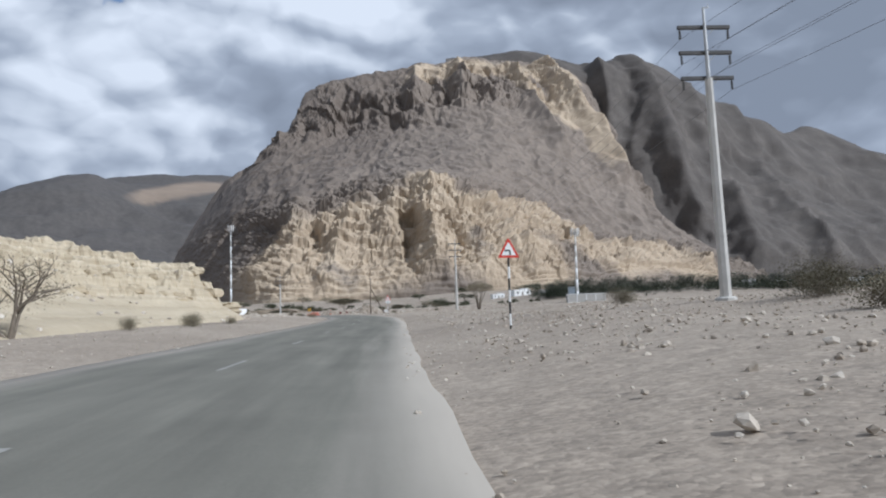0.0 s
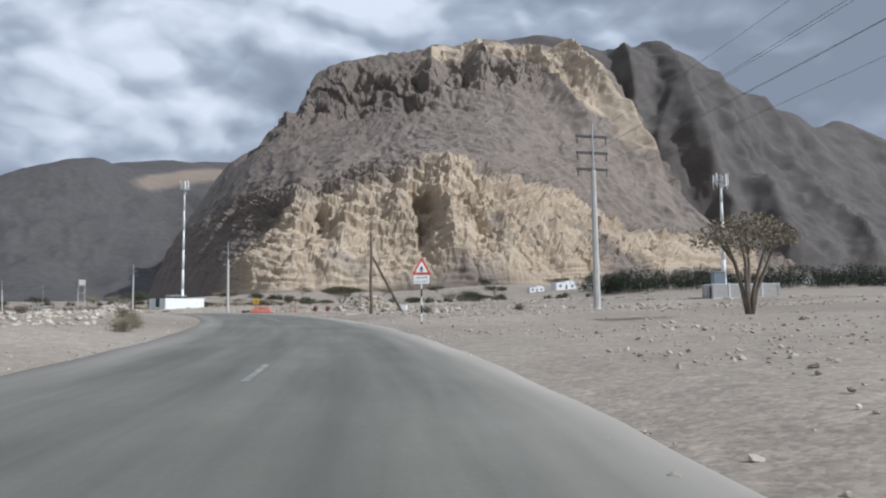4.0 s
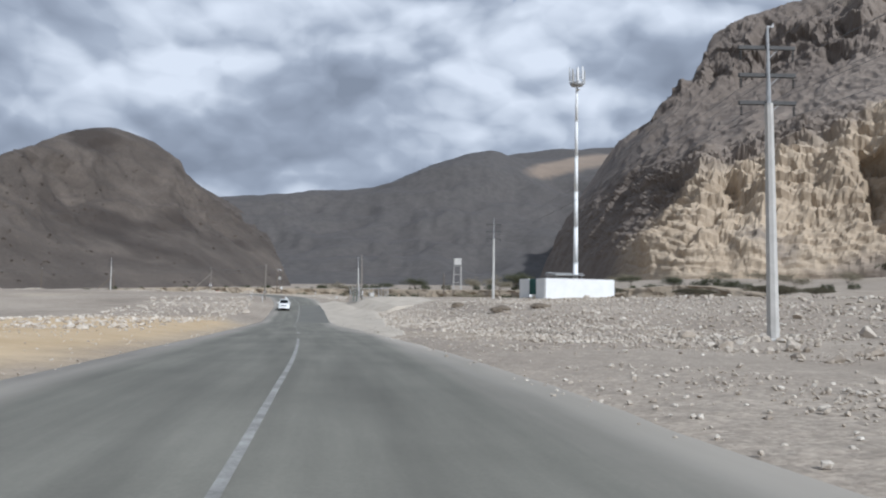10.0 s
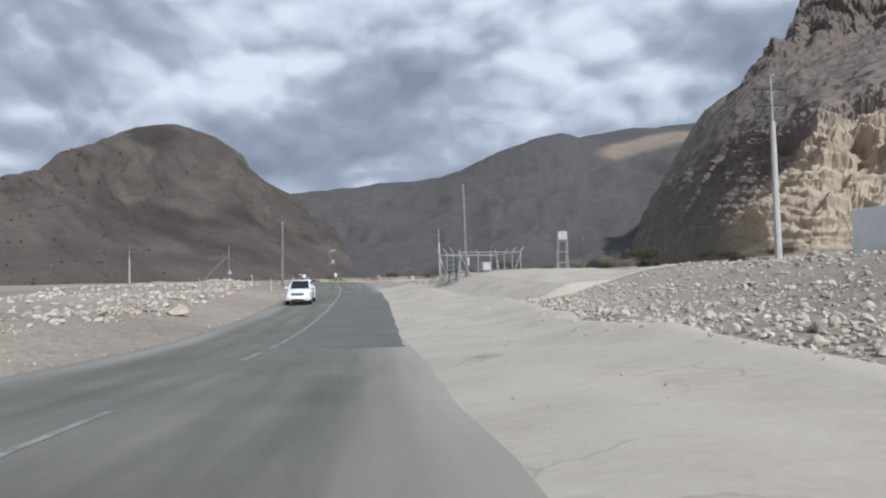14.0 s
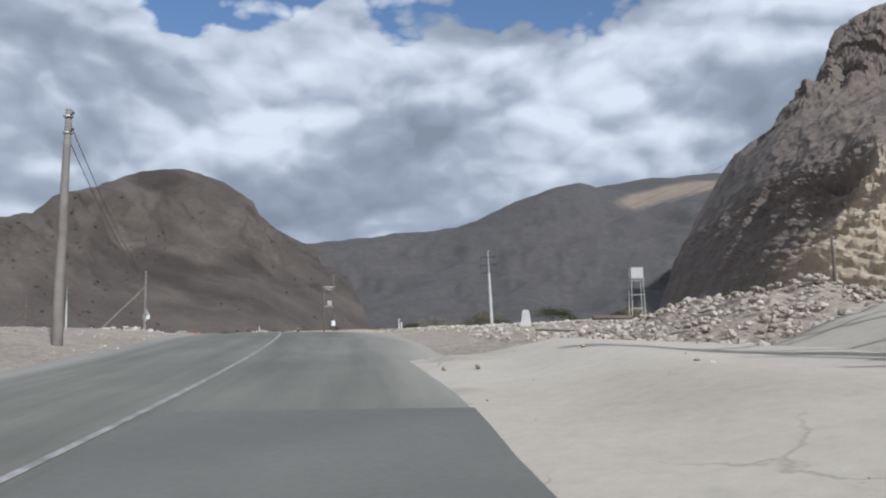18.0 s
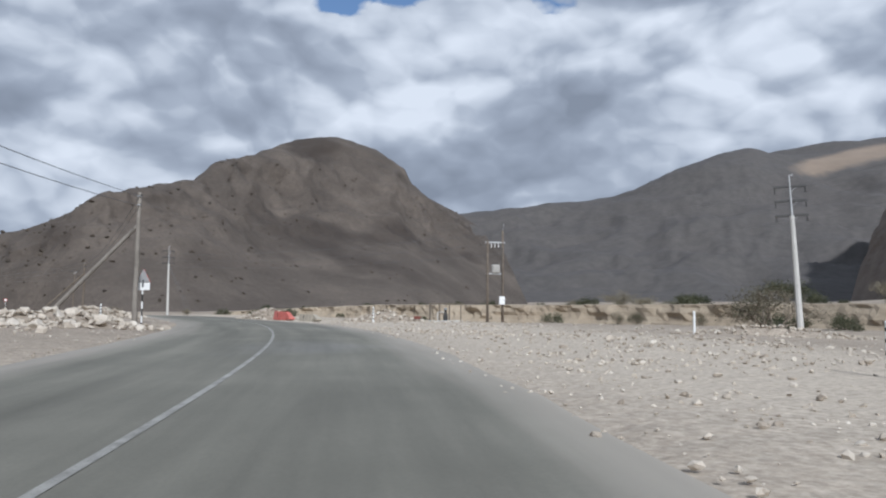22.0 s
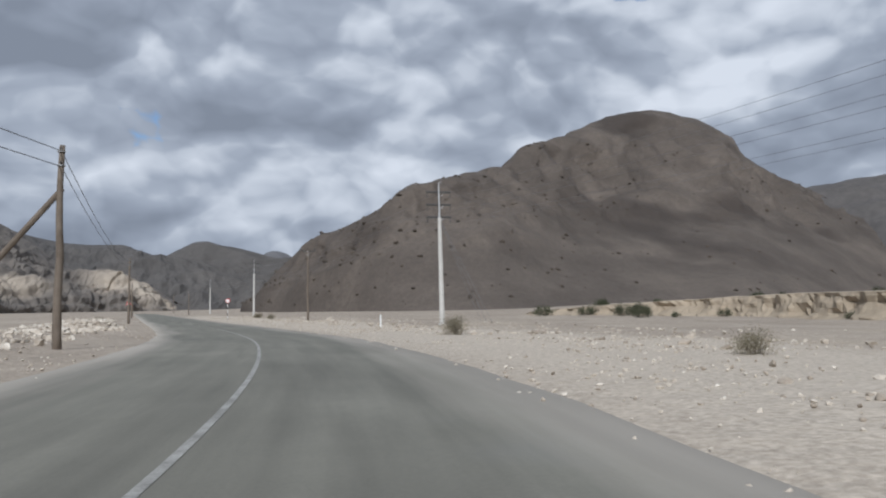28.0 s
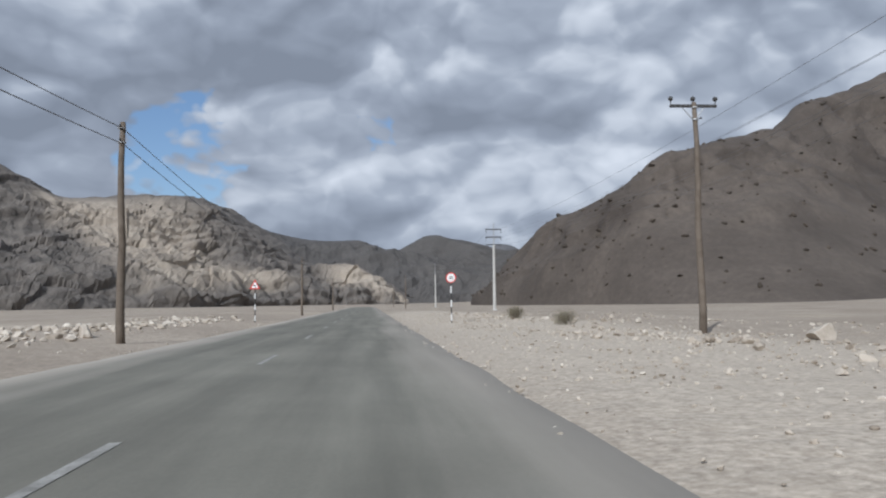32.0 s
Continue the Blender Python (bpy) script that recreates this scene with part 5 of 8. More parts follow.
def heap(name, x, y, rx, ry, h, count, lo, hi, label, turn=0.0):
    """A tipped heap of rubble: a rough mound covered with stones."""
    n = 26
    a, r = np.meshgrid(np.linspace(0, 2 * math.pi, n, endpoint=False), np.linspace(0, 1, 9))
    a, r = a.ravel(), r.ravel()
    c, s = math.cos(radians(turn)), math.sin(radians(turn))

    def top(u, v, rr):
        hx = 1 - smoothstep(0, 1, rr)
        return h * hx * (0.75 + 0.5 * fbm(np.stack([u * 0.5, v * 0.5, 0 * u + x], 1), 4))

    u, v = np.cos(a) * r * rx, np.sin(a) * r * ry
    px, py = x + c * u - s * v, y + s * u + c * v
    z = land(px, py, False) + top(u, v, r) - 0.08
    f = [[i * n + j, i * n + (j + 1) % n, (i + 1) * n + (j + 1) % n, (i + 1) * n + j] for i in range(8) for j in range(n)]
    body = mesh_object(name, np.stack([px, py, z], 1), f, "ground")
    tagged(body, label, "rubble heap", "rubble heaps")
    rr, aa = np.sqrt(rng.uniform(0, 1, count)), rng.uniform(0, 2 * math.pi, count)
    u, v = np.cos(aa) * rr * rx, np.sin(aa) * rr * ry
    px, py = x + c * u - s * v, y + s * u + c * v
    size = lo + (hi - lo) * rng.uniform(0, 1, count) ** 2
    st = stones("rubble", np.stack([px, py], 1), size, "", lift=top(u, v, rr))
    st.parent = body
    for key in ("category", "label"):
        if key in st:
            del st[key]
    return body


heap("rubble_heap", -192.0, 383.6, 3.6, 2.2, 1.35, 900, 0.08, 0.38, "heap of pale broken stones behind the red barrier", 20)
heap("rubble_heap", -9.4, 186.8, 3.8, 2.2, 1.5, 620, 0.1, 0.5, "heap of pale rubble behind the orange barrier", 10)
heap("rubble_heap", -0.6, 190.4, 5.6, 3.0, 2.4, 800, 0.12, 0.8, "tall heap of grey rubble on the gravel", 5)
heap("rubble_heap", -178.0, 386.5, 4.5, 2.5, 1.3, 420, 0.1, 0.5, "low heap of broken stones behind the grey barrier", 15)
heap("rubble_heap", -166.0, 380.4, 5.0, 2.2, 0.22, 160, 0.06, 0.22, "low spread heap of stones on the gravel", 35)
heap("rubble_heap", -203.0, 371.0, 6.0, 2.6, 0.8, 420, 0.12, 0.7, "row of pale stones tipped along the verge", 25)
heap("rubble_heap", -214.5, 376.2, 4.5, 2.0, 0.7, 300, 0.12, 0.6, "row of pale stones tipped along the verge", 20)
heap("rubble_heap", -164.0, 352.5, 5.0, 2.0, 0.8, 340, 0.12, 0.6, "heap of pale stones beside the braced pole", 38)
heap("rubble_heap", -25.5, 168.0, 5.0, 2.2, 0.7, 240, 0.12, 0.7, "low heap of pale stones on the sandy verge", 100)
heap("rubble_heap", -99.5, 320.7, 7.0, 4.8, 1.5, 3400, 0.06, 0.26, "broad heap of pale rubble beside the berm", 127)
heap("rubble_heap", -140.5, 373.5, 4.5, 1.6, 0.55, 420, 0.06, 0.28, "low spread heap of pale stones beside the concrete pole", 40)
heap("rubble_heap", -270.0, 383.0, 8.0, 2.2, 0.7, 420, 0.12, 0.6, "row of pale stones tipped along the verge", 4)

def earth_lump(x, y, w, h, turn):
    """Brown earth left standing out of the bank, undercut and crumbling."""
    q_ = ICO3_V * (1 + 0.45 * fbm(ICO3_V * 1.6 + x, 4)[:, None])
    ob = mesh_object("earth_lump", q_ * (w / 2, w / 3, h / 2), ICO3_F, "earth")
    ob.matrix_world = at_land(x, y, turn, h * 0.1)
    return tagged(ob, "crumbling brown earth lump on the stony bank", "earth lump", "earth lumps")


earth_lump(-59.4, 273.9, 1.5, 0.9, 30)
earth_lump(-48.4, 257.6, 2.0, 0.7, 35)
earth_lump(-44.5, 256.5, 1.7, 0.6, 30)

_bx = [(-63.5, 249.0, 0.9), (-62.0, 244.0, 0.7), (-96.0, 282.0, 1.0), (-52.5, 251.2, 0.8), (-57.0, 262.8, 0.7), (-60.5, 262.0, 0.55), (2.5, 160.5, 0.7),
       (6.5, 151.0, 0.6), (-3.0, 176.0, 0.7), (9.0, 171.0, 0.8), (-30.0, 232.0, 0.7), (-22.0, 236.0, 0.8), (-244.0, 403.6, 0.6), (-282.0, 405.0, 0.7),
       (-295.0, 410.0, 0.9), (-302.5, 384.8, 0.8), (-47.4, 239.2, 0.3), (-44.9, 237.0, 0.4), (-46.2, 238.6, 0.25), (-43.8, 236.2, 0.3), (-291.0, 384.2, 0.7), (-52.0, 305.5, 0.9), (-66.5, 307.5, 0.8), (-38.0, 181.0, 0.8)]
for bx, by, bs in _bx:
    _n = road_coords(bx, by)[1][0]
    if -7.5 < _n < 13 and not 110 < by < 240:
        continue
    p = chipped(ICO3_V * (1 + 0.35 * fbm(ICO3_V * 1.3 + bx, 3)[:, None]), 7) * rng.uniform(0.7, 1.15, 3) * bs * 0.6
    b = mesh_object("boulder", p, ICO3_F, "stone")
    b.matrix_world = pose(bx, by, land_z(bx, by) + bs * 0.18, 0, 0, rng.uniform(0, 360))
    tagged(b, "pale angular limestone boulder half sunk in gravel", "boulder", "boulders")

# ---- sand bluff beside the start of the road ----
_nx, _ny = 190, 300
ox, oy = np.meshgrid(-11.5 - 98.5 * np.linspace(0, 1, _nx) ** 1.35, np.linspace(8, 168, _ny))
ox, oy = ox.ravel()[::1], oy.ravel()
foot = -14.0 - 9 * smoothstep(92, 142, oy) + 1.5 * fbm(np.stack([oy * 0.08, 0 * oy, 0 * oy], 1), 3)
run = np.clip(foot - ox, 0, None)
along = oy + 0.35 * (ox + 27) + 1.5 * fbm(np.stack([ox * 0.15, oy * 0.15, 0 * ox], 1), 3)
endcap = 1 - 0.42 * smoothstep(118, 119.6, along) - 0.33 * smoothstep(123, 124.4, along) - 0.25 * smoothstep(127.5, 130, along)
rise = 3.6 * smoothstep(1, 14, run) + 5.4 * smoothstep(9, 22, run) + 7.0 * smoothstep(22, 60, run)
scarp = 2.0 * smoothstep(0.3, 5, run) + 2.6 * smoothstep(4.0, 5.6, run) + 2.4 * smoothstep(6.8, 8.0, run) + 3.0 * smoothstep(9, 24, run)
near_end = smoothstep(70, 104, oy)
rise = (rise * (1 - near_end) + np.maximum(rise, scarp) * near_end) * endcap
pp = np.stack([ox, oy, 0 * ox], 1)
step = 1.25
rill = fbm(pp * (0.10, 0.30, 1), 4, 0.5, True)
level = rise + 0.9 * fbm(pp * 0.12, 4) + 0.7 * fbm(pp * 0.45 + 3, 4) + 0.5 * (rill - 0.3)
ledge = np.floor(level / step) * step + step * smoothstep(0.72, 0.99, (level / step) % 1.0)
mixr = smoothstep(2.2, 5.0, rise + 0.8 * fbm(pp * 0.2 + 8, 3))
crag = fbm(pp * 0.8 + 5, 4, 0.55, True)
oz = (land(ox, oy, False) + (rise - 0.35 * (1 - rill) * smoothstep(0.3, 2, rise)) * (1 - mixr) + ledge * mixr
      + (0.22 * fbm(pp * 0.5, 4) + 0.5 * (crag - 0.3) * mixr + 0.45 * jointed(pp, 2.2, 50, 3, 0.6, (0.3, 1)) * mixr) * smoothstep(0.2, 2, rise) - 0.5 * (1 - smoothstep(0.05, 0.6, rise)))
ii = (np.arange(_ny - 1)[:, None] * _nx + np.arange(_nx - 1)[None, :]).ravel()
bluff = mesh_object("bluff", np.stack([ox, oy, oz], 1), np.stack([ii, ii + _nx, ii + _nx + 1, ii + 1], 1), "sand")
tagged(bluff, "low bluff of layered pale sandstone and sand", "bluff", kind="structure")
bk = np.nonzero((rise > 0.3) & (rng.uniform(0, 1, len(rise)) < 0.035))[0]
stones("bluff_stones", np.stack([ox[bk], oy[bk]], 1), 0.1 + 0.55 * rng.uniform(0, 1, len(bk)) ** 2.5, "pale sandstone blocks fallen down the bluff", lift=oz[bk] - land(ox[bk], oy[bk], False))

slabs = []
for k in range(7):
    p = ICO3_V / np.abs(ICO3_V).max(1, keepdims=True) ** 0.9
    p = p * (1 + 0.16 * fbm(ICO3_V * 1.7 + 3.1 * k, 3)[:, None]) * (1.0, rng.uniform(0.6, 0.9), rng.uniform(0.42, 0.6)) * 0.5
    ob = mesh_object("slab", p, ICO3_F, "sand")
    slabs.append(ob.data)
    bpy.data.objects.remove(ob)
for lo, hi, count in ((2.6, 3.8, 16), (4.6, 6.2, 34), (7.2, 9.0, 34)):
    pick = np.nonzero((rise > lo) & (rise < hi) & (oy > 20))[0]
    for i in pick[rng.permutation(len(pick))[:count]]:
        ob = new("slab", slabs[rng.randint(7)])
        d = rng.uniform(0.8, 2.3)
        ob.matrix_world = pose(ox[i], oy[i], oz[i] - d * 0.06, rng.uniform(-6, 6), rng.uniform(-6, 6), 90 + rng.uniform(-30, 30)) @ Matrix.Scale(d, 4)
        ob.parent = bluff


def outcrop(x, y, w, d, h, turn):
    """A block of bedded sandstone left standing before the bluff, its beds notched back one above another."""
    n, m = 40, 22
    a_, z_ = np.meshgrid(np.linspace(0, 2 * math.pi, n, endpoint=False), np.linspace(0, 1, m))
    a_, z_ = a_.ravel(), z_.ravel()
    r_ = 1 / np.maximum(np.abs(np.cos(a_)), np.abs(np.sin(a_))) ** 0.8
    bed = 0.10 * np.sign(np.sin(z_ * 21 + 1.2 * np.sin(a_ * 2))) * (z_ < 0.97)
    q_ = np.stack([np.cos(a_) * 2, np.sin(a_) * 2, z_ * 2.5], 1)
    r_ = r_ * (1 + bed + 0.28 * fbm(q_ + x, 4)) * (1 - 0.15 * z_) * (1 - smoothstep(0.93, 1.0, z_))
    v_ = np.stack([np.cos(a_) * r_ * w / 2, np.sin(a_) * r_ * d / 2, -0.4 + (h + 0.4) * np.minimum(z_ * 1.04, 1) + 0.12 * fbm(q_ + 9, 3) * (z_ > 0.5)], 1)
    f_ = [[r * n + c, r * n + (c + 1) % n, (r + 1) * n + (c + 1) % n, (r + 1) * n + c] for r in range(m - 1) for c in range(n)]
    ob = mesh_object("outcrop", v_, f_, "sand")
    ob.matrix_world = at_land(x, y, turn)
    return tagged(ob, "bedded block of pale sandstone standing on sand", "rock outcrop", "rock outcrops")


outcrop(-23.6, 131.0, 3.6, 3.0, 2.5, 25)
outcrop(-27.0, 128.2, 2.6, 2.2, 1.7, 70)
xy, sz = field(96, 150, -26, -14, 420, 0.06, 0.4, 2.6)
stones("outcrop_scree", xy, sz, "small sandstone pieces scattered below the bluff")


# ---- concrete apron and berm at the wadi crossing ----
ass, ann = np.meshgrid(np.linspace(234, 344, 80), np.linspace(0, 1, 14))
ass, ann = ass.ravel(), ann.ravel()
inner = HALF - 0.25 + 0.3 * fbm(np.stack([ass * 0.12, 0 * ass, 0 * ass + 4], 1), 4) - 0.55 * smoothstep(284, 300, ass) - 0.35 * smoothstep(318, 334, ass)
outer = np.interp(ass, [234, 244, 252, 262, 285, 312, 320, 330, 340, 344], [5.4, 6.4, 7.2, 8.4, 10.5, 12.0, 12.5, 11.0, 8.5, 7.0]) + 0.5 * fbm(np.stack([ass * 0.25, 0 * ass + 3, 0 * ass], 1), 3)
an = inner + (outer - inner) * ann
ap = road_at(ass, an)
az = np.maximum(land(ap[:, 0], ap[:, 1], False), np.interp(ass, RS, RZ) + 0.0) + 0.035 + (0.11 + 0.06 * fbm(ap * 0.4, 4)) * smoothstep(0.05, 0.3, ann)
az -= 0.30 * (1 - smoothstep(234, 241, ass - 3 * ann)) + 0.45 * (ann > 0.999) + 0.06 * (ann < 0.001)
ii = (np.arange(13)[:, None] * 80 + np.arange(79)[None, :]).ravel()
apron = mesh_object("apron", np.stack([ap[:, 0], ap[:, 1], az], 1), np.stack([ii, ii + 1, ii + 81, ii + 80], 1), "apron", True)
tagged(apron, "pale dusty concrete apron beside the wadi crossing", "apron", kind="structure")
pick = rng.permutation(len(ap))[:420]
pick = pick[(ann[pick] > 0.08) & (ann[pick] < 0.97)]
gx_ = ap[pick, :2] + rng.uniform(-0.5, 0.5, (len(pick), 2))
stones("apron_gravel", gx_, 0.025 + 0.12 * rng.uniform(0, 1, len(pick)) ** 2.5, "loose pebbles scattered over the concrete apron", lift=az[pick] - land(gx_[:, 0], gx_[:, 1], False))
bs_, bn_ = np.meshgrid(np.linspace(313, 340, 60), np.linspace(0, 1, 64) ** 1.6)
bs_, bn_ = bs_.ravel(), bn_.ravel()
bin_ = np.interp(bs_, [314, 320, 328, 334, 340], [11.5, 10.3, 8.6, 7.4, 7.6])
bp = road_at(bs_, bin_ + 15 * bn_)
hgt = np.interp(bs_, [313, 318, 323, 330, 336, 340], [1.75, 1.85, 2.0, 2.05, 1.8, 1.1])
crack = 0.205 + 0.02 * fbm(np.stack([bs_ * 0.5, 0 * bs_, 0 * bs_], 1), 3)
bz = np.interp(bs_, RS, RZ) + 0.12 + hgt * (0.80 * smoothstep(-0.03, 0.24, bn_) + 0.06 * smoothstep(0.0, 0.008, bn_ - crack) + 0.16 * smoothstep(0.22, 0.5, bn_)) + 0.14 * fbm(bp * 0.35, 4)
bz = np.maximum(bz, land(bp[:, 0], bp[:, 1], False) + 0.05)
bz -= 0.4 * smoothstep(0.85, 1.0, bn_) + 0.3 * (bn_ < 0.001)
bz = np.where((bs_ < 313.01) | (bs_ > 339.99), np.minimum(land(bp[:, 0], bp[:, 1], False), np.interp(bs_, RS, RZ)) - 0.5, bz)
ii = (np.arange(63)[:, None] * 60 + np.arange(59)[None, :]).ravel()
berm = mesh_object("berm", np.stack([bp[:, 0], bp[:, 1], bz], 1), np.stack([ii, ii + 1, ii + 61, ii + 60], 1), "apron", True)
tagged(berm, "smooth plastered earth berm below the fenced compound", "berm", kind="structure")


def berm_z(x, y):
    d = np.hypot(bp[:, 0] - x, bp[:, 1] - y)
    return float(bz[d.argmin()])


# ---- poles and lines ----
def insulator(g, p, r=0.07, h=0.26):
    for i in range(3):
        z = p[2] + h * (i + 0.2) / 3
        g.lathe([(r * 0.4, 0), (r, 0.03), (r * 0.35, h / 3 - 0.01)], (p[0], p[1], z), 8)
    return g


def concrete_pole():
    """Octagonal concrete shaft, slim steel head, three crossarms with hanging insulators; arms lie along x."""
    ob = thing("power_pole", Matrix.Identity(4), "tall tapered concrete power pole with three steel crossarms", "power pole", "concrete power poles")
    part("shaft", Geo().lathe([(0.27, -0.8), (0.265, 0.0), (0.18, 10.1)], n=8), "concrete", ob, "pale tapered concrete shaft")
    part("footing", Geo().lathe([(0.5, -0.6), (0.48, 0.08), (0.36, 0.14)], n=10), "concrete", ob)
    part("head", Geo().tube((0, 0, 10.1), (0, 0, 13.4), 0.10, 0.055, 8), "steel", ob, "slim grey steel head")
    part("peak_bracket", Geo().box((0.12, 0, 13.45), (0.3, 0.05, 0.05), 0.01).tube((0.24, 0, 13.45), (0.24, 0, 13.6), 0.03, 0.02, 6), "steel", ob)
    for z in (12.55, 11.35, 10.15):
        arm = part("crossarm", Geo().box((0, 0.12, z), (2.5, 0.15, 0.18), 0.02), "dark_steel", ob, "dark weathered steel crossarm")
        part("brace", Geo().tube((0.55, 0.1, z), (0.05, 0.08, z - 0.5), 0.02, n=6), "steel", arm)
        for x in (-1.15, 1.15):
            g = Geo().tube((x, 0.12, z - 0.08), (x, 0.12, z - 0.55), 0.018, n=6)
            for i in range(4):
                g.lathe([(0.02, 0), (0.075, 0.02), (0.03, 0.08)], (x, 0.12, z - 0.52 + i * 0.1), 8)
            part("insulator", g, "dark_steel", arm, "hanging dark insulator string")
    return ob


CONCRETE = [(15.86, 32.2, 0, -1.2), (16.6, 141.6, 0.3, -0.6), (-26.2, 228.9, 0, -0.6), (-69.0, 311.6, -0.6, 0), (-148.0, 402.9, -3.2, -2.0), (-266.4, 412.7, 0.3, -0.9),
            (-386.4, 418.1, 0, 0.2), (-505.0, 424.0, 0.3, 0)]


def line_turn(i):
    a, b = CONCRETE[max(i - 1, 0)], CONCRETE[min(i + 1, len(CONCRETE) - 1)]
    return math.degrees(math.atan2(b[1] - a[1], b[0] - a[0])) - 90


first_pole = concrete_pole()
pole_at = []
for i, (x, y, lx, ly) in enumerate(CONCRETE):
    m = at_land(x, y, line_turn(i) - (38 if i == 4 else 0), 0.0, (lx, ly))
    if i == 0:
        first_pole.matrix_world = m
    else:
        copy_thing(first_pole, m)
    pole_at.append(m)


def wire(name, a, b, sag, r=0.008, label="dark overhead power line", cat="cable", n=18):
    a, b = Vector(a), Vector(b)
    cu = bpy.data.curves.new(name, "CURVE")
    cu.dimensions = "3D"
    cu.bevel_depth = r
    cu.bevel_resolution = 1
    sp = cu.splines.new("POLY")
    sp.points.add(n)
    for i in range(n + 1):
        t = i / n
        p = a.lerp(b, t)
        sp.points[i].co = (p.x, p.y, p.z - 4 * sag * t * (1 - t), 1)
    cu.materials.append(M["wire"])
    return tagged(new(name, cu), label, cat, "overhead lines")


start = pose(24, -70, 3, 0, 0, line_turn(0))
for m0, m1 in zip([start] + pole_at[:-1], pole_at):
    for z in (12.0, 10.8, 9.6):
        for x in (-1.15, 1.15):
            wire("power_line", m0 @ Vector((x, 0.12, z)), m1 @ Vector((x, 0.12, z)), 1.6)


def wood_pole(h, label, brace=None, arm=False, group="wooden poles", timber="wood"):
    """Slightly bent timber pole; brace: foot of the prop, from the pole's foot, and the share of the height at which it meets."""
    ob = thing("timber_pole", Matrix.Identity(4), label, "utility pole", group)
    g = Geo()
    pts = [(0.03 * math.sin(k * 1.7), 0.03 * math.cos(k * 2.1), -0.7 + (h + 0.7) * k / 6) for k in range(7)]
    g.snake(pts, [0.165 - 0.012 * k for k in range(7)])
    part("post", g, timber, ob, "", True)
    for z in (h - 0.25, h - 0.75):
        part("band", Geo().tube((0, 0, z), (0, 0, z + 0.05), 0.14, 0.14, 9), "steel", ob)
    for z in (h - 0.2, h - 0.7):
        part("hook", Geo().tube((0.05, 0, z), (0.24, 0, z + 0.03), 0.02, n=6).lathe([(0.02, 0), (0.045, 0.03), (0.02, 0.09)], (0.24, 0, z), 8), "dark_steel", ob)
    if brace:
        bx, by, share = brace
        d = Vector((bx, by, -0.1))
        g = Geo().tube((d.x, d.y, -0.6), (0.05, 0.05, h * share), 0.13, 0.10, 9)
        part("prop", g, timber, ob, "slanting timber prop")
    if arm:
        a = part("crossarm", Geo().box((0, 0.16, h - 0.12), (2.0, 0.1, 0.12), 0.015), "dark_steel", ob, "dark steel crossarm")
        for x in (-0.95, 0, 0.95):
            part("insulator", Geo().tube((x, 0.16, h - 0.06), (x, 0.16, h + 0.1), 0.02, n=6).lathe([(0.03, 0), (0.1, 0.05), (0.1, 0.14), (0.03, 0.2)], (x, 0.16, h + 0.08), 9), "dark_steel", a, "dark pin insulator")
        part("arm_brace", Geo().tube((0.5, 0.16, h - 0.15), (0.05, 0.12, h - 0.7), 0.018, n=6).tube((-0.5, 0.16, h - 0.15), (-0.05, 0.12, h - 0.7), 0.018, n=6), "steel", a)
    return ob


def put(ob, x, y, turn=0.0, dz=0.0, lean=(0, 0)):
    ob.matrix_world = at_land(x, y, turn, dz, lean)
    return ob


put(wood_pole(7.4, "weathered timber pole propped by a slanting timber", (3.3, 3.9, 0.72)), 0.4, 157.1)
put(wood_pole(7.9, "bare bleached timber pole inside the fenced compound", timber="grey_wood"), -93.0, 310.0, dz=berm_z(-93, 310) - land_z(-93, 310), lean=(0.5, -1.2))
put(wood_pole(7.0, "pale bleached timber pole on the stony verge", timber="grey_wood"), -118.3, 315.8, lean=(0, 0.6))
put(wood_pole(7.3, "bleached timber pole propped by a long slanting timber", (-4.7, -3.7, 0.76), timber="grey_wood"), -169.3, 358.7)
put(wood_pole(7.1, "dark timber pole propped by a long slanting timber", (-3.2, -5.1, 0.78)), -231.1, 381.8)
put(wood_pole(7.8, "dark timber pole carrying two sagging wires"), -299.8, 386.8, lean=(0, 1.5))
put(wood_pole(7.0, "slim dark timber pole far along the verge"), -364.6, 389.9)
put(wood_pole(7.0, "slim dark timber pole far along the verge"), -432.0, 393.0)
put(wood_pole(7.4, "slim dark timber pole far along the verge"), -440.0, 409.0)
put(wood_pole(7.4, "slim dark timber pole far along the verge"), -520.0, 412.0)
put(wood_pole(9.5, "timber pole with one crossarm and three insulators", None, True), -300.9, 408.9, 87, lean=(0.3, 0))
put(wood_pole(6.5, "slim dark timber pole beyond the compound"), -100.6, 322.7 + 40)
chain = [(-118.3, 315.8, 6.8), (-169.3, 358.7, 7.1), (-231.1, 381.8, 6.9), (-299.8, 386.8, 7.6), (-364.6, 389.9, 6.8), (-432.0, 393.0, 6.8)]
for (x0, y0, h0), (x1, y1, h1) in zip(chain[:-1], chain[1:]):
    for k in (0, 0.55):
        wire("service_wire", (x0, y0, land_z(x0, y0) + h0 - k), (x1, y1, land_z(x1, y1) + h1 - k), 0.9, 0.015, "sagging dark service wire")
for k, (dx, dy) in enumerate(((2.2, 3.0), (2.9, 3.2), (3.6, 3.4))):
    wire("guy_wire", pole_at[5] @ Vector((0, 0.1, 10.0 + 0.1 * k)), (-266.4 + dx, 412.7 + dy, land_z(-266.4 + dx, 412.7 + dy)), 0.0, 0.014, "taut steel guy wire from pole to ground", n=2)


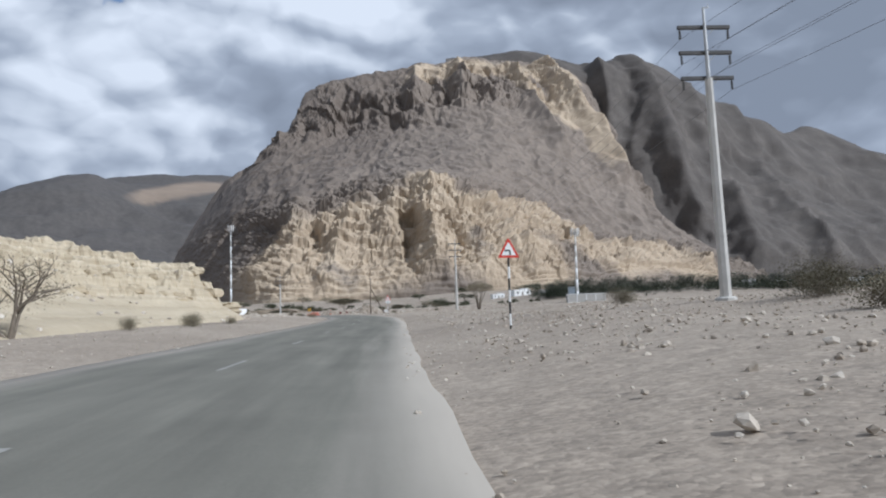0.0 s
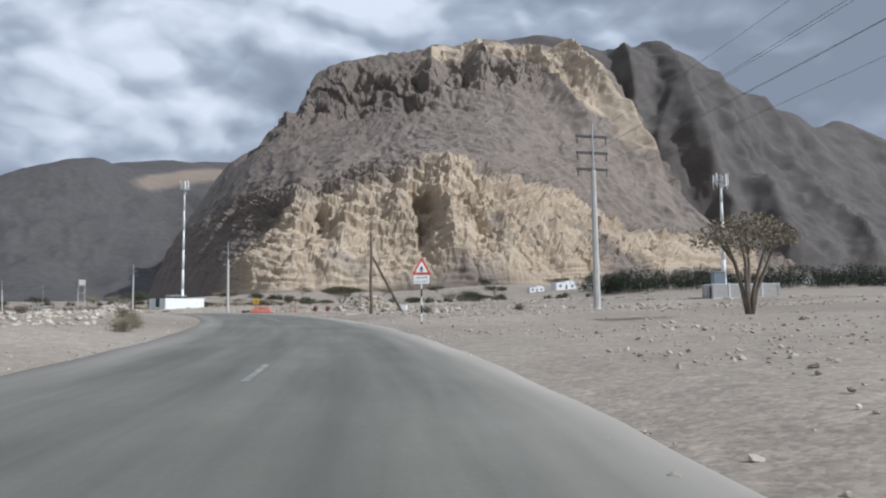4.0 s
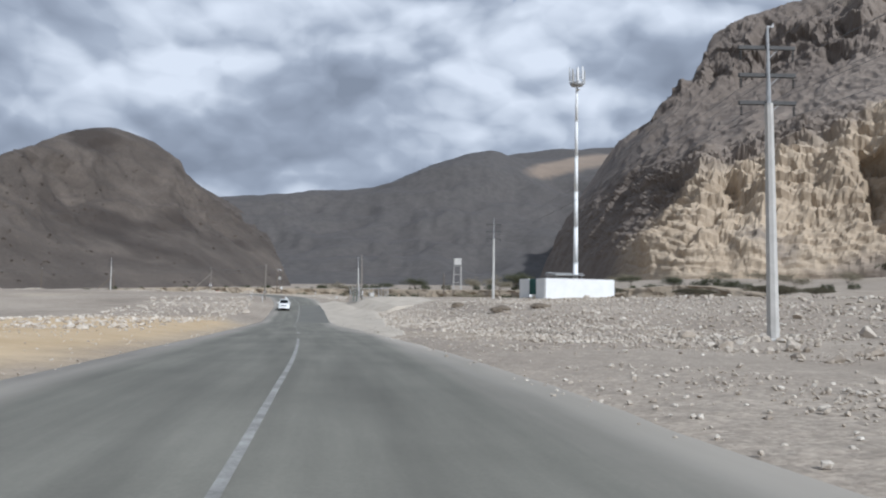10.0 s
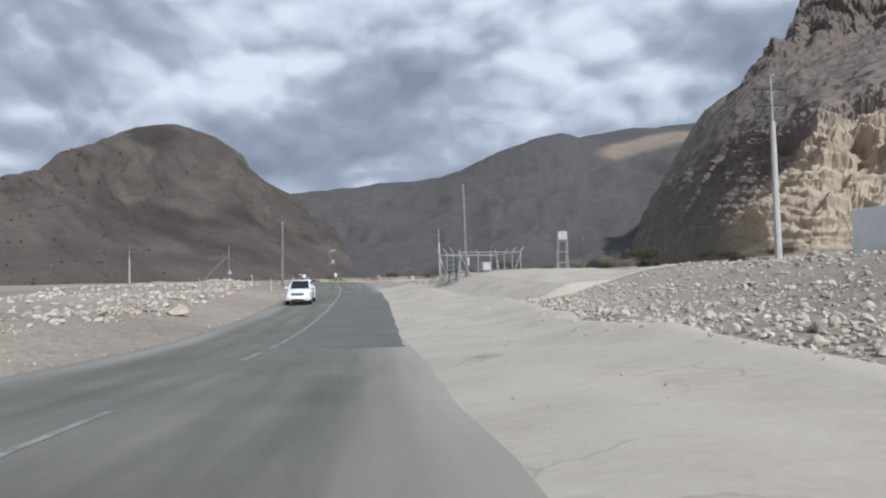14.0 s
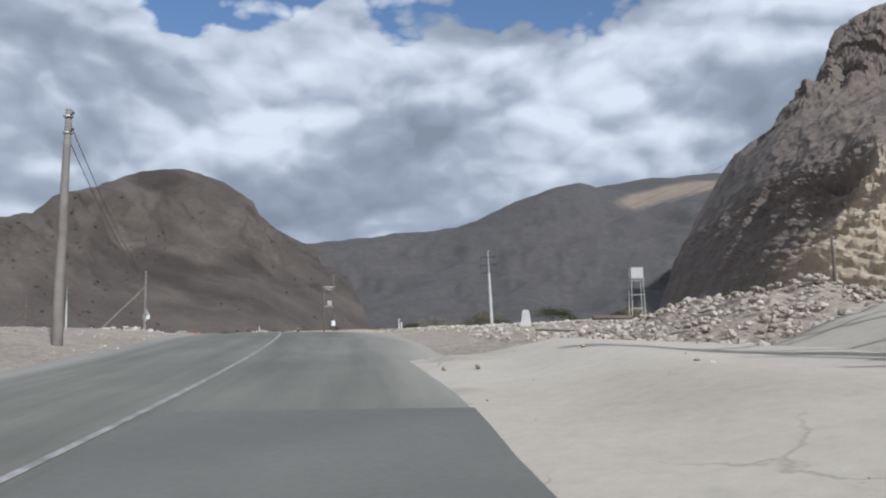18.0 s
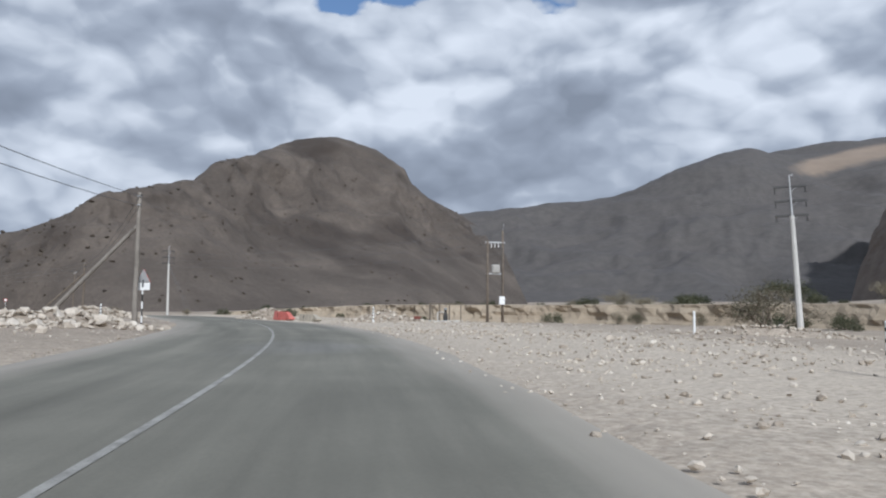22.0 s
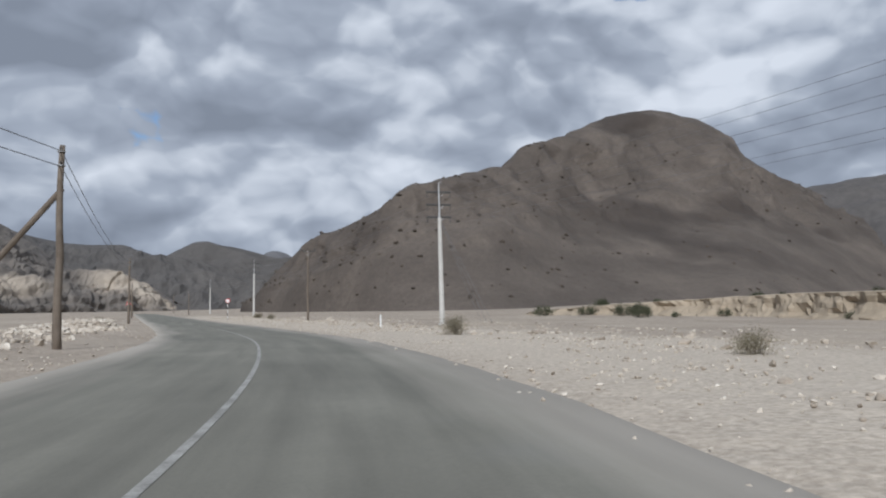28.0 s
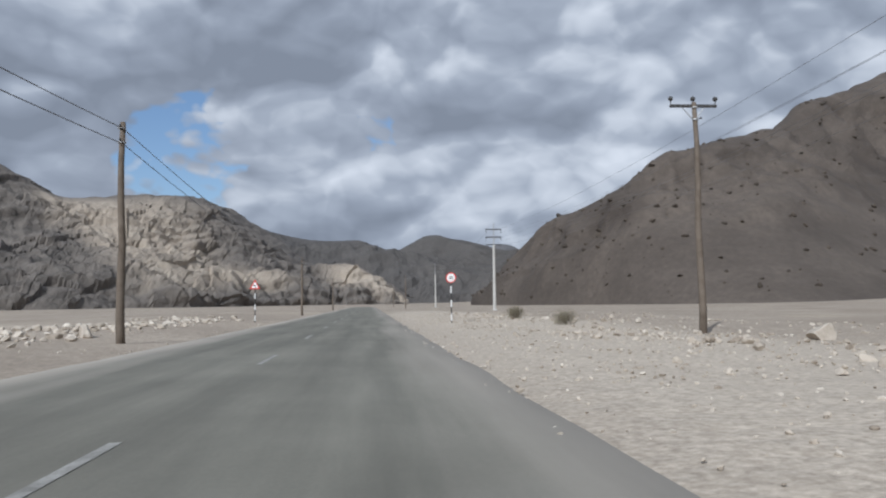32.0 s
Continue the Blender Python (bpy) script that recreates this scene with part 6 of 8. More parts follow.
def transformer_frame():
    ob = thing("transformer_pole", Matrix.Identity(4), "pair of timber poles carrying a small transformer and cabinet", "transformer")
    for x, h in ((-0.85, 7.2), (0.85, 8.1)):
        part("post", Geo().tube((x, 0, -0.7), (x, 0, h), 0.16, 0.11, 10), "wood", ob, "weathered timber post", True)
    part("crossbeam", Geo().box((0, 0.14, 7.05), (2.2, 0.12, 0.14), 0.015), "steel", ob)
    for x in (-0.4, 0.0, 0.4):
        part("fuse", Geo().tube((x, 0.14, 6.95), (x, 0.14, 6.6), 0.035, n=7), "white", ob)
    part("crossbeam", Geo().box((0, 0.16, 4.32), (2.0, 0.14, 0.12), 0.015), "steel", ob)
    t = part("transformer_tank", Geo().box((0.1, 0.2, 4.76), (0.8, 0.6, 0.7), 0.05), "concrete", ob, "pale grey transformer tank")
    g = Geo()
    for i in range(6):
        g.box((-0.2 + i * 0.12, -0.13, 4.76), (0.03, 0.12, 0.56), 0.008)
    part("cooling_fin", g, "concrete", t)
    for x in (-0.1, 0.1, 0.3):
        part("bushing", insulator(Geo(), (x, 0.2, 5.11), 0.06, 0.25), "dark_steel", t)
    c = part("meter_cabinet", Geo().box((0.72, -0.2, 2.0), (0.62, 0.3, 0.7), 0.02), "white", ob, "white meter cabinet")
    part("door_handle", Geo().box((0.9, -0.37, 2.0), (0.04, 0.04, 0.14), 0.01), "dark_steel", c)
    part("conduit", Geo().tube((0.72, -0.15, 2.3), (0.78, -0.12, 6.6), 0.03, n=6), "dark_steel", ob)
    part("lightning_rod", Geo().tube((0.85, 0.05, 8.0), (0.98, 0.05, 8.7), 0.02, n=6), "steel", ob)
    return ob


tf = put(transformer_frame(), -177.4, 401.2, 52)
tf.scale = (0.95, 1.0, 1.2)


# ---- mobile masts and their walls ----
def mast(h, label):
    ob = thing("mobile_mast", Matrix.Identity(4), label, "mobile mast", "mobile masts")
    part("base_plate", Geo().lathe([(0.75, -0.3), (0.75, 0.12), (0.55, 0.2)], n=14), "concrete", ob)
    n = 6
    for k in range(n):
        z0, z1 = h * 0.92 * k / n, h * 0.92 * (k + 1) / n
        r0, r1 = 0.42 - 0.22 * k / n, 0.42 - 0.22 * (k + 1) / n
        seg = part("mast_section", Geo().lathe([(r0, z0), (r1, z1)], n=14), "white", ob, "white tubular mast section", True)
        part("flange", Geo().lathe([(r1 + 0.06, z1 - 0.06), (r1 + 0.06, z1 + 0.06)], n=14), "white", seg)
    pf = part("platform", Geo().lathe([(1.05, h * 0.925), (1.1, h * 0.93), (1.1, h * 0.937), (0.3, h * 0.94)], n=16), "steel", ob, "grey round platform")
    for i in range(8):
        a = i * math.pi / 4
        part("stanchion", Geo().tube((1.05 * math.cos(a), 1.05 * math.sin(a), h * 0.935), (1.05 * math.cos(a), 1.05 * math.sin(a), h * 0.935 + 1.1), 0.025, n=6), "steel", pf)
    part("spine", Geo().tube((0, 0, h * 0.92), (0, 0, h), 0.12, 0.08, 8), "steel", ob)
    for i in range(9):
        a = i * 2 * math.pi / 9 + 0.2
        r = 1.25
        c, s = math.cos(a), math.sin(a)
        z = h - 1.5 + 0.25 * (i % 3)
        turn = Matrix.Rotation(a, 3, "Z")
        ant = part("panel_antenna", Geo().box((c * r, s * r, z), (0.12, 0.26, 2.2), 0.03, turn), "white" if i % 3 else "concrete", ob, "slim pale panel antenna")
        part("mount", Geo().tube((0, 0, z), (c * (r - 0.1), s * (r - 0.1), z), 0.03, n=6).tube((c * (r - 0.1), s * (r - 0.1), z - 1.0), (c * (r - 0.1), s * (r - 0.1), z + 1.2), 0.03, n=6), "steel", ant)
    part("dish", Geo().lathe([(0.05, 0), (0.3, 0.12), (0.32, 0.2)], (0.35, -0.4, h * 0.9), 14), "white", ob)
    return ob


put(mast(37.6, "tall white tubular mobile mast with a crown of antennas"), -55.7, 313.6, 0, -0.2)
put(mast(21.5, "white tubular mobile mast beside a panelled wall"), 60.4, 214.0, 0, -0.2)


def mast_compound():
    """White walled yard round the mast, with a green gate on its short side and a grey roofed tray above."""
    ob = thing("mast_compound", Matrix.Identity(4), "white walled mast compound with a dark green gate", "walled compound")
    L, D, H, t = 12.0, 9.0, 2.5, 0.2
    part("front_wall", Geo().box((L / 2, 0, H / 2 - 0.3), (L, t, H + 0.6), 0.015), "white", ob, "plain white rendered wall")
    part("back_wall", Geo().box((L / 2, D, H / 2 - 0.3), (L, t, H + 0.6), 0.015), "white", ob)
    part("end_wall", Geo().box((L, D / 2, H / 2 - 0.3), (t, D - t, H + 0.6), 0.015), "white", ob)
    for y0, y1 in ((t / 2, 3.0), (5.4, D - t / 2)):
        part("gate_wall", Geo().box((0, (y0 + y1) / 2, H / 2 - 0.3), (t, y1 - y0, H + 0.6), 0.015), "white", ob)
    gate = part("gate", Geo().box((0.02, 4.2, H / 2), (0.08, 2.36, H - 0.1), 0.01), "green", ob, "dark green sheet metal gate")
    for y in (3.5, 4.2, 4.9):
        part("rib", Geo().box((-0.05, y, H / 2), (0.05, 0.06, H - 0.2), 0.01), "green", gate)
    part("latch", Geo().box((-0.07, 4.35, H * 0.45), (0.05, 0.2, 0.05), 0.01), "dark_steel", gate)
    part("coping", Geo().box((L / 2, 0, H + 0.03), (L + 0.1, t + 0.08, 0.06), 0.01), "white", ob)
    sh = part("shelter", Geo().box((6.0, 5.0, H + 0.75), (5.2, 3.6, 0.18), 0.03), "steel", ob, "flat grey shelter roof")
    for x in (3.7, 8.3):
        for y in (3.6, 6.4):
            part("shelter_post", Geo().tube((x, y, -0.3), (x, y, H + 0.7), 0.06, n=7), "steel", sh)
    part("tray", Geo().box((6.0, 5.0, H + 1.02), (6.4, 0.5, 0.12), 0.02), "steel", ob)
    return ob


c = mast_compound()
c.matrix_world = pose(-58.1, 304.8, land_z(-55, 309) + 0.35, 0, 0, 43.6)


def panel_wall():
    """Four framed bays along the front, three along each side; a tall blue-grey cabin and a dark door by the front corner."""
    ob = thing("panel_wall", Matrix.Identity(4), "compound wall of grey panels in white frames round a mast", "walled compound")
    bay, H = 2.6, 2.5
    for sx, sy, turn, n in ((0, 0, 0, 4), (4 * bay, 0, 90, 3), (0, 3 * bay, 0, 4), (0, 0, 90, 3)):
        R = Matrix.Rotation(radians(turn), 3, "Z")
        o = Vector((sx, sy, 0))
        for k in range(n + 1):
            part("post", Geo().box(o + R @ Vector((k * bay, 0, H / 2 - 0.3)), (0.24, 0.24, H + 0.7), 0.02, R), "white", ob)
        for k in range(n):
            c_ = o + R @ Vector((k * bay + bay / 2, 0, H / 2 - 0.15))
            pn = part("panel", Geo().box(c_, (bay - 0.24, 0.09, H + 0.1), 0.01, R), "concrete", ob, "pale grey wall panel")
            for z in (0.1, H - 0.1):
                part("rail", Geo().box(o + R @ Vector((k * bay + bay / 2, 0, z)), (bay - 0.24, 0.15, 0.16), 0.01, R), "white", pn)
    part("door", Geo().box((-0.14, 1.6, 1.05), (0.06, 1.2, 2.1), 0.01), "dark_steel", ob, "dark metal door")
    cabin = part("equipment_cabin", Geo().box((1.2, 1.4, 2.0), (1.9, 2.0, 4.9), 0.04), "cabin_blue", ob, "tall blue-grey equipment cabin")
    part("cabin_roof", Geo().box((1.2, 1.4, 4.5), (2.1, 2.2, 0.12), 0.02), "steel", cabin)
    return ob


put(panel_wall(), 56.3, 209.5, -12)


# ---- water tank on its tower ----
def water_tank():
    ob = thing("water_tank", Matrix.Identity(4), "pale square water tank on a tall steel lattice stand", "water tank")
    H, w = 11.6, 1.7
    for x in (-w, w):
        for y in (-w, w):
            part("leg", Geo().tube((x * 1.12, y * 1.12, -0.6), (x, y, H), 0.12, 0.1, 8), "concrete", ob)
    for z in (3.6, 7.4, 11.2):
        for a, b in (((-w, -w), (w, -w)), ((w, -w), (w, w)), ((w, w), (-w, w)), ((-w, w), (-w, -w))):
            part("girt", Geo().tube((*a, z), (*b, z), 0.06, n=6), "concrete", ob)
    part("deck", Geo().box((0, 0, H + 0.1), (2 * w + 0.8, 2 * w + 0.8, 0.16), 0.03), "steel", ob)
    t = part("tank", Geo().box((0, 0, H + 1.75), (3.5, 3.5, 3.0), 0.08), "concrete", ob, "pale panelled tank")
    for x in (-0.9, 0, 0.9):
        part("seam", Geo().box((x, -1.77, H + 1.75), (0.06, 0.05, 2.9), 0.01), "steel", t)
    part("lid", Geo().box((0, 0, H + 3.3), (3.7, 3.7, 0.12), 0.03), "steel", t)
    g = Geo()
    for k in range(2):
        g.tube((w + 0.1, -0.2 + 0.4 * k, 0), (w + 0.1, -0.2 + 0.4 * k, H + 1), 0.02, n=6)
    for k in range(30):
        g.tube((w + 0.1, -0.2, 0.4 * k + 0.2), (w + 0.1, 0.2, 0.4 * k + 0.2), 0.015, n=5)
    part("ladder", g, "steel", ob)
    return ob


put(water_tank(), -152.0, 493.0, 30).scale = (0.88, 0.88, 0.92)


# ---- fenced compound on the berm ----
def fenced_compound():
    """Wire-fenced yard; its corner towards the road is the origin, the front fence runs along x, the gate's side along y."""
    ob = thing("fenced_compound", Matrix.Identity(4), "small pump compound fenced with steel posts and barbed-wire arms", "fence")
    W, D, top = 5.4, 5.6, 2.1
    corners = [(0, 0), (W, 0), (W, D), (0, D)]

    def post(x, y, dx, dy):
        p = part("post", Geo().tube((x, y, -1.2), (x, y, top), 0.045, n=7), "steel", ob, "grey steel fence post")
        part("barb_arm", Geo().snake([(x, y, top - 0.02), (x + 0.18 * dx, y + 0.18 * dy, top + 0.2), (x + 0.35 * dx, y + 0.35 * dy, top + 0.38)], [0.04, 0.04, 0.035], 6), "steel", p)

    sides = ((0, -1), (1, 0), (0, 1), (-1, 0))
    for i, (a, b) in enumerate(zip(corners, corners[1:] + corners[:1])):
        for k in ((0, 1, 2) if i else (0, 1)):
            f = (0, 0.36, 0.68)[k] if i == 3 else (0, 0.5)[k] if i == 0 else k / 3
            post(a[0] + (b[0] - a[0]) * f, a[1] + (b[1] - a[1]) * f, *sides[i])
        if i != 3:
            part("top_rail", Geo().tube((*a, top - 0.1), (*b, top - 0.1), 0.035, n=7), "steel", ob)
        else:
            part("top_rail", Geo().tube((*a, top - 0.1), (0, D * 0.64, top - 0.1), 0.035, n=7), "steel", ob)
    for (x, y), (u, v) in (((0, 0), (1.5, 0)), ((W, 0), (W - 1.1, 0)), ((0, D), (0.9, D)), ((0, 0), (0.0, 1.2)), ((0, D), (0, D - 1.3)), ((W, D), (W, D - 1.2))):
        part("stay", Geo().tube((x, y, top - 0.3), (u, v, -0.8), 0.04, n=6), "steel", ob)
    y0, y1 = D * 0.2, D * 0.56
    gate = part("gate_stile", Geo().box((0, y0, 0.2), (0.09, 0.09, 2.9), 0.01), "green", ob, "dark green gate stile")
    part("gate_stile", Geo().box((0, y1, 0.2), (0.09, 0.09, 2.9), 0.01), "green", ob, "dark green gate stile")
    for z in (-0.2, 0.2, 0.6, 1.0, 1.45):
        part("gate_bar", Geo().box((0, (y0 + y1) / 2, z), (0.05, y1 - y0, 0.08), 0.01), "concrete", gate)

    def netting(a, b):
        a, b = Vector((*a, 0)), Vector((*b, 0))
        m, n = Geo(), int((b - a).length / 0.22)
        for i in range(n):
            for s in (0, 1):
                p, q = a.lerp(b, i / n), a.lerp(b, min((i + 4) / n, 1))
                p.z, q.z = (-0.4, top - 0.1) if s else (top - 0.1, -0.4)
                m.tube(p, q, 0.003, n=3, caps=False)
        ob2 = part("wire_mesh", m, "weathered_steel", ob, "thin steel chain-link mesh")
        tagged(ob2, "thin steel chain-link mesh", "", kind="stuff")

    netting(corners[0], corners[1])
    netting(corners[1], corners[2])
    netting(corners[2], corners[3])
    for z in (top + 0.12, top + 0.26, top + 0.38):
        k = (z - top) * 0.92
        part("barbed_wire", Geo().tube((0, -k, z), (W, -k, z), 0.008, n=4), "dark_steel", ob)
    pump = part("pump_box", Geo().box((3.2, 2.6, 0.9), (0.7, 0.6, 0.7), 0.03), "concrete", ob, "small pale control box")
    part("box_leg", Geo().tube((3.2, 2.6, -0.8), (3.2, 2.6, 0.6), 0.06, n=7), "steel", pump)
    lamp = part("lamp_arm", Geo().tube((0.6, 0.05, 1.2), (0.6, -0.4, 1.5), 0.03, n=6), "white", ob)
    part("lamp_tube", Geo().tube((0.6, -0.4, 0.9), (0.6, -0.4, 1.55), 0.05, n=8), "white", lamp)
    return ob


fc = fenced_compound()
fc.matrix_world = pose(-92.84, 308.6, 2.05, 0, 0, 46.4)


# ---- signs, posts, barriers ----
def striped_pole(ob, h, r=0.04, bands=7, z0=-0.3, colours=("black", "white")):
    for k in range(bands):
        a, b = z0 + (h - z0) * k / bands, z0 + (h - z0) * (k + 1) / bands
        part("pole_band", Geo().tube((0, 0, a), (0, 0, b), r + 0.0005 * k, n=9), colours[k % 2], ob)


def triangle(g, s, y0, y1, z0):
    h = s * 0.866
    return g.prism([(-s / 2, z0), (s / 2, z0), (s * 0.03, z0 + h), (-s * 0.03, z0 + h)], y0, y1)


def warning_sign(h, s, label, symbol, plate=False):
    """Red-edged white triangle on a striped pole; it faces -y."""
    ob = thing("warning_sign", Matrix.Identity(4), label, "road sign", "road signs")
    striped_pole(ob, h + 0.1)
    b = part("border", triangle(Geo(), s, -0.075, -0.055, h), "red", ob, "red triangular border")
    part("face", triangle(Geo(), s * 0.68, -0.083, -0.0745, h + s * 0.105), "white", b, "white triangular face")
    part("backing", triangle(Geo(), s * 0.98, -0.055, -0.045, h), "steel", b)
    if symbol == "bend":
        g = Geo().box((0.05, -0.087, h + s * 0.22), (0.06, 0.006, 0.16), 0.002).box((-0.01, -0.087, h + s * 0.22 + 0.09), (0.16, 0.006, 0.06), 0.002)
        g.prism([(-0.10, h + s * 0.22 + 0.03), (-0.10, h + s * 0.22 + 0.15), (-0.18, h + s * 0.22 + 0.09)], -0.09, -0.0835)
        part("arrow", g, "black", b, "black bent arrow")
    else:
        g = Geo().prism([(-0.06, h + 0.24), (0.06, h + 0.24), (0.06, h + 0.34), (0.0, h + 0.42), (-0.06, h + 0.34)], -0.09, -0.0835)
        g.prism([(-0.06, h + 0.13), (0.06, h + 0.13), (0.06, h + 0.20), (0, h + 0.17), (-0.06, h + 0.20)], -0.09, -0.0835)
        g.box((0, -0.087, h + 0.22), (0.3, 0.006, 0.012), 0.002)
        part("symbol", g, "black", b, "black symbol of a dip in the road")
    if plate:
        p = part("plate", Geo().box((0, -0.06, h - 0.25), (0.78, 0.02, 0.42), 0.004), "white", ob, "white text plate")
        g = Geo()
        for x, w in ((-0.2, 0.2), (0.02, 0.16), (0.2, 0.14)):
            g.box((x, -0.073, h - 0.17), (w, 0.006, 0.03), 0.002).box((x + w * 0.3, -0.073, h - 0.14), (0.03, 0.006, 0.07), 0.002)
        part("script_bar", g, "black", p)
        cu = bpy.data.curves.new("lettering", "FONT")
        cu.body = "VALLEY AHEAD"
        cu.size = 0.095
        cu.extrude = 0.002
        cu.align_x = "CENTER"
        cu.materials.append(M["black"])
        t = new("lettering", cu)
        t.parent = p
        t.matrix_basis = pose(0, -0.0745, h - 0.39, 90, 0, 0)
        t["label"] = "black capital lettering"
    return ob


put(warning_sign(2.75, 0.85, "red-edged triangular bend warning on a striped pole", "bend"), 5.4, 28.6, 4)
put(warning_sign(2.45, 0.92, "red-edged triangular dip warning above a white plate", "dip", True), 3.2, 126.4, 2)
put(warning_sign(2.55, 0.8, "triangular warning with a white face on a striped pole", "bend"), -331.0, 388.0, 84)
put(warning_sign(2.4, 0.82, "triangular warning sign seen from behind beside a propped pole", "bend", True), -170.05, 359.47, 215)


def round_sign():
    ob = thing("round_sign", Matrix.Identity(4), "round white speed sign with a red rim on a striped pole", "road sign", "road signs")
    striped_pole(ob, 2.75)

    def disc(r, y0, y1):
        g = Geo()
        return g.tube((0, y0, 2.85), (0, y1, 2.85), r, n=28)

    rim = part("rim", disc(0.33, -0.045, -0.065), "red", ob, "red round rim")
    f = part("face", disc(0.26, -0.0655, -0.073), "white", rim, "white round face")
    part("marking", Geo().box((0, -0.076, 2.9), (0.2, 0.006, 0.05), 0.002).box((0, -0.076, 2.8), (0.26, 0.006, 0.06), 0.002), "black", f)
    return ob


put(round_sign(), -319.4, 401.4, 84)


def marker_post(h=0.98, banded=True):
    ob = thing("marker_post", Matrix.Identity(4), "short white marker post with narrow black bands" if banded else "short plain white marker post on the gravel", "marker post", "marker posts")
    part("pole", Geo().tube((0, 0, -0.2), (0, 0, h), 0.055, 0.052, 10), "white", ob)
    for z in (0.2, 0.42, 0.64, 0.84) if banded else ():
        part("band", Geo().tube((0, 0, z), (0, 0, z + 0.07), 0.059, 0.058, 10), "black", ob, "narrow black band")
    part("cap", Geo().lathe([(0.055, h), (0.06, h + 0.02), (0.03, h + 0.06)], n=9), "white", ob)
    return ob


mp = put(marker_post(), -167.3, 374.6)
plain_post = put(marker_post(0.95, False), -260.0, 404.2)
copy_thing(plain_post, at_land(-143.0, 371.0))
for x, y in ((-132.3, 354.5), (-116.6, 309.4), (-113.0, 308.2), (-180.5, 361.8)):
    copy_thing(mp, at_land(x, y, rng.uniform(0, 360)))


def water_barrier(name, length, h, mat, label, nose=True):
    """Moulded road barrier: flat sides with upright ribs, one end cut down to a nose with a coupling ledge."""
    ob = thing(name, Matrix.Identity(4), label, "barrier", "road barriers")
    a, b, c = -length / 2, length * 0.22, length / 2
    side = [(a, 0.0), (b, 0.0), (c - 0.12, 0.10 * h), (c, 0.22 * h), (c - 0.04, 0.40 * h), (b, h), (a, h)]
    if not nose:
        side = [(a, 0.0), (c, 0.0), (c, 0.24 * h), (c - 0.16, h), (a + length * 0.26, h), (a + 0.08, 0.24 * h)]
    k = len(side)
    v = []
    for y, q in ((-0.27, 0.985), (-0.235, 1.0), (0.235, 1.0), (0.27, 0.985)):
        v += [(x * q, y * (1 - 0.35 * z / h), h / 2 + (z - h / 2) * q) for x, z in side]
    f = [[r * k + i, r * k + (i + 1) % k, (r + 1) * k + (i + 1) % k, (r + 1) * k + i] for r in range(3) for i in range(k)]
    if nose:
        part("shell", Geo().add(v, f + [list(range(k))[::-1], [3 * k + i for i in range(k)]]), mat, ob)
    else:
        # both broad sides lean in and carry three tapering pockets each
        nu_, nv_ = 73, 17
        g_u, g_w = np.meshgrid(np.linspace(0, 1, nu_), np.linspace(0, 1, nv_))
        x0, x1 = a + 0.08 + (length * 0.20) * g_w, c - 0.10 - (length * 0.14) * g_w
        gx_, gz_ = x0 + (x1 - x0) * g_u, 0.13 + (h - 0.13) * g_w
        thick = 0.27 * (1 - 0.35 * g_w) * np.minimum(1, 0.75 + 12 * np.minimum(g_u, 1 - g_u)) * (1 - 0.12 * (g_w > 0.99))
        for px_ in (-0.28, 0.22, 0.72):
            half_ = np.clip((gz_ / h - 0.30) / 0.45, 0, 1) * 0.15
            pocket = smoothstep(0.0, 0.035, half_ - np.abs(gx_ - px_)) * (1 - smoothstep(0.74, 0.80, gz_ / h))
            thick = thick - 0.12 * pocket * (0.35 + 0.65 * np.clip((gx_ - px_ + 0.15) / 0.3, 0, 1))
        fr = np.stack([gx_, -thick, gz_], -1).reshape(-1, 3)
        bk_ = fr * (1, -1, 1)
        cell = [[r_ * nu_ + i_, r_ * nu_ + i_ + 1, (r_ + 1) * nu_ + i_ + 1, (r_ + 1) * nu_ + i_] for r_ in range(nv_ - 1) for i_ in range(nu_ - 1)]
        rim = [i_ for i_ in range(nu_)] + [r_ * nu_ + nu_ - 1 for r_ in range(1, nv_)] + [(nv_ - 1) * nu_ + i_ for i_ in range(nu_ - 2, -1, -1)] + [r_ * nu_ for r_ in range(nv_ - 2, 0, -1)]
        o_ = nu_ * nv_
        walls = [[p_, q_, q_ + o_, p_ + o_] for p_, q_ in zip(rim, rim[1:] + rim[:1])]
        part("shell", Geo().add([tuple(q) for q in np.concatenate([fr, bk_])], cell + [[i_ + o_ for i_ in q][::-1] for q in cell] + walls), mat, ob)
        part("skid", Geo().box((0, 0, 0.07), (length + 0.06, 0.66, 0.14), 0.03), "red_plastic", ob, "dull red base skid")
    for s in (-1, 1):
        for x in (a + length * 0.30, a + length * 0.52, b - 0.05) if nose else ():
            part("rib", Geo().add([(x - 0.035, s * 0.25, 0.05), (x + 0.035, s * 0.25, 0.05), (x + 0.035, s * 0.15, h * 0.97), (x - 0.035, s * 0.15, h * 0.97),
                                   (x - 0.025, s * 0.305, 0.05), (x + 0.025, s * 0.305, 0.05), (x + 0.025, s * 0.205, h * 0.97), (x - 0.025, s * 0.205, h * 0.97)],
                                  [[0, 1, 2, 3], [4, 5, 6, 7], [0, 1, 5, 4], [1, 2, 6, 5], [2, 3, 7, 6], [3, 0, 4, 7]]), mat, ob)
        if not nose:
            continue
        part("ledge", Geo().prism([(b + 0.15, 0.30 * h), (c - 0.03, 0.24 * h), (c - 0.05, 0.38 * h), (b + 0.2, 0.46 * h)], s * 0.18, s * 0.31), mat, ob)
        part("groove", Geo().box((a + length * 0.27, s * 0.232, h * 0.5), (0.03, 0.05, h * 0.7), 0.005), "black", ob)
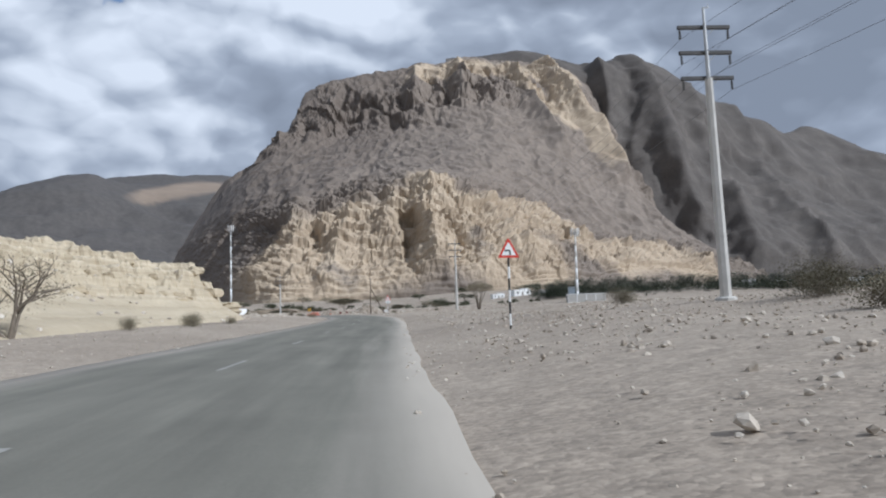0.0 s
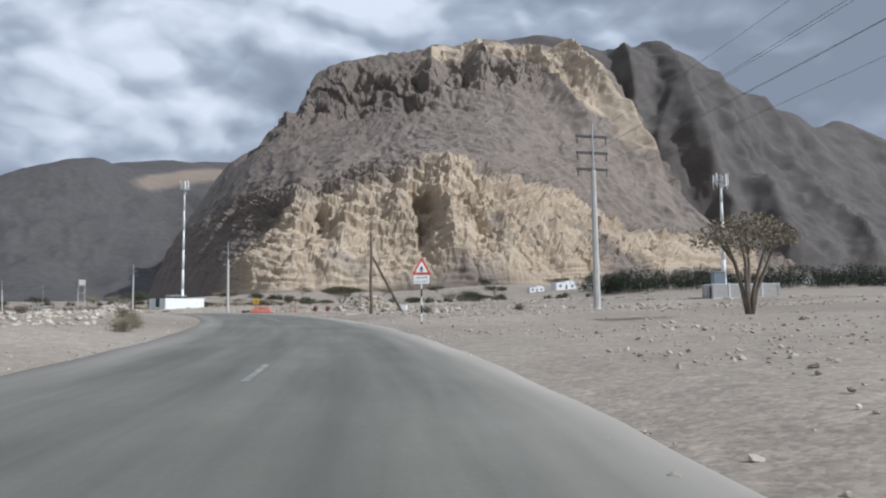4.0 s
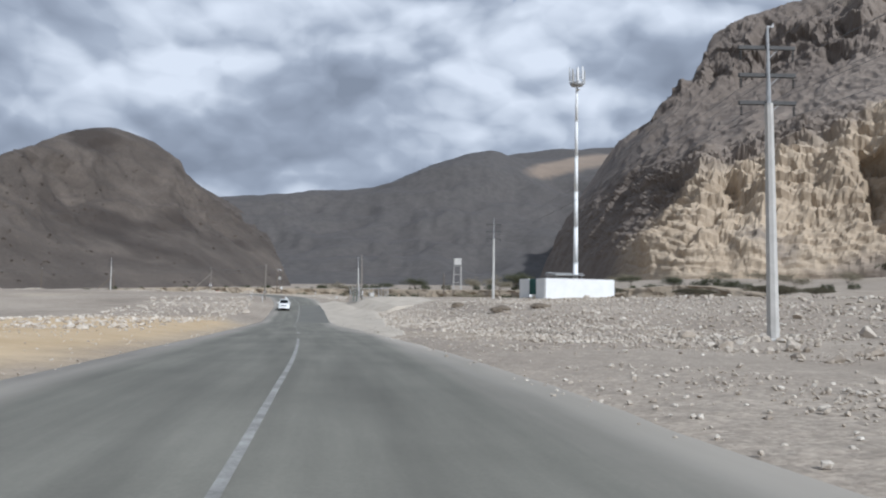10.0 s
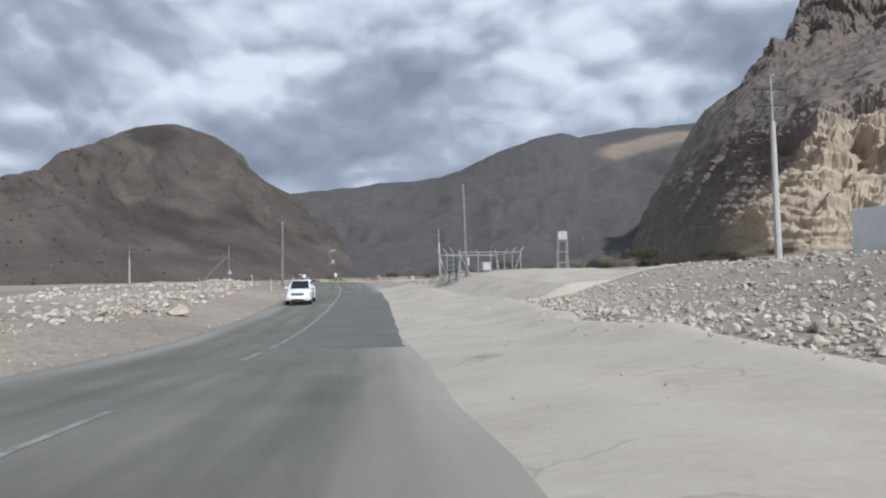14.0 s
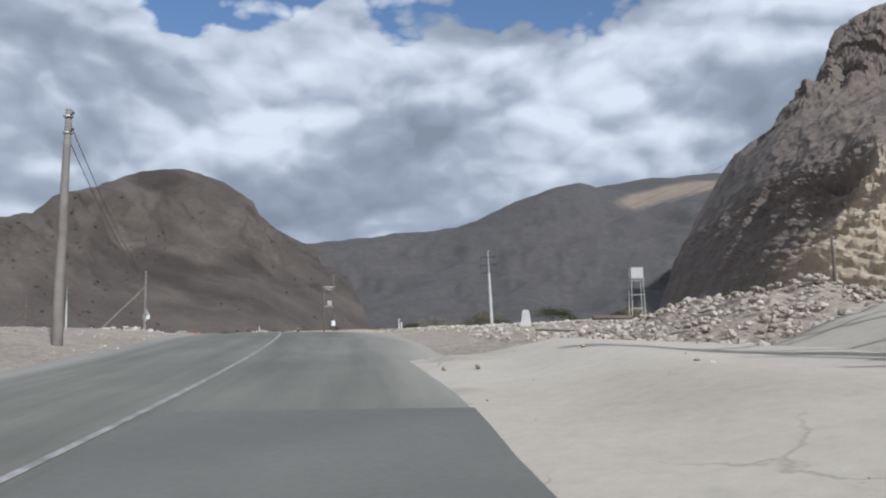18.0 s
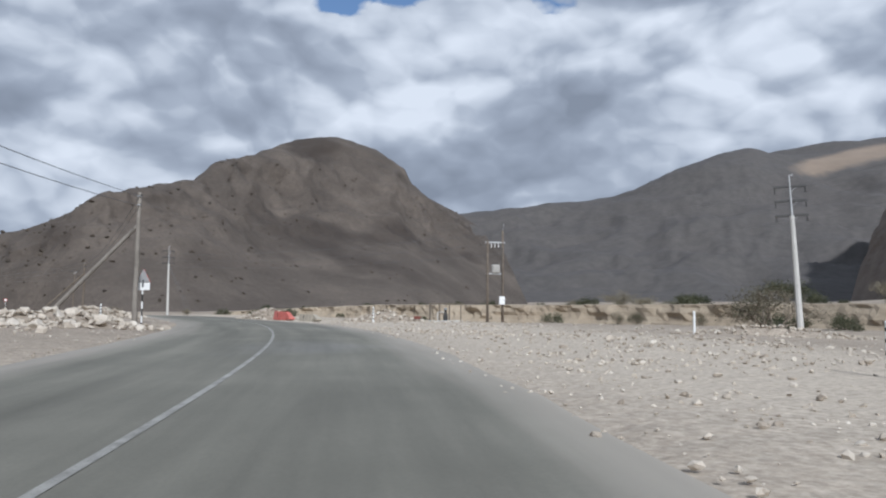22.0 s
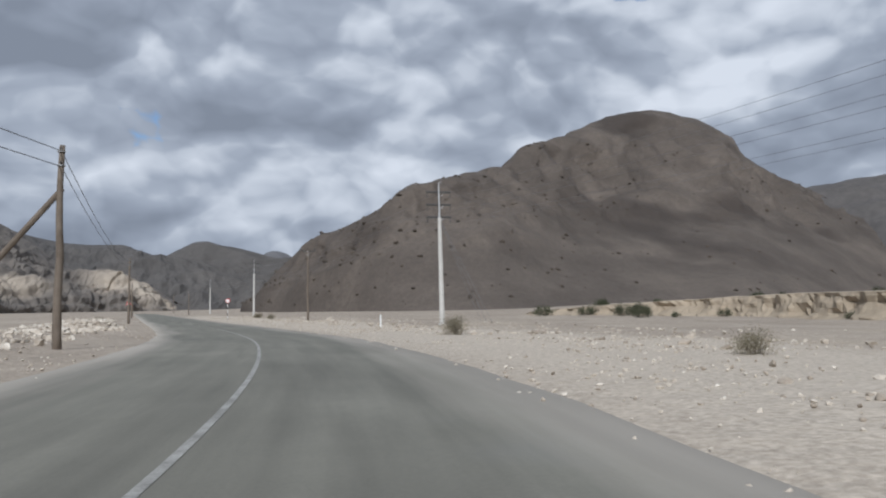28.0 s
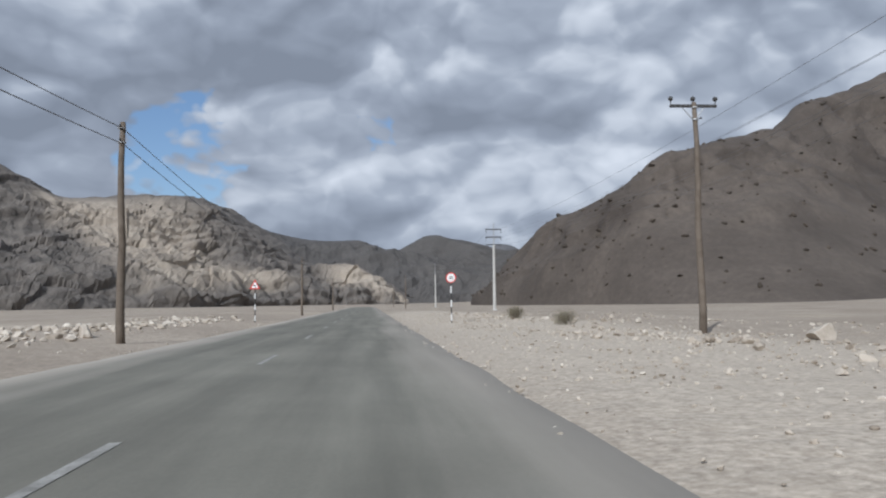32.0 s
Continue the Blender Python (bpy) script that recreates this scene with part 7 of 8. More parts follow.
    part("end_lug", Geo().lathe([(0.07, 0.1), (0.07, h * (0.75 if nose else 0.34))], (a - 0.03, 0, 0), 8), mat, ob)
    part("filler_cap", Geo().lathe([(0.06, h - 0.01), (0.06, h + 0.03)], (a * 0.4 if nose else 0.6, 0, 0), 10), mat, ob)
    return ob


wb = water_barrier("plastic_barrier", 2.6, 0.70, "orange", "faded orange plastic barrier with a dull red skid", False)
wb.matrix_world = at_land(-12.7, 179.6, -4, 0.06, (2, 0))
rb = water_barrier("plastic_barrier", 4.2, 0.80, "red_plastic", "faded red plastic barrier tilted against rubble")
rb.matrix_world = at_land(-186.46, 381.23, -16, 0.0, (-2, 1))
gb = water_barrier("plastic_barrier", 3.0, 0.62, "grey_plastic", "dusty grey plastic barrier slumped on the gravel")
gb.matrix_world = at_land(-181.8, 380.6, -6, 0.0, (-3, 0))


def cone():
    ob = thing("traffic_cone", Matrix.Identity(4), "tall orange traffic cone with a pale sleeve", "traffic cone", "traffic cones")
    part("base", Geo().box((0, 0, 0.04), (0.42, 0.42, 0.08), 0.03), "orange", ob)
    part("body", Geo().lathe([(0.17, 0.08), (0.12, 0.55)], n=14), "orange", ob, "orange lower cone", True)
    part("sleeve", Geo().lathe([(0.12, 0.55), (0.07, 1.1)], n=14), "grey_plastic", ob, "dirty white sleeve", True)
    part("tip", Geo().lathe([(0.07, 1.1), (0.05, 1.3), (0.03, 1.32)], n=14), "orange", ob, "", True)
    return ob


put(cone(), -9.22, 184.4)
c2 = cone()
put(c2, -15.2, 191.5, 0, 0, (0, -7)).scale = (0.85, 0.85, 0.80)


def drum():
    ob = thing("drum", Matrix.Identity(4), "rusty dark red steel drum standing among rubble", "drum", "steel drums")
    part("drum_body", Geo().lathe([(0.26, 0), (0.27, 0.02), (0.27, 0.26), (0.285, 0.28), (0.27, 0.30), (0.27, 0.54), (0.285, 0.56), (0.27, 0.58), (0.27, 0.84), (0.28, 0.86)], n=18), "rust", ob, "", True)
    part("drum_lid", Geo().lathe([(0.25, 0.83), (0.25, 0.85)], n=18), "dark_steel", ob)
    return ob


dr1 = put(drum(), -6.92, 186.4, 0, -0.05)
copy_thing(dr1, at_land(-5.4, 186.8, 40, -0.05, (3, -4)))


def works_sign():
    """Board on one timber post, held upright by a crossed foot and weighted with stones."""
    ob = thing("works_sign", Matrix.Identity(4), "yellow roadworks board with dark text on a timber post", "road sign", "road signs")
    b = part("board", Geo().box((0, 0, 1.42), (0.70, 0.03, 0.78), 0.008), "yellow", ob, "yellow board")
    for z, w, h in ((1.74, 0.42, 0.05), (1.63, 0.56, 0.035), (1.53, 0.6, 0.05), (1.38, 0.56, 0.07), (1.26, 0.6, 0.05), (1.13, 0.52, 0.07)):
        part("text_bar", Geo().box((0, -0.019, z), (w, 0.006, h), 0.002), "black", b)
    for z in (1.04, 1.80):
        part("rim", Geo().box((0, 0.004, z), (0.72, 0.04, 0.03), 0.004), "grey_plastic", b)
    part("post", Geo().box((0, 0.06, 0.85), (0.09, 0.07, 1.75), 0.012), "wood", ob, "weathered timber post")
    part("foot", Geo().box((0, 0.06, 0.05), (0.85, 0.1, 0.09), 0.015).box((0, 0.06, 0.06), (0.1, 0.8, 0.09), 0.015), "wood", ob, "crossed timber foot")
    for x in (-0.17, 0.17):
        part("strut", Geo().tube((x, 0.06, 0.08), (x * 0.2, 0.06, 0.55), 0.03, n=6), "wood", ob)
    for x, y, r in ((-0.32, -0.05, 0.16), (0.3, 0.12, 0.17), (0.1, -0.2, 0.13)):
        v = chipped(ICO2_V) * (r * 1.2, r, r * 0.7) + (x, y, 0.08 + r * 0.4)
        part("weight_stone", Geo().add([tuple(q) for q in v], [list(q) for q in ICO2_F]), "stone", ob, "pale stone holding the foot down")
    return ob


put(works_sign(), -14.2, 184.85, 8, 0.02)


def marker_block():
    ob = Geo().add([(-0.27, -0.27, -0.25), (0.27, -0.27, -0.25), (0.27, 0.27, -0.25), (-0.27, 0.27, -0.25), (-0.25, -0.25, 0.0), (0.25, -0.25, 0.0), (0.25, 0.25, 0.0), (-0.25, 0.25, 0.0),
                    (-0.15, -0.15, 0.62), (0.15, -0.15, 0.62), (0.15, 0.15, 0.62), (-0.15, 0.15, 0.62), (-0.11, -0.11, 0.66), (0.11, -0.11, 0.66), (0.11, 0.11, 0.66), (-0.11, 0.11, 0.66)],
                   [[3, 2, 1, 0], [12, 13, 14, 15]] + [[a + j, a + (j + 1) % 4, a + 4 + (j + 1) % 4, a + 4 + j] for a in (0, 4, 8) for j in range(4)]).make("marker_block", "concrete")
    return tagged(ob, "tapered pale concrete marker block on the rubble", "marker block")


put(marker_block(), -108.1, 325.9, 20, 0.05).scale = (0.68, 0.68, 0.72)
lg = Geo()
lg.snake([(-1.0 + 0.25 * k, 0.03 * math.sin(k), 0.17) for k in range(9)], [0.17 - 0.004 * k for k in range(9)])
log = lg.make("log", "wood", True)
log.matrix_world = at_land(-105.6, 327.4, 35, 0.05) @ Matrix.Diagonal((0.7, 0.5, 0.5, 1))
tagged(log, "dark weathered log lying on rubble", "log")
pl = Geo().box((0, 0, 0.04), (2.4, 0.22, 0.06), 0.01).make("plank", "wood")
pl.matrix_world = at_land(-105.0, 322.5, 20, 0.03, (0, 3))
tagged(pl, "grey weathered plank lying on the gravel", "plank")


def drain_pipe():
    """Short length of wide pipe, hollow, with a thick wall."""
    ro, ri, h, n = 0.165, 0.135, 0.48, 20
    ring = [(math.cos(2 * math.pi * k / n), math.sin(2 * math.pi * k / n)) for k in range(n)]
    v = [(x, r * c, r * q_ + ro) for x, r in ((-h, ro), (h, ro), (h, ri), (-h, ri)) for c, q_ in ring]
    f = [[a * n + k, a * n + (k + 1) % n, (a + 1) % 4 * n + (k + 1) % n, (a + 1) % 4 * n + k] for a in range(4) for k in range(n)]
    return tagged(Geo().add(v, f).make("pipe", "bark"), "short rust-brown pipe lying open on the verge", "pipe")


put(drain_pipe(), -16.15, 189.15, -28, -0.02)


def open_pit():
    """Square inspection pit: a low concrete rim round a dark shaft, one corner broken."""
    ob = thing("pit", Matrix.Identity(4), "open square pit with a low pale concrete rim", "pit")
    w, t_, h = 1.35, 0.16, 0.07
    for x, y, a_, b_ in ((0, -w / 2, w + t_, t_), (0, w / 2, w + t_, t_), (-w / 2, 0, t_, w - t_), (w / 2, 0.1, t_, w - t_ - 0.2)):
        part("rim", Geo().box((x, y, h / 2 - 0.1), (a_, b_, h + 0.2), 0.02), "concrete", ob, "pale concrete rim")
    # flat black sheet in place of the shade down the open shaft
    part("shaft_cover", Geo().box((0, 0, 0.02), (w - t_, w - t_, 0.02), 0.004), "black", ob, "flat black sheet painted as the shaft's shade inside the rim")
    return ob


put(open_pit(), -1.4, 156.3, 24, 0.02)


def concrete_box():
    """Pale cast box with a lid that overhangs, half sunk in the gravel."""
    ob = thing("concrete_box", Matrix.Identity(4), "pale square concrete box standing on the plain", "concrete box")
    part("body", Geo().box((0, 0, 0.22), (1.0, 0.8, 0.8), 0.03), "white", ob)
    part("lid", Geo().box((0, 0, 0.66), (1.06, 0.86, 0.07), 0.02), "concrete", ob)
    return ob


put(concrete_box(), 4.1, 183.2, -12, -0.02)
pl2 = Geo().box((0, 0, 0.08), (0.9, 0.6, 0.3), 0.02).make("concrete_slab", "concrete")
pl2.matrix_world = at_land(9.0, 195.7, -8, -0.02)
tagged(pl2, "low pale concrete slab lying on the plain", "slab")


def well_head():
    ob = thing("well_head", Matrix.Identity(4), "small well pump on a slab inside a rusty pipe frame", "pump")
    part("slab", Geo().box((0, 0, 0.06), (3.0, 2.0, 0.2), 0.03), "concrete", ob, "pale concrete slab")
    for x in (-1.4, -0.55, 0.35, 1.4):
        for y in (-0.9, 0.9):
            part("post", Geo().tube((x, y, 0.1), (x, y, 1.7), 0.045, n=7), "bark", ob, "rusty pipe post")
    for y in (-0.9, 0.9):
        part("rail", Geo().tube((-1.4, y, 1.68), (1.4, y, 1.68), 0.04, n=7), "bark", ob)
    for x in (-1.4, 1.4):
        part("rail", Geo().tube((x, -0.9, 1.68), (x, 0.9, 1.68), 0.04, n=7), "bark", ob)
    p = part("pump_body", Geo().lathe([(0.22, 0.15), (0.2, 0.7), (0.12, 0.78), (0.1, 1.1)], (0.0, 0, 0), 12), "dark_steel", ob, "dark pump body")
    part("pump_head", Geo().lathe([(0.14, 1.1), (0.16, 1.25), (0.05, 1.32)], (0, 0, 0), 12), "steel", p)
    part("discharge_pipe", Geo().path([(0.1, 0, 0.9), (-0.7, 0, 0.9), (-0.7, 0, 0.2)], 0.05, 8), "concrete", ob)
    return ob


put(well_head(), -174.6, 390.3, 40, 0.05)


def trough():
    ob = thing("trough", Matrix.Identity(4), "small dark metal trough on a stand", "trough")
    part("basin", Geo().add([(-0.6, -0.3, 0.55), (0.6, -0.3, 0.55), (0.6, 0.3, 0.55), (-0.6, 0.3, 0.55), (-0.4, -0.2, 0.3), (0.4, -0.2, 0.3), (0.4, 0.2, 0.3), (-0.4, 0.2, 0.3),
                             (-0.52, -0.24, 0.5), (0.52, -0.24, 0.5), (0.52, 0.24, 0.5), (-0.52, 0.24, 0.5)],
                            [[7, 6, 5, 4], [0, 1, 5, 4][::-1], [1, 2, 6, 5][::-1], [2, 3, 7, 6][::-1], [3, 0, 4, 7][::-1], [0, 1, 9, 8], [1, 2, 10, 9], [2, 3, 11, 10], [3, 0, 8, 11], [8, 9, 10, 11]]), "rust", ob)
    for x in (-0.3, 0.3):
        part("leg", Geo().tube((x, -0.2, 0.32), (x * 1.3, -0.28, 0), 0.03, n=6).tube((x, 0.2, 0.32), (x * 1.3, 0.28, 0), 0.03, n=6), "dark_steel", ob)
    return ob


put(trough(), -167.26, 378.92, 40).scale = (0.5, 0.5, 0.9)


# ---- pickup on the road ----
def pickup():
    """White double-cab pickup; nose along +x."""
    ob = thing("pickup", Matrix.Identity(4), "dusty white double-cab pickup with a loaded roof rack", "pickup truck")

    def shell(stations, rows, mat, name, parent, label="", smooth=True):
        """Skin over cross-sections: stations of (x, [(half width, z), ...]) from the sill up, mirrored."""
        v = []
        for x, prof in stations:
            v += [(x, -y, z) for y, z in prof] + [(x, y, z) for y, z in prof[::-1]]
        k = len(stations[0][1]) * 2
        f = [[i * k + q, i * k + (q + 1) % k, (i + 1) * k + (q + 1) % k, (i + 1) * k + q] for i in range(len(stations) - 1) for q in range(k)]
        f += [list(range(k))[::-1], [(len(stations) - 1) * k + q for q in range(k)]]
        return part(name, Geo().add(v, f), mat, parent, label, smooth)

    def section(w, z0, z1, tuck=0.06):
        return [(w - 0.10, z0), (w - 0.02, z0 + 0.10), (w, (z0 + z1) / 2), (w - 0.01, z1 - 0.12), (w - tuck, z1)]

    st = [(-2.56, section(0.80, 0.50, 1.02)), (-2.50, section(0.85, 0.44, 1.06)), (-1.9, section(0.88, 0.40, 1.08)), (-0.9, section(0.88, 0.36, 1.08)), (0.9, section(0.88, 0.36, 1.08)),
          (1.05, section(0.88, 0.36, 1.08)), (1.7, section(0.88, 0.38, 1.04, 0.14)), (2.2, section(0.86, 0.42, 0.98, 0.20)), (2.46, section(0.80, 0.46, 0.90, 0.22)), (2.56, section(0.72, 0.50, 0.80, 0.20))]
    body = shell(st, 5, "white", "body", ob, "white painted body")

    def ring(w, z):
        return [(w, 1.02), (w - 0.03, 1.20), (w - 0.10, 1.45), (w - 0.16, z - 0.08), (w - 0.26, z)]

    cab = shell([(1.12, ring(0.84, 1.10)), (0.92, ring(0.85, 1.26)), (0.55, ring(0.86, 1.60)), (0.30, ring(0.86, 1.74)), (-0.20, ring(0.86, 1.78)), (-0.70, ring(0.86, 1.74)), (-0.92, ring(0.85, 1.60)), (-1.06, ring(0.84, 1.12))], 5, "white", "cab", ob, "white cab")
    part("windscreen", Geo().add([(1.075, -0.70, 1.14), (1.075, 0.70, 1.14), (0.46, 0.58, 1.69), (0.46, -0.58, 1.69), (1.0, -0.70, 1.10), (1.0, 0.70, 1.10), (0.40, 0.58, 1.63), (0.40, -0.58, 1.63)],
                                 [[0, 1, 2, 3], [7, 6, 5, 4], [0, 3, 7, 4], [1, 5, 6, 2], [2, 6, 7, 3], [0, 4, 5, 1]]), "glass", cab, "dark windscreen")
    for x in (-0.3, 0.25):
        part("wiper", Geo().tube((1.09, x, 1.15), (0.92, x + 0.42, 1.31), 0.012, n=5), "black", cab)
    for s in (-1, 1):
        for xs in ((0.86, 0.06, 0.06, 0.46), (-0.02, -0.86, -0.72, -0.02)):
            quad = [(xs[0], 1.14), (xs[1], 1.14), (xs[2], 1.62), (xs[3], 1.62)]
            vo = [(x, s * (0.862 - (z - 1.02) * 0.235), z) for x, z in quad] + [(x, s * (0.82 - (z - 1.02) * 0.235), z) for x, z in quad]
            part("side_window", Geo().add(vo, [[0, 1, 2, 3], [7, 6, 5, 4], [0, 4, 5, 1], [1, 5, 6, 2], [2, 6, 7, 3], [3, 7, 4, 0]]), "glass", cab, "dark side window")
        part("mirror", Geo().box((0.86, s * 0.99, 1.20), (0.14, 0.22, 0.18), 0.05), "white", cab, "white wing mirror")
        part("mirror_arm", Geo().tube((0.86, s * 0.82, 1.16), (0.86, s * 0.92, 1.18), 0.03, n=6), "black", cab)
        for x in (0.16, -0.72):
            part("door_handle", Geo().box((x, s * 0.885, 0.93), (0.16, 0.03, 0.035), 0.01), "steel", body)
        for x in (0.02, -0.94):
            part("door_seam", Geo().box((x, s * 0.876, 0.74), (0.012, 0.02, 0.58), 0.003), "black", body)
        for dz, x0, x1 in ((0.0, -2.4, 2.3), (-0.09, -0.4, 2.1)):
            pts = [(x0 + (x1 - x0) * k / 12, s * 0.872, 0.80 + dz + 0.05 * math.sin(k * 0.8 + dz * 20)) for k in range(13)]
            part("side_stripe", Geo().snake(pts, [0.014 + 0.012 * math.sin(k * 0.26) for k in range(13)], 6), "dark_steel", body, "wavy dark side stripe")
        part("headlight", Geo().add([(2.40, s * 0.80, 0.72), (2.56, s * 0.50, 0.70), (2.50, s * 0.50, 0.88), (2.24, s * 0.83, 0.90), (2.30, s * 0.70, 0.72), (2.40, s * 0.45, 0.70), (2.35, s * 0.45, 0.90), (2.15, s * 0.72, 0.90)],
                                    [[0, 1, 2, 3], [7, 6, 5, 4], [0, 4, 5, 1], [1, 5, 6, 2], [2, 6, 7, 3], [3, 7, 4, 0]]), "steel", body, "clear headlight")
        part("fog_light", Geo().lathe([(0.06, 0), (0.06, 0.04)], (0, 0, 0), 10), "steel", body).matrix_basis = pose(2.64, s * 0.62, 0.52, 0, 90, 0)
        for x in (1.55, -1.55):
            n = 20
            arch = [(x + 0.45 * math.cos(math.pi * k / n), 0.40 + 0.45 * math.sin(math.pi * k / n)) for k in range(n + 1)]
            part("wheel_arch", Geo().prism(arch, s * 0.70, s * 0.893), "black", body, "dark wheel arch")
            part("arch_lip", Geo().snake([(px, s * 0.89, pz) for px, pz in arch], [0.03] * len(arch), 6), "white", body)
            wh = part("wheel", Geo().tube((x, s * 0.72, 0.37), (x, s * 0.905, 0.37), 0.20, n=18), "steel", ob, "pale alloy wheel")
            for q in range(6):
                a = q * math.pi / 3
                part("spoke", Geo().box((x + 0.12 * math.cos(a), s * 0.915, 0.37 + 0.12 * math.sin(a)), (0.20, 0.03, 0.05), 0.01, Matrix.Rotation(-a, 3, "Y")), "steel", wh)
            prof = [(0.215, -0.12), (0.33, -0.125), (0.365, -0.09), (0.37, 0.0), (0.365, 0.09), (0.33, 0.125), (0.215, 0.12)]
            n = 22
            v = [(x + r * math.cos(2 * math.pi * i / n), s * 0.80 + w, 0.37 + r * math.sin(2 * math.pi * i / n)) for r, w in prof for i in range(n)]
            f = [[k * n + i, k * n + (i + 1) % n, (k + 1) * n + (i + 1) % n, (k + 1) * n + i] for k in range(6) for i in range(n)]
            part("tyre", Geo().add(v, f), "rubber", wh, "black tyre", True)
    part("grille", Geo().box((2.52, 0, 0.80), (0.10, 0.92, 0.20), 0.03), "black", body, "dark grille")
    for z in (0.76, 0.84):
        part("grille_bar", Geo().box((2.575, 0, z), (0.03, 0.90, 0.035), 0.01), "steel", body, "chrome grille bar")
    shell([(2.40, [(0.88, 0.34), (0.89, 0.46), (0.88, 0.62)]), (2.60, [(0.80, 0.36), (0.82, 0.47), (0.80, 0.64)]), (2.68, [(0.60, 0.40), (0.62, 0.48), (0.60, 0.62)])], 3, "white", "bumper", body, "white front bumper")
    part("valance", Geo().box((2.60, 0, 0.35), (0.12, 1.1, 0.06), 0.02), "black", body, "dark lower valance")
    part("air_intake", Geo().box((2.67, 0, 0.44), (0.04, 0.9, 0.09), 0.02), "black", body)
    part("number_plate", Geo().box((2.695, 0, 0.54), (0.02, 0.42, 0.11), 0.005), "white", body)
    part("bed", Geo().box((-1.80, 0, 1.06), (1.36, 1.50, 0.05), 0.02), "black", ob, "dark load bed")
    for s in (-1, 1):
        part("bed_rail", Geo().box((-1.80, s * 0.80, 1.10), (1.46, 0.07, 0.06), 0.02), "black", ob)
    part("tailgate_rail", Geo().box((-2.52, 0, 1.10), (0.06, 1.56, 0.06), 0.02), "black", ob)
    part("sports_bar", Geo().snake([(-1.15, -0.76, 1.08), (-1.24, -0.68, 1.50), (-1.26, -0.5, 1.62), (-1.26, 0.5, 1.62), (-1.24, 0.68, 1.50), (-1.15, 0.76, 1.08)], [0.035] * 6, 8), "steel", ob, "steel sports bar", True)
    for x, y, r, h in ((-1.6, 0.3, 0.34, 0.62), (-1.75, -0.35, 0.30, 0.50), (-2.2, 0.1, 0.26, 0.36)):
        part("load", Geo().lathe([(r * 0.8, 1.07), (r, 1.07 + h * 0.3), (r * 0.85, 1.07 + h * 0.75), (r * 0.3, 1.07 + h)], (x, y, 0), 11), "black", ob, "dark sack in the load bed", True)
    rack = part("roof_rack", Geo().snake([(0.35, -0.60, 1.86), (0.35, 0.60, 1.86), (-0.85, 0.60, 1.86), (-0.85, -0.60, 1.86), (0.33, -0.60, 1.86)], [0.022] * 5, 6), "steel", ob, "steel roof rack")
    for x in (0.0, -0.4):
        part("rack_bar", Geo().tube((x, -0.60, 1.86), (x, 0.60, 1.86), 0.02, n=6), "steel", rack)
    for x, y in ((0.2, -0.58), (0.2, 0.58), (-0.7, -0.58), (-0.7, 0.58)):
        part("rack_foot", Geo().tube((x, y, 1.68), (x, y, 1.86), 0.022, n=6), "steel", rack)
    part("load", Geo().snake([(-1.5, -0.3, 1.96), (-0.7, -0.32, 1.94), (0.1, -0.28, 1.95), (0.5, -0.3, 1.97)], [0.07, 0.10, 0.09, 0.06], 9), "rust", ob, "long red-brown bundle on the roof", True)
    part("load", Geo().snake([(-0.9, 0.2, 1.97), (-0.2, 0.25, 2.0), (0.5, 0.2, 1.97)], [0.09, 0.13, 0.08], 9), "white", ob, "pale bundle on the roof", True)
    part("load", Geo().box((-0.3, 0.02, 2.10), (0.5, 0.36, 0.10), 0.04), "grey_plastic", ob, "flat pale box on the roof")
    return ob


pk = pickup()
_s, _m = 325.9, -2.45
_p = road_at(_s, _m)
_q = road_at(_s - 3, _m)
pk.matrix_world = pose(_p[0], _p[1], _p[2] + 0.035, 0, math.degrees(math.atan2(_p[2] - _q[2], 3.0)), road_turn(_s) + 180)


# ---- plants ----
def branches(g, p, d, length, r, depth, tips, spread=0.6, flat=0.0):
    """Recursive tapered limbs; collects the tips."""
    e = p + d * length
    g.tube(p, e, r, r * 0.68, 6 if depth > 1 else 5, caps=False)
    if depth == 0:
        tips.append(e)
        return
    for k in range(rng.randint(2, 4)):
        nd = d + Vector((rng.normal(), rng.normal(), rng.normal() * 0.5)) * spread
        nd.z = nd.z * (1 - flat) + 0.25
        branches(g, e, nd.normalized(), length * rng.uniform(0.62, 0.85), r * 0.62, depth - 1, tips, spread, flat)
    tips.append(e)


def leaves(centres, count, radius, size, squash=0.5):
    c = np.array([tuple(x) for x in centres])[rng.randint(0, len(centres), count)]
    o = rng.normal(size=(count, 3)) * (radius, radius, radius * squash)
    p = c + o
    a, b = rng.normal(size=(count, 3)), rng.normal(size=(count, 3))
    a /= np.linalg.norm(a, axis=1, keepdims=True)
    b -= (a * b).sum(1, keepdims=True) * a
    b /= np.linalg.norm(b, axis=1, keepdims=True)
    s = rng.uniform(0.5, 1.2, (count, 1)) * size
    v = np.stack([p - a * s, p + b * s * 0.5, p + a * s, p - b * s * 0.5], 1).reshape(-1, 3)
    f = np.arange(count * 4).reshape(-1, 4)
    return v, f


def tree(name, label, h, crown, dense, mat, leaf, flat=0.6, depth=4, category="tree", group="", stems=2):
    ob = thing(name, Matrix.Identity(4), label, category, group)
    g, tips = Geo(), []
    for k in range(stems):
        d = Vector((rng.normal() * 0.45, rng.normal() * 0.45, 1)).normalized()
        branches(g, Vector((0.06 * k, 0, -0.2)), d, h * 0.34, h * 0.028, depth, tips, 0.6, flat)
    part("trunk", g, "bark", ob, "bare branching trunk")
    if dense:
        v, f = leaves(tips, dense, crown, leaf)
        cr = mesh_object("crown", v, f, mat)
        cr.parent = ob
    return ob


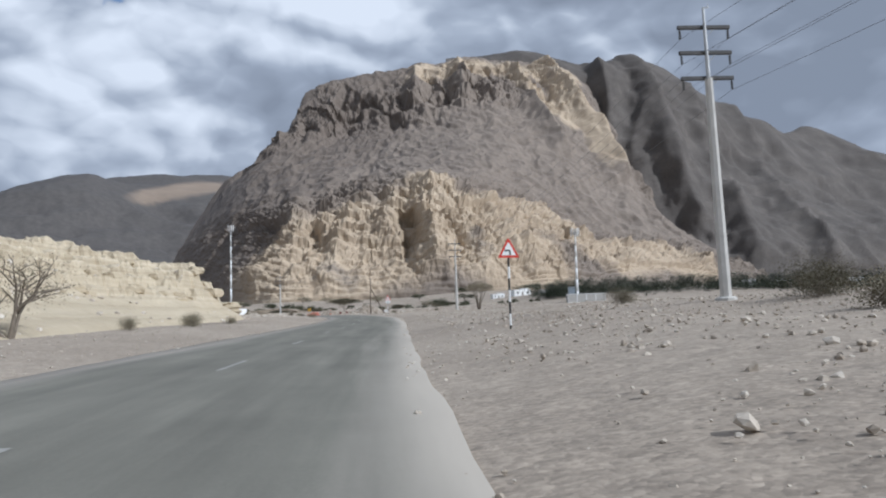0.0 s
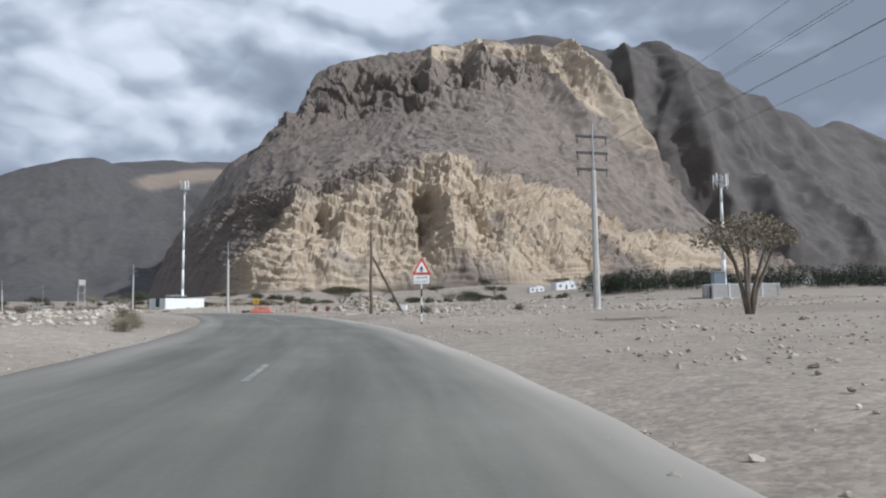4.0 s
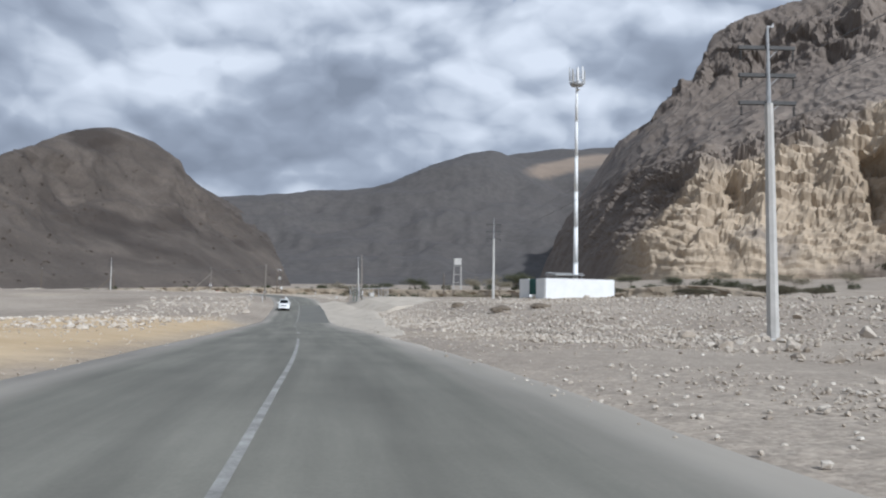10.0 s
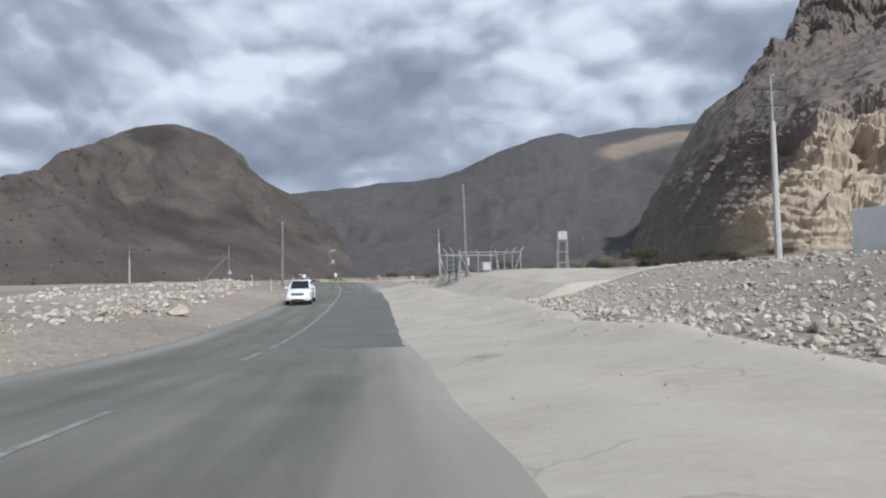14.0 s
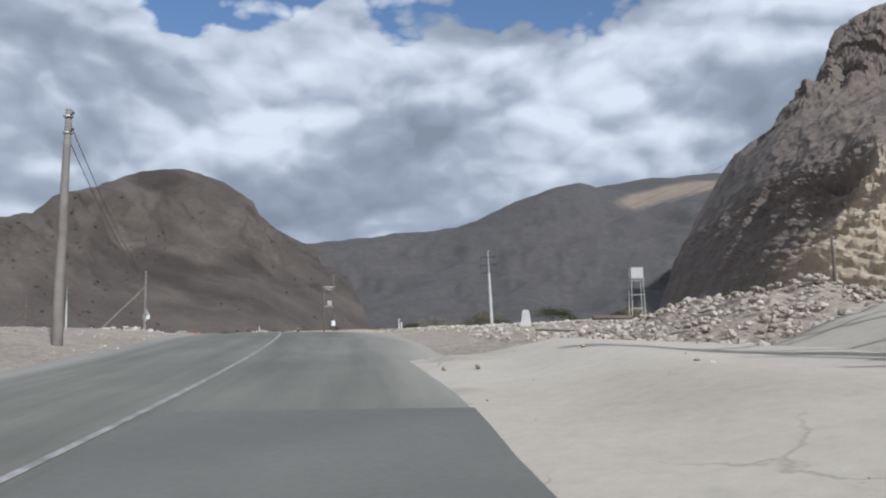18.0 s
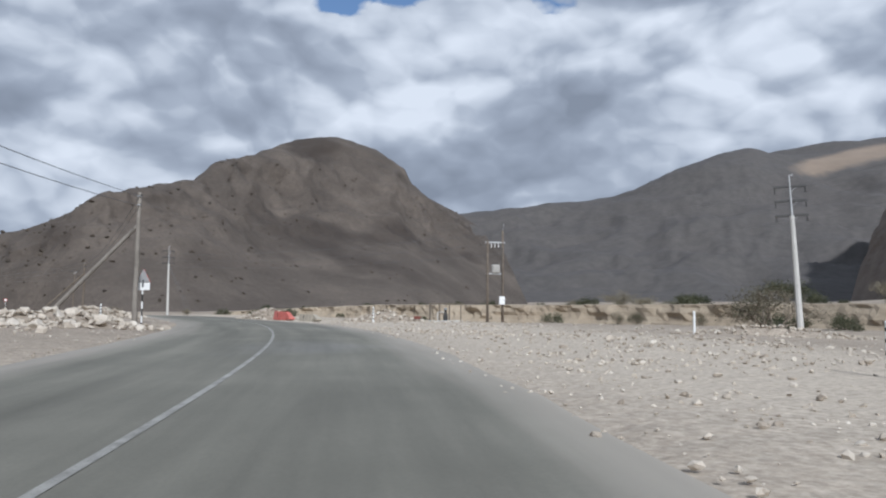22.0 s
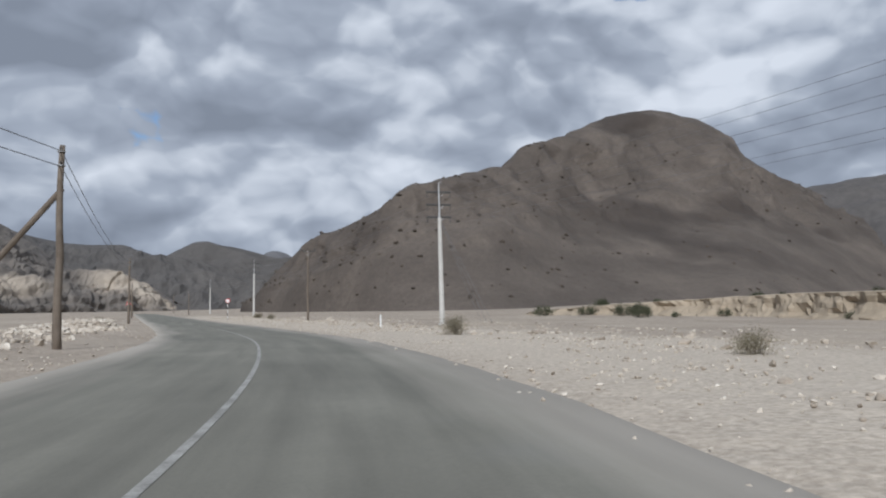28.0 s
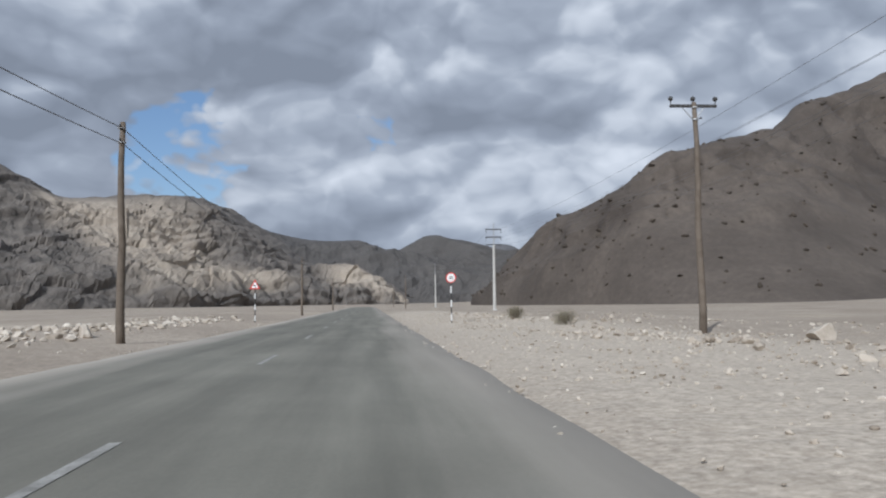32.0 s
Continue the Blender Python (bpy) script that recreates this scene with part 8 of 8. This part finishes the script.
at = tree("bare_tree", "nearly bare grey thorn tree on sand", 4.6, 0.5, 2600, "dry_leaf", 0.06, 0.62, 4, group="thorn trees", stems=4)
put(at, -17.2, 38.0)
ac = tree("acacia", "flat-crowned olive acacia on the plain", 6.5, 1.0, 3600, "leaf", 0.17, 0.75, 4, group="acacias")
put(ac, 33.0, 345.0)
ac2 = tree("acacia", "spreading olive-brown acacia on the plain", 5.5, 1.1, 3000, "dry_leaf", 0.17, 0.75, 4, group="acacias")
put(ac2, 33.0, 410.0, 40)
for x, y, s, src in ((60, 470, 1.2, 0), (-20, 520, 1.3, 1), (-60, 480, 1.1, 0), (5, 610, 1.4, 1), (40, 590, 1.3, 0), (-35, 640, 1.4, 1), (80, 640, 1.4, 0), (120, 600, 1.3, 1), (-90, 560, 1.2, 0),
                     (-110, 640, 1.3, 1), (-125, 490, 1.5, 0), (-100, 470, 1.2, 0), (-137, 505, 1.3, 1), (-185, 520, 1.3, 0), (-215, 500, 1.1, 1), (-75, 420, 1.0, 0), (-92, 425, 1.1, 0), (-60, 700, 1.5, 1),
                     (-170, 560, 1.2, 1), (-240, 590, 1.2, 0), (-300, 620, 1.2, 1), (150, 690, 1.4, 0), (200, 720, 1.4, 1), (-125, 441, 1.0, 1)):
    o = copy_thing(ac2 if src else ac, at_land(x, y, rng.uniform(0, 360)) @ Matrix.Scale(1, 4))
    o.scale = (s, s, s * rng.uniform(0.7, 0.95))


put(tree("acacia", "sparse brown-olive acacia beside the concrete pole", 5.6, 0.8, 5200, "acacia", 0.09, 0.35, 4, group="acacias", stems=5), -153.4, 410.5)


def umbrella(h, r, label, count=9000, leafing="acacia"):
    """Umbrella thorn: bare stems spread like a vase below a thin flat crown."""
    ob = thing("umbrella_acacia", Matrix.Identity(4), label, "tree", "umbrella acacias")
    for k in range(6):
        a = 2 * math.pi * k / 6 + rng.uniform(-0.4, 0.4)
        q = rng.uniform(0.35, 0.7) * r
        e = Vector((math.cos(a) * q, math.sin(a) * q, h * rng.uniform(0.66, 0.8)))
        stem = part("stem", Geo().snake([(0.05 * math.cos(a), 0.05 * math.sin(a), -0.2), (e.x * 0.25, e.y * 0.25, h * 0.22), (e.x * 0.6 + 0.1, e.y * 0.6, h * 0.5), e], [h * 0.026, h * 0.02, h * 0.014, h * 0.008], 7), "bark", ob, "grey-brown bare stem", True)
        for j in range(3):
            b = a + rng.uniform(-0.9, 0.9)
            t = Vector((e.x * 0.6 + 0.1, e.y * 0.6, h * 0.5)).lerp(e, rng.uniform(0, 0.7))
            part("limb", Geo().snake([t, t + Vector((math.cos(b) * r * 0.15, math.sin(b) * r * 0.15, h * 0.14)), t + Vector((math.cos(b) * r * 0.32, math.sin(b) * r * 0.32, h * 0.24))], [h * 0.010, h * 0.007, h * 0.004], 5), "bark", stem)
    n = 9000
    rr = np.sqrt(rng.uniform(0, 1, n)) * (1 + 0.12 * np.sin(5 * rng.uniform(0, 6.28, n)))
    aa = rng.uniform(0, 2 * math.pi, n)
    wob = 1 + 0.16 * np.sin(3 * aa + 1) + 0.08 * np.sin(7 * aa)
    top = h * (1.0 - 0.20 * rr ** 2)
    low = h * (0.52 + 0.14 * rr)
    cz = low + (top - low) * rng.uniform(0, 1, n) ** 0.6
    cs_ = np.stack([np.cos(aa) * rr * r * wob, np.sin(aa) * rr * r * wob, cz], 1)
    keep = fbm(cs_ * (2.2 / r), 3) > -0.22
    v, f = leaves(cs_[keep], count, 0.02 * r, 0.02 * r + 0.035, 0.8)
    cr = mesh_object("crown", v, f, leafing)
    cr.parent = ob
    return ob


ua = put(umbrella(5.2, 5.4, "broad brown-olive umbrella acacia below the cliff"), -9.1, 298.5)
for x, y, sx, sz, turn in ((-42.4, 366.0, 0.8, 0.55, 30), (-25.5, 368.5, 0.6, 0.6, 110), (-18.4, 368.5, 0.55, 0.65, 200), (14.6, 364.0, 0.6, 0.7, 300), (-27.0, 362.0, 0.9, 0.7, 70), (40.0, 372.0, 0.8, 0.7, 20), (-62.0, 372.0, 0.6, 0.6, 80)):
    o = copy_thing(ua, at_land(x, y, turn))
    o.scale = (sx, sx, sz)
put(umbrella(4.7, 2.2, "small umbrella acacia with a pale forked trunk", 3800, "dry_leaf"), 17.9, 122.0)


def shrub(label, r, h, mat, count, leaf, group):
    ob = thing("shrub", Matrix.Identity(4), label, "shrub", group)
    g, tips = Geo(), []
    for k in range(9):
        d = Vector((rng.normal() * 0.8, rng.normal() * 0.8, 0.9)).normalized()
        branches(g, Vector((0, 0, -0.05)), d, h * 0.5, 0.02, 2, tips, 0.6, 0.2)
    part("stems", g, "bark", ob)
    v, f = leaves(tips, count, r * 0.22, leaf, 0.8)
    cr = mesh_object("foliage", v, f, mat)
    cr.parent = ob
    return ob


sb = shrub("low dry scrub bush on the gravel", 1.1, 0.55, "dry_leaf", 4200, 0.03, "dry shrubs")
put(sb, -233.5, 398.2)
big = put(shrub("wide brown thorn bush on the gravel", 2.0, 1.3, "acacia", 9000, 0.03, "dry shrubs"), 17.2, 27.5)
copy_thing(big, at_land(18.9, 29.0, 120)).scale = (0.8, 0.8, 0.8)
for x, y, s in ((-211.0, 488.5, 1.15), (-206.0, 487.5, 1.0), (-191.5, 486.0, 1.05), (-170.5, 478.0, 0.9)):
    copy_thing(big, at_land(x, y, 50 * s)).scale = (s, s, s * 1.5)
for x, y, s in ((-13.5, 60, 1.3), (-15, 66, 1.0), (-13.2, 74, 0.8), (-15.8, 52, 1.0), (-20, 88, 1.0), (-24, 95, 1.1), (13.0, 17.6, 1.15), (13.9, 17.0, 1.0), (21.0, 33.0, 1.5), (15.5, 45, 1.2), (-205, 374, 0.9), (-268, 384, 0.55),
                (-326, 407, 1.0), (-310, 406, 0.9), (-338, 410, 1.0), (-293, 383.5, 1.0), (5.0, 150, 0.8), (14, 158, 0.9), (-205, 396, 0.8), (-22, 140, 0.7), (-215.0, 397.0, 0.7), (-8.6, 118.6, 0.75), (-9.5, 123.0, 0.5), (-11.5, 129.0, 0.7), (-13.5, 133.5, 0.7)):
    o = copy_thing(sb, at_land(x, y, rng.uniform(0, 360)))
    o.scale = (s, s, s)
dk = shrub("dark green scrub on the wadi bank", 1.6, 1.4, "leaf", 1500, 0.11, "wadi shrubs")
put(dk, -165.0, 452.0)
for k in range(70):
    t = rng.uniform(395, 640)
    p = road_at(t, rng.uniform(92, 150))
    s = rng.uniform(0.6, 1.7)
    o = copy_thing(dk, at_land(p[0], p[1], rng.uniform(0, 360)))
    o.scale = (s, s, s)
for k in range(36):
    p = road_at(rng.uniform(280, 400), rng.uniform(110, 200))
    s = rng.uniform(0.8, 2.0)
    o = copy_thing(dk, at_land(p[0], p[1], rng.uniform(0, 360)))
    o.scale = (s, s, s)

# dark grove on the plain: many clumps, one body
cs = []
for k in range(560):
    t, w = rng.uniform(0, 1), rng.normal()
    x, y = 92 + 300 * t ** 1.2, 398 - 46 * t + 20 * w
    z = land_z(x, y)
    r = rng.uniform(0.45, 1.45)
    for j in range(9):
        cs.append((x + rng.normal() * 1.8, y + rng.normal() * 1.8, z + rng.uniform(0.6, 6.2) * r))
v, f = leaves(cs, 130000, 0.9, 0.32, 0.8)
grove = mesh_object("grove", v, f, "palm")
tagged(grove, "dark green grove of palms and acacias", "grove", kind="stuff")


# ---- houses under the mountain ----
def house(w, d, h, label):
    ob = thing("house", Matrix.Identity(4), label, "house", "village houses")
    part("wall", Geo().box((0, 0, h / 2 - 0.3), (w, d, h + 0.6), 0.04), "white", ob, "white rendered wall")
    rf = part("roof", Geo().box((0, 0, h + 0.12), (w + 0.3, d + 0.3, 0.25), 0.04), "white", ob)
    part("parapet", Geo().box((w * 0.22, 0, h + 0.6), (w * 0.4, d * 0.7, 0.9), 0.04), "white", rf)
    dr = part("door", Geo().box((0.0, -d / 2 - 0.02, 1.05), (1.0, 0.08, 2.1), 0.01), "bark", ob, "brown door")
    part("door_frame", Geo().box((0, -d / 2 - 0.01, 2.16), (1.2, 0.1, 0.1), 0.01), "white", dr)
    for x in (-w * 0.3, w * 0.3):
        wn = part("window", Geo().box((x, -d / 2 - 0.02, 1.6), (1.2, 0.08, 1.1), 0.01), "glass", ob, "dark window")
        part("sill", Geo().box((x, -d / 2 - 0.07, 1.0), (1.4, 0.16, 0.08), 0.01), "concrete", wn)
    return ob


h1 = put(house(11, 7, 3.2, "low white flat-roofed house below the cliff"), 95.0, 466.5, 12)
for x, y, s, r in ((80, 464, 0.7, 8), (112, 474, 0.6, -5), (420, 800, 1.6, 20), (455, 790, 1.2, 30), (500, 800, 1.5, 25), (545, 790, 1.3, 30), (590, 800, 1.6, 28), (640, 780, 1.3, 40),
                   (690, 800, 1.6, 35), (480, 830, 1.3, 20), (560, 830, 1.2, 20), (380, 790, 1.0, 10), (740, 780, 1.4, 30)):
    o = copy_thing(h1, at_land(x, y, r))
    o.scale = (s, s, s)
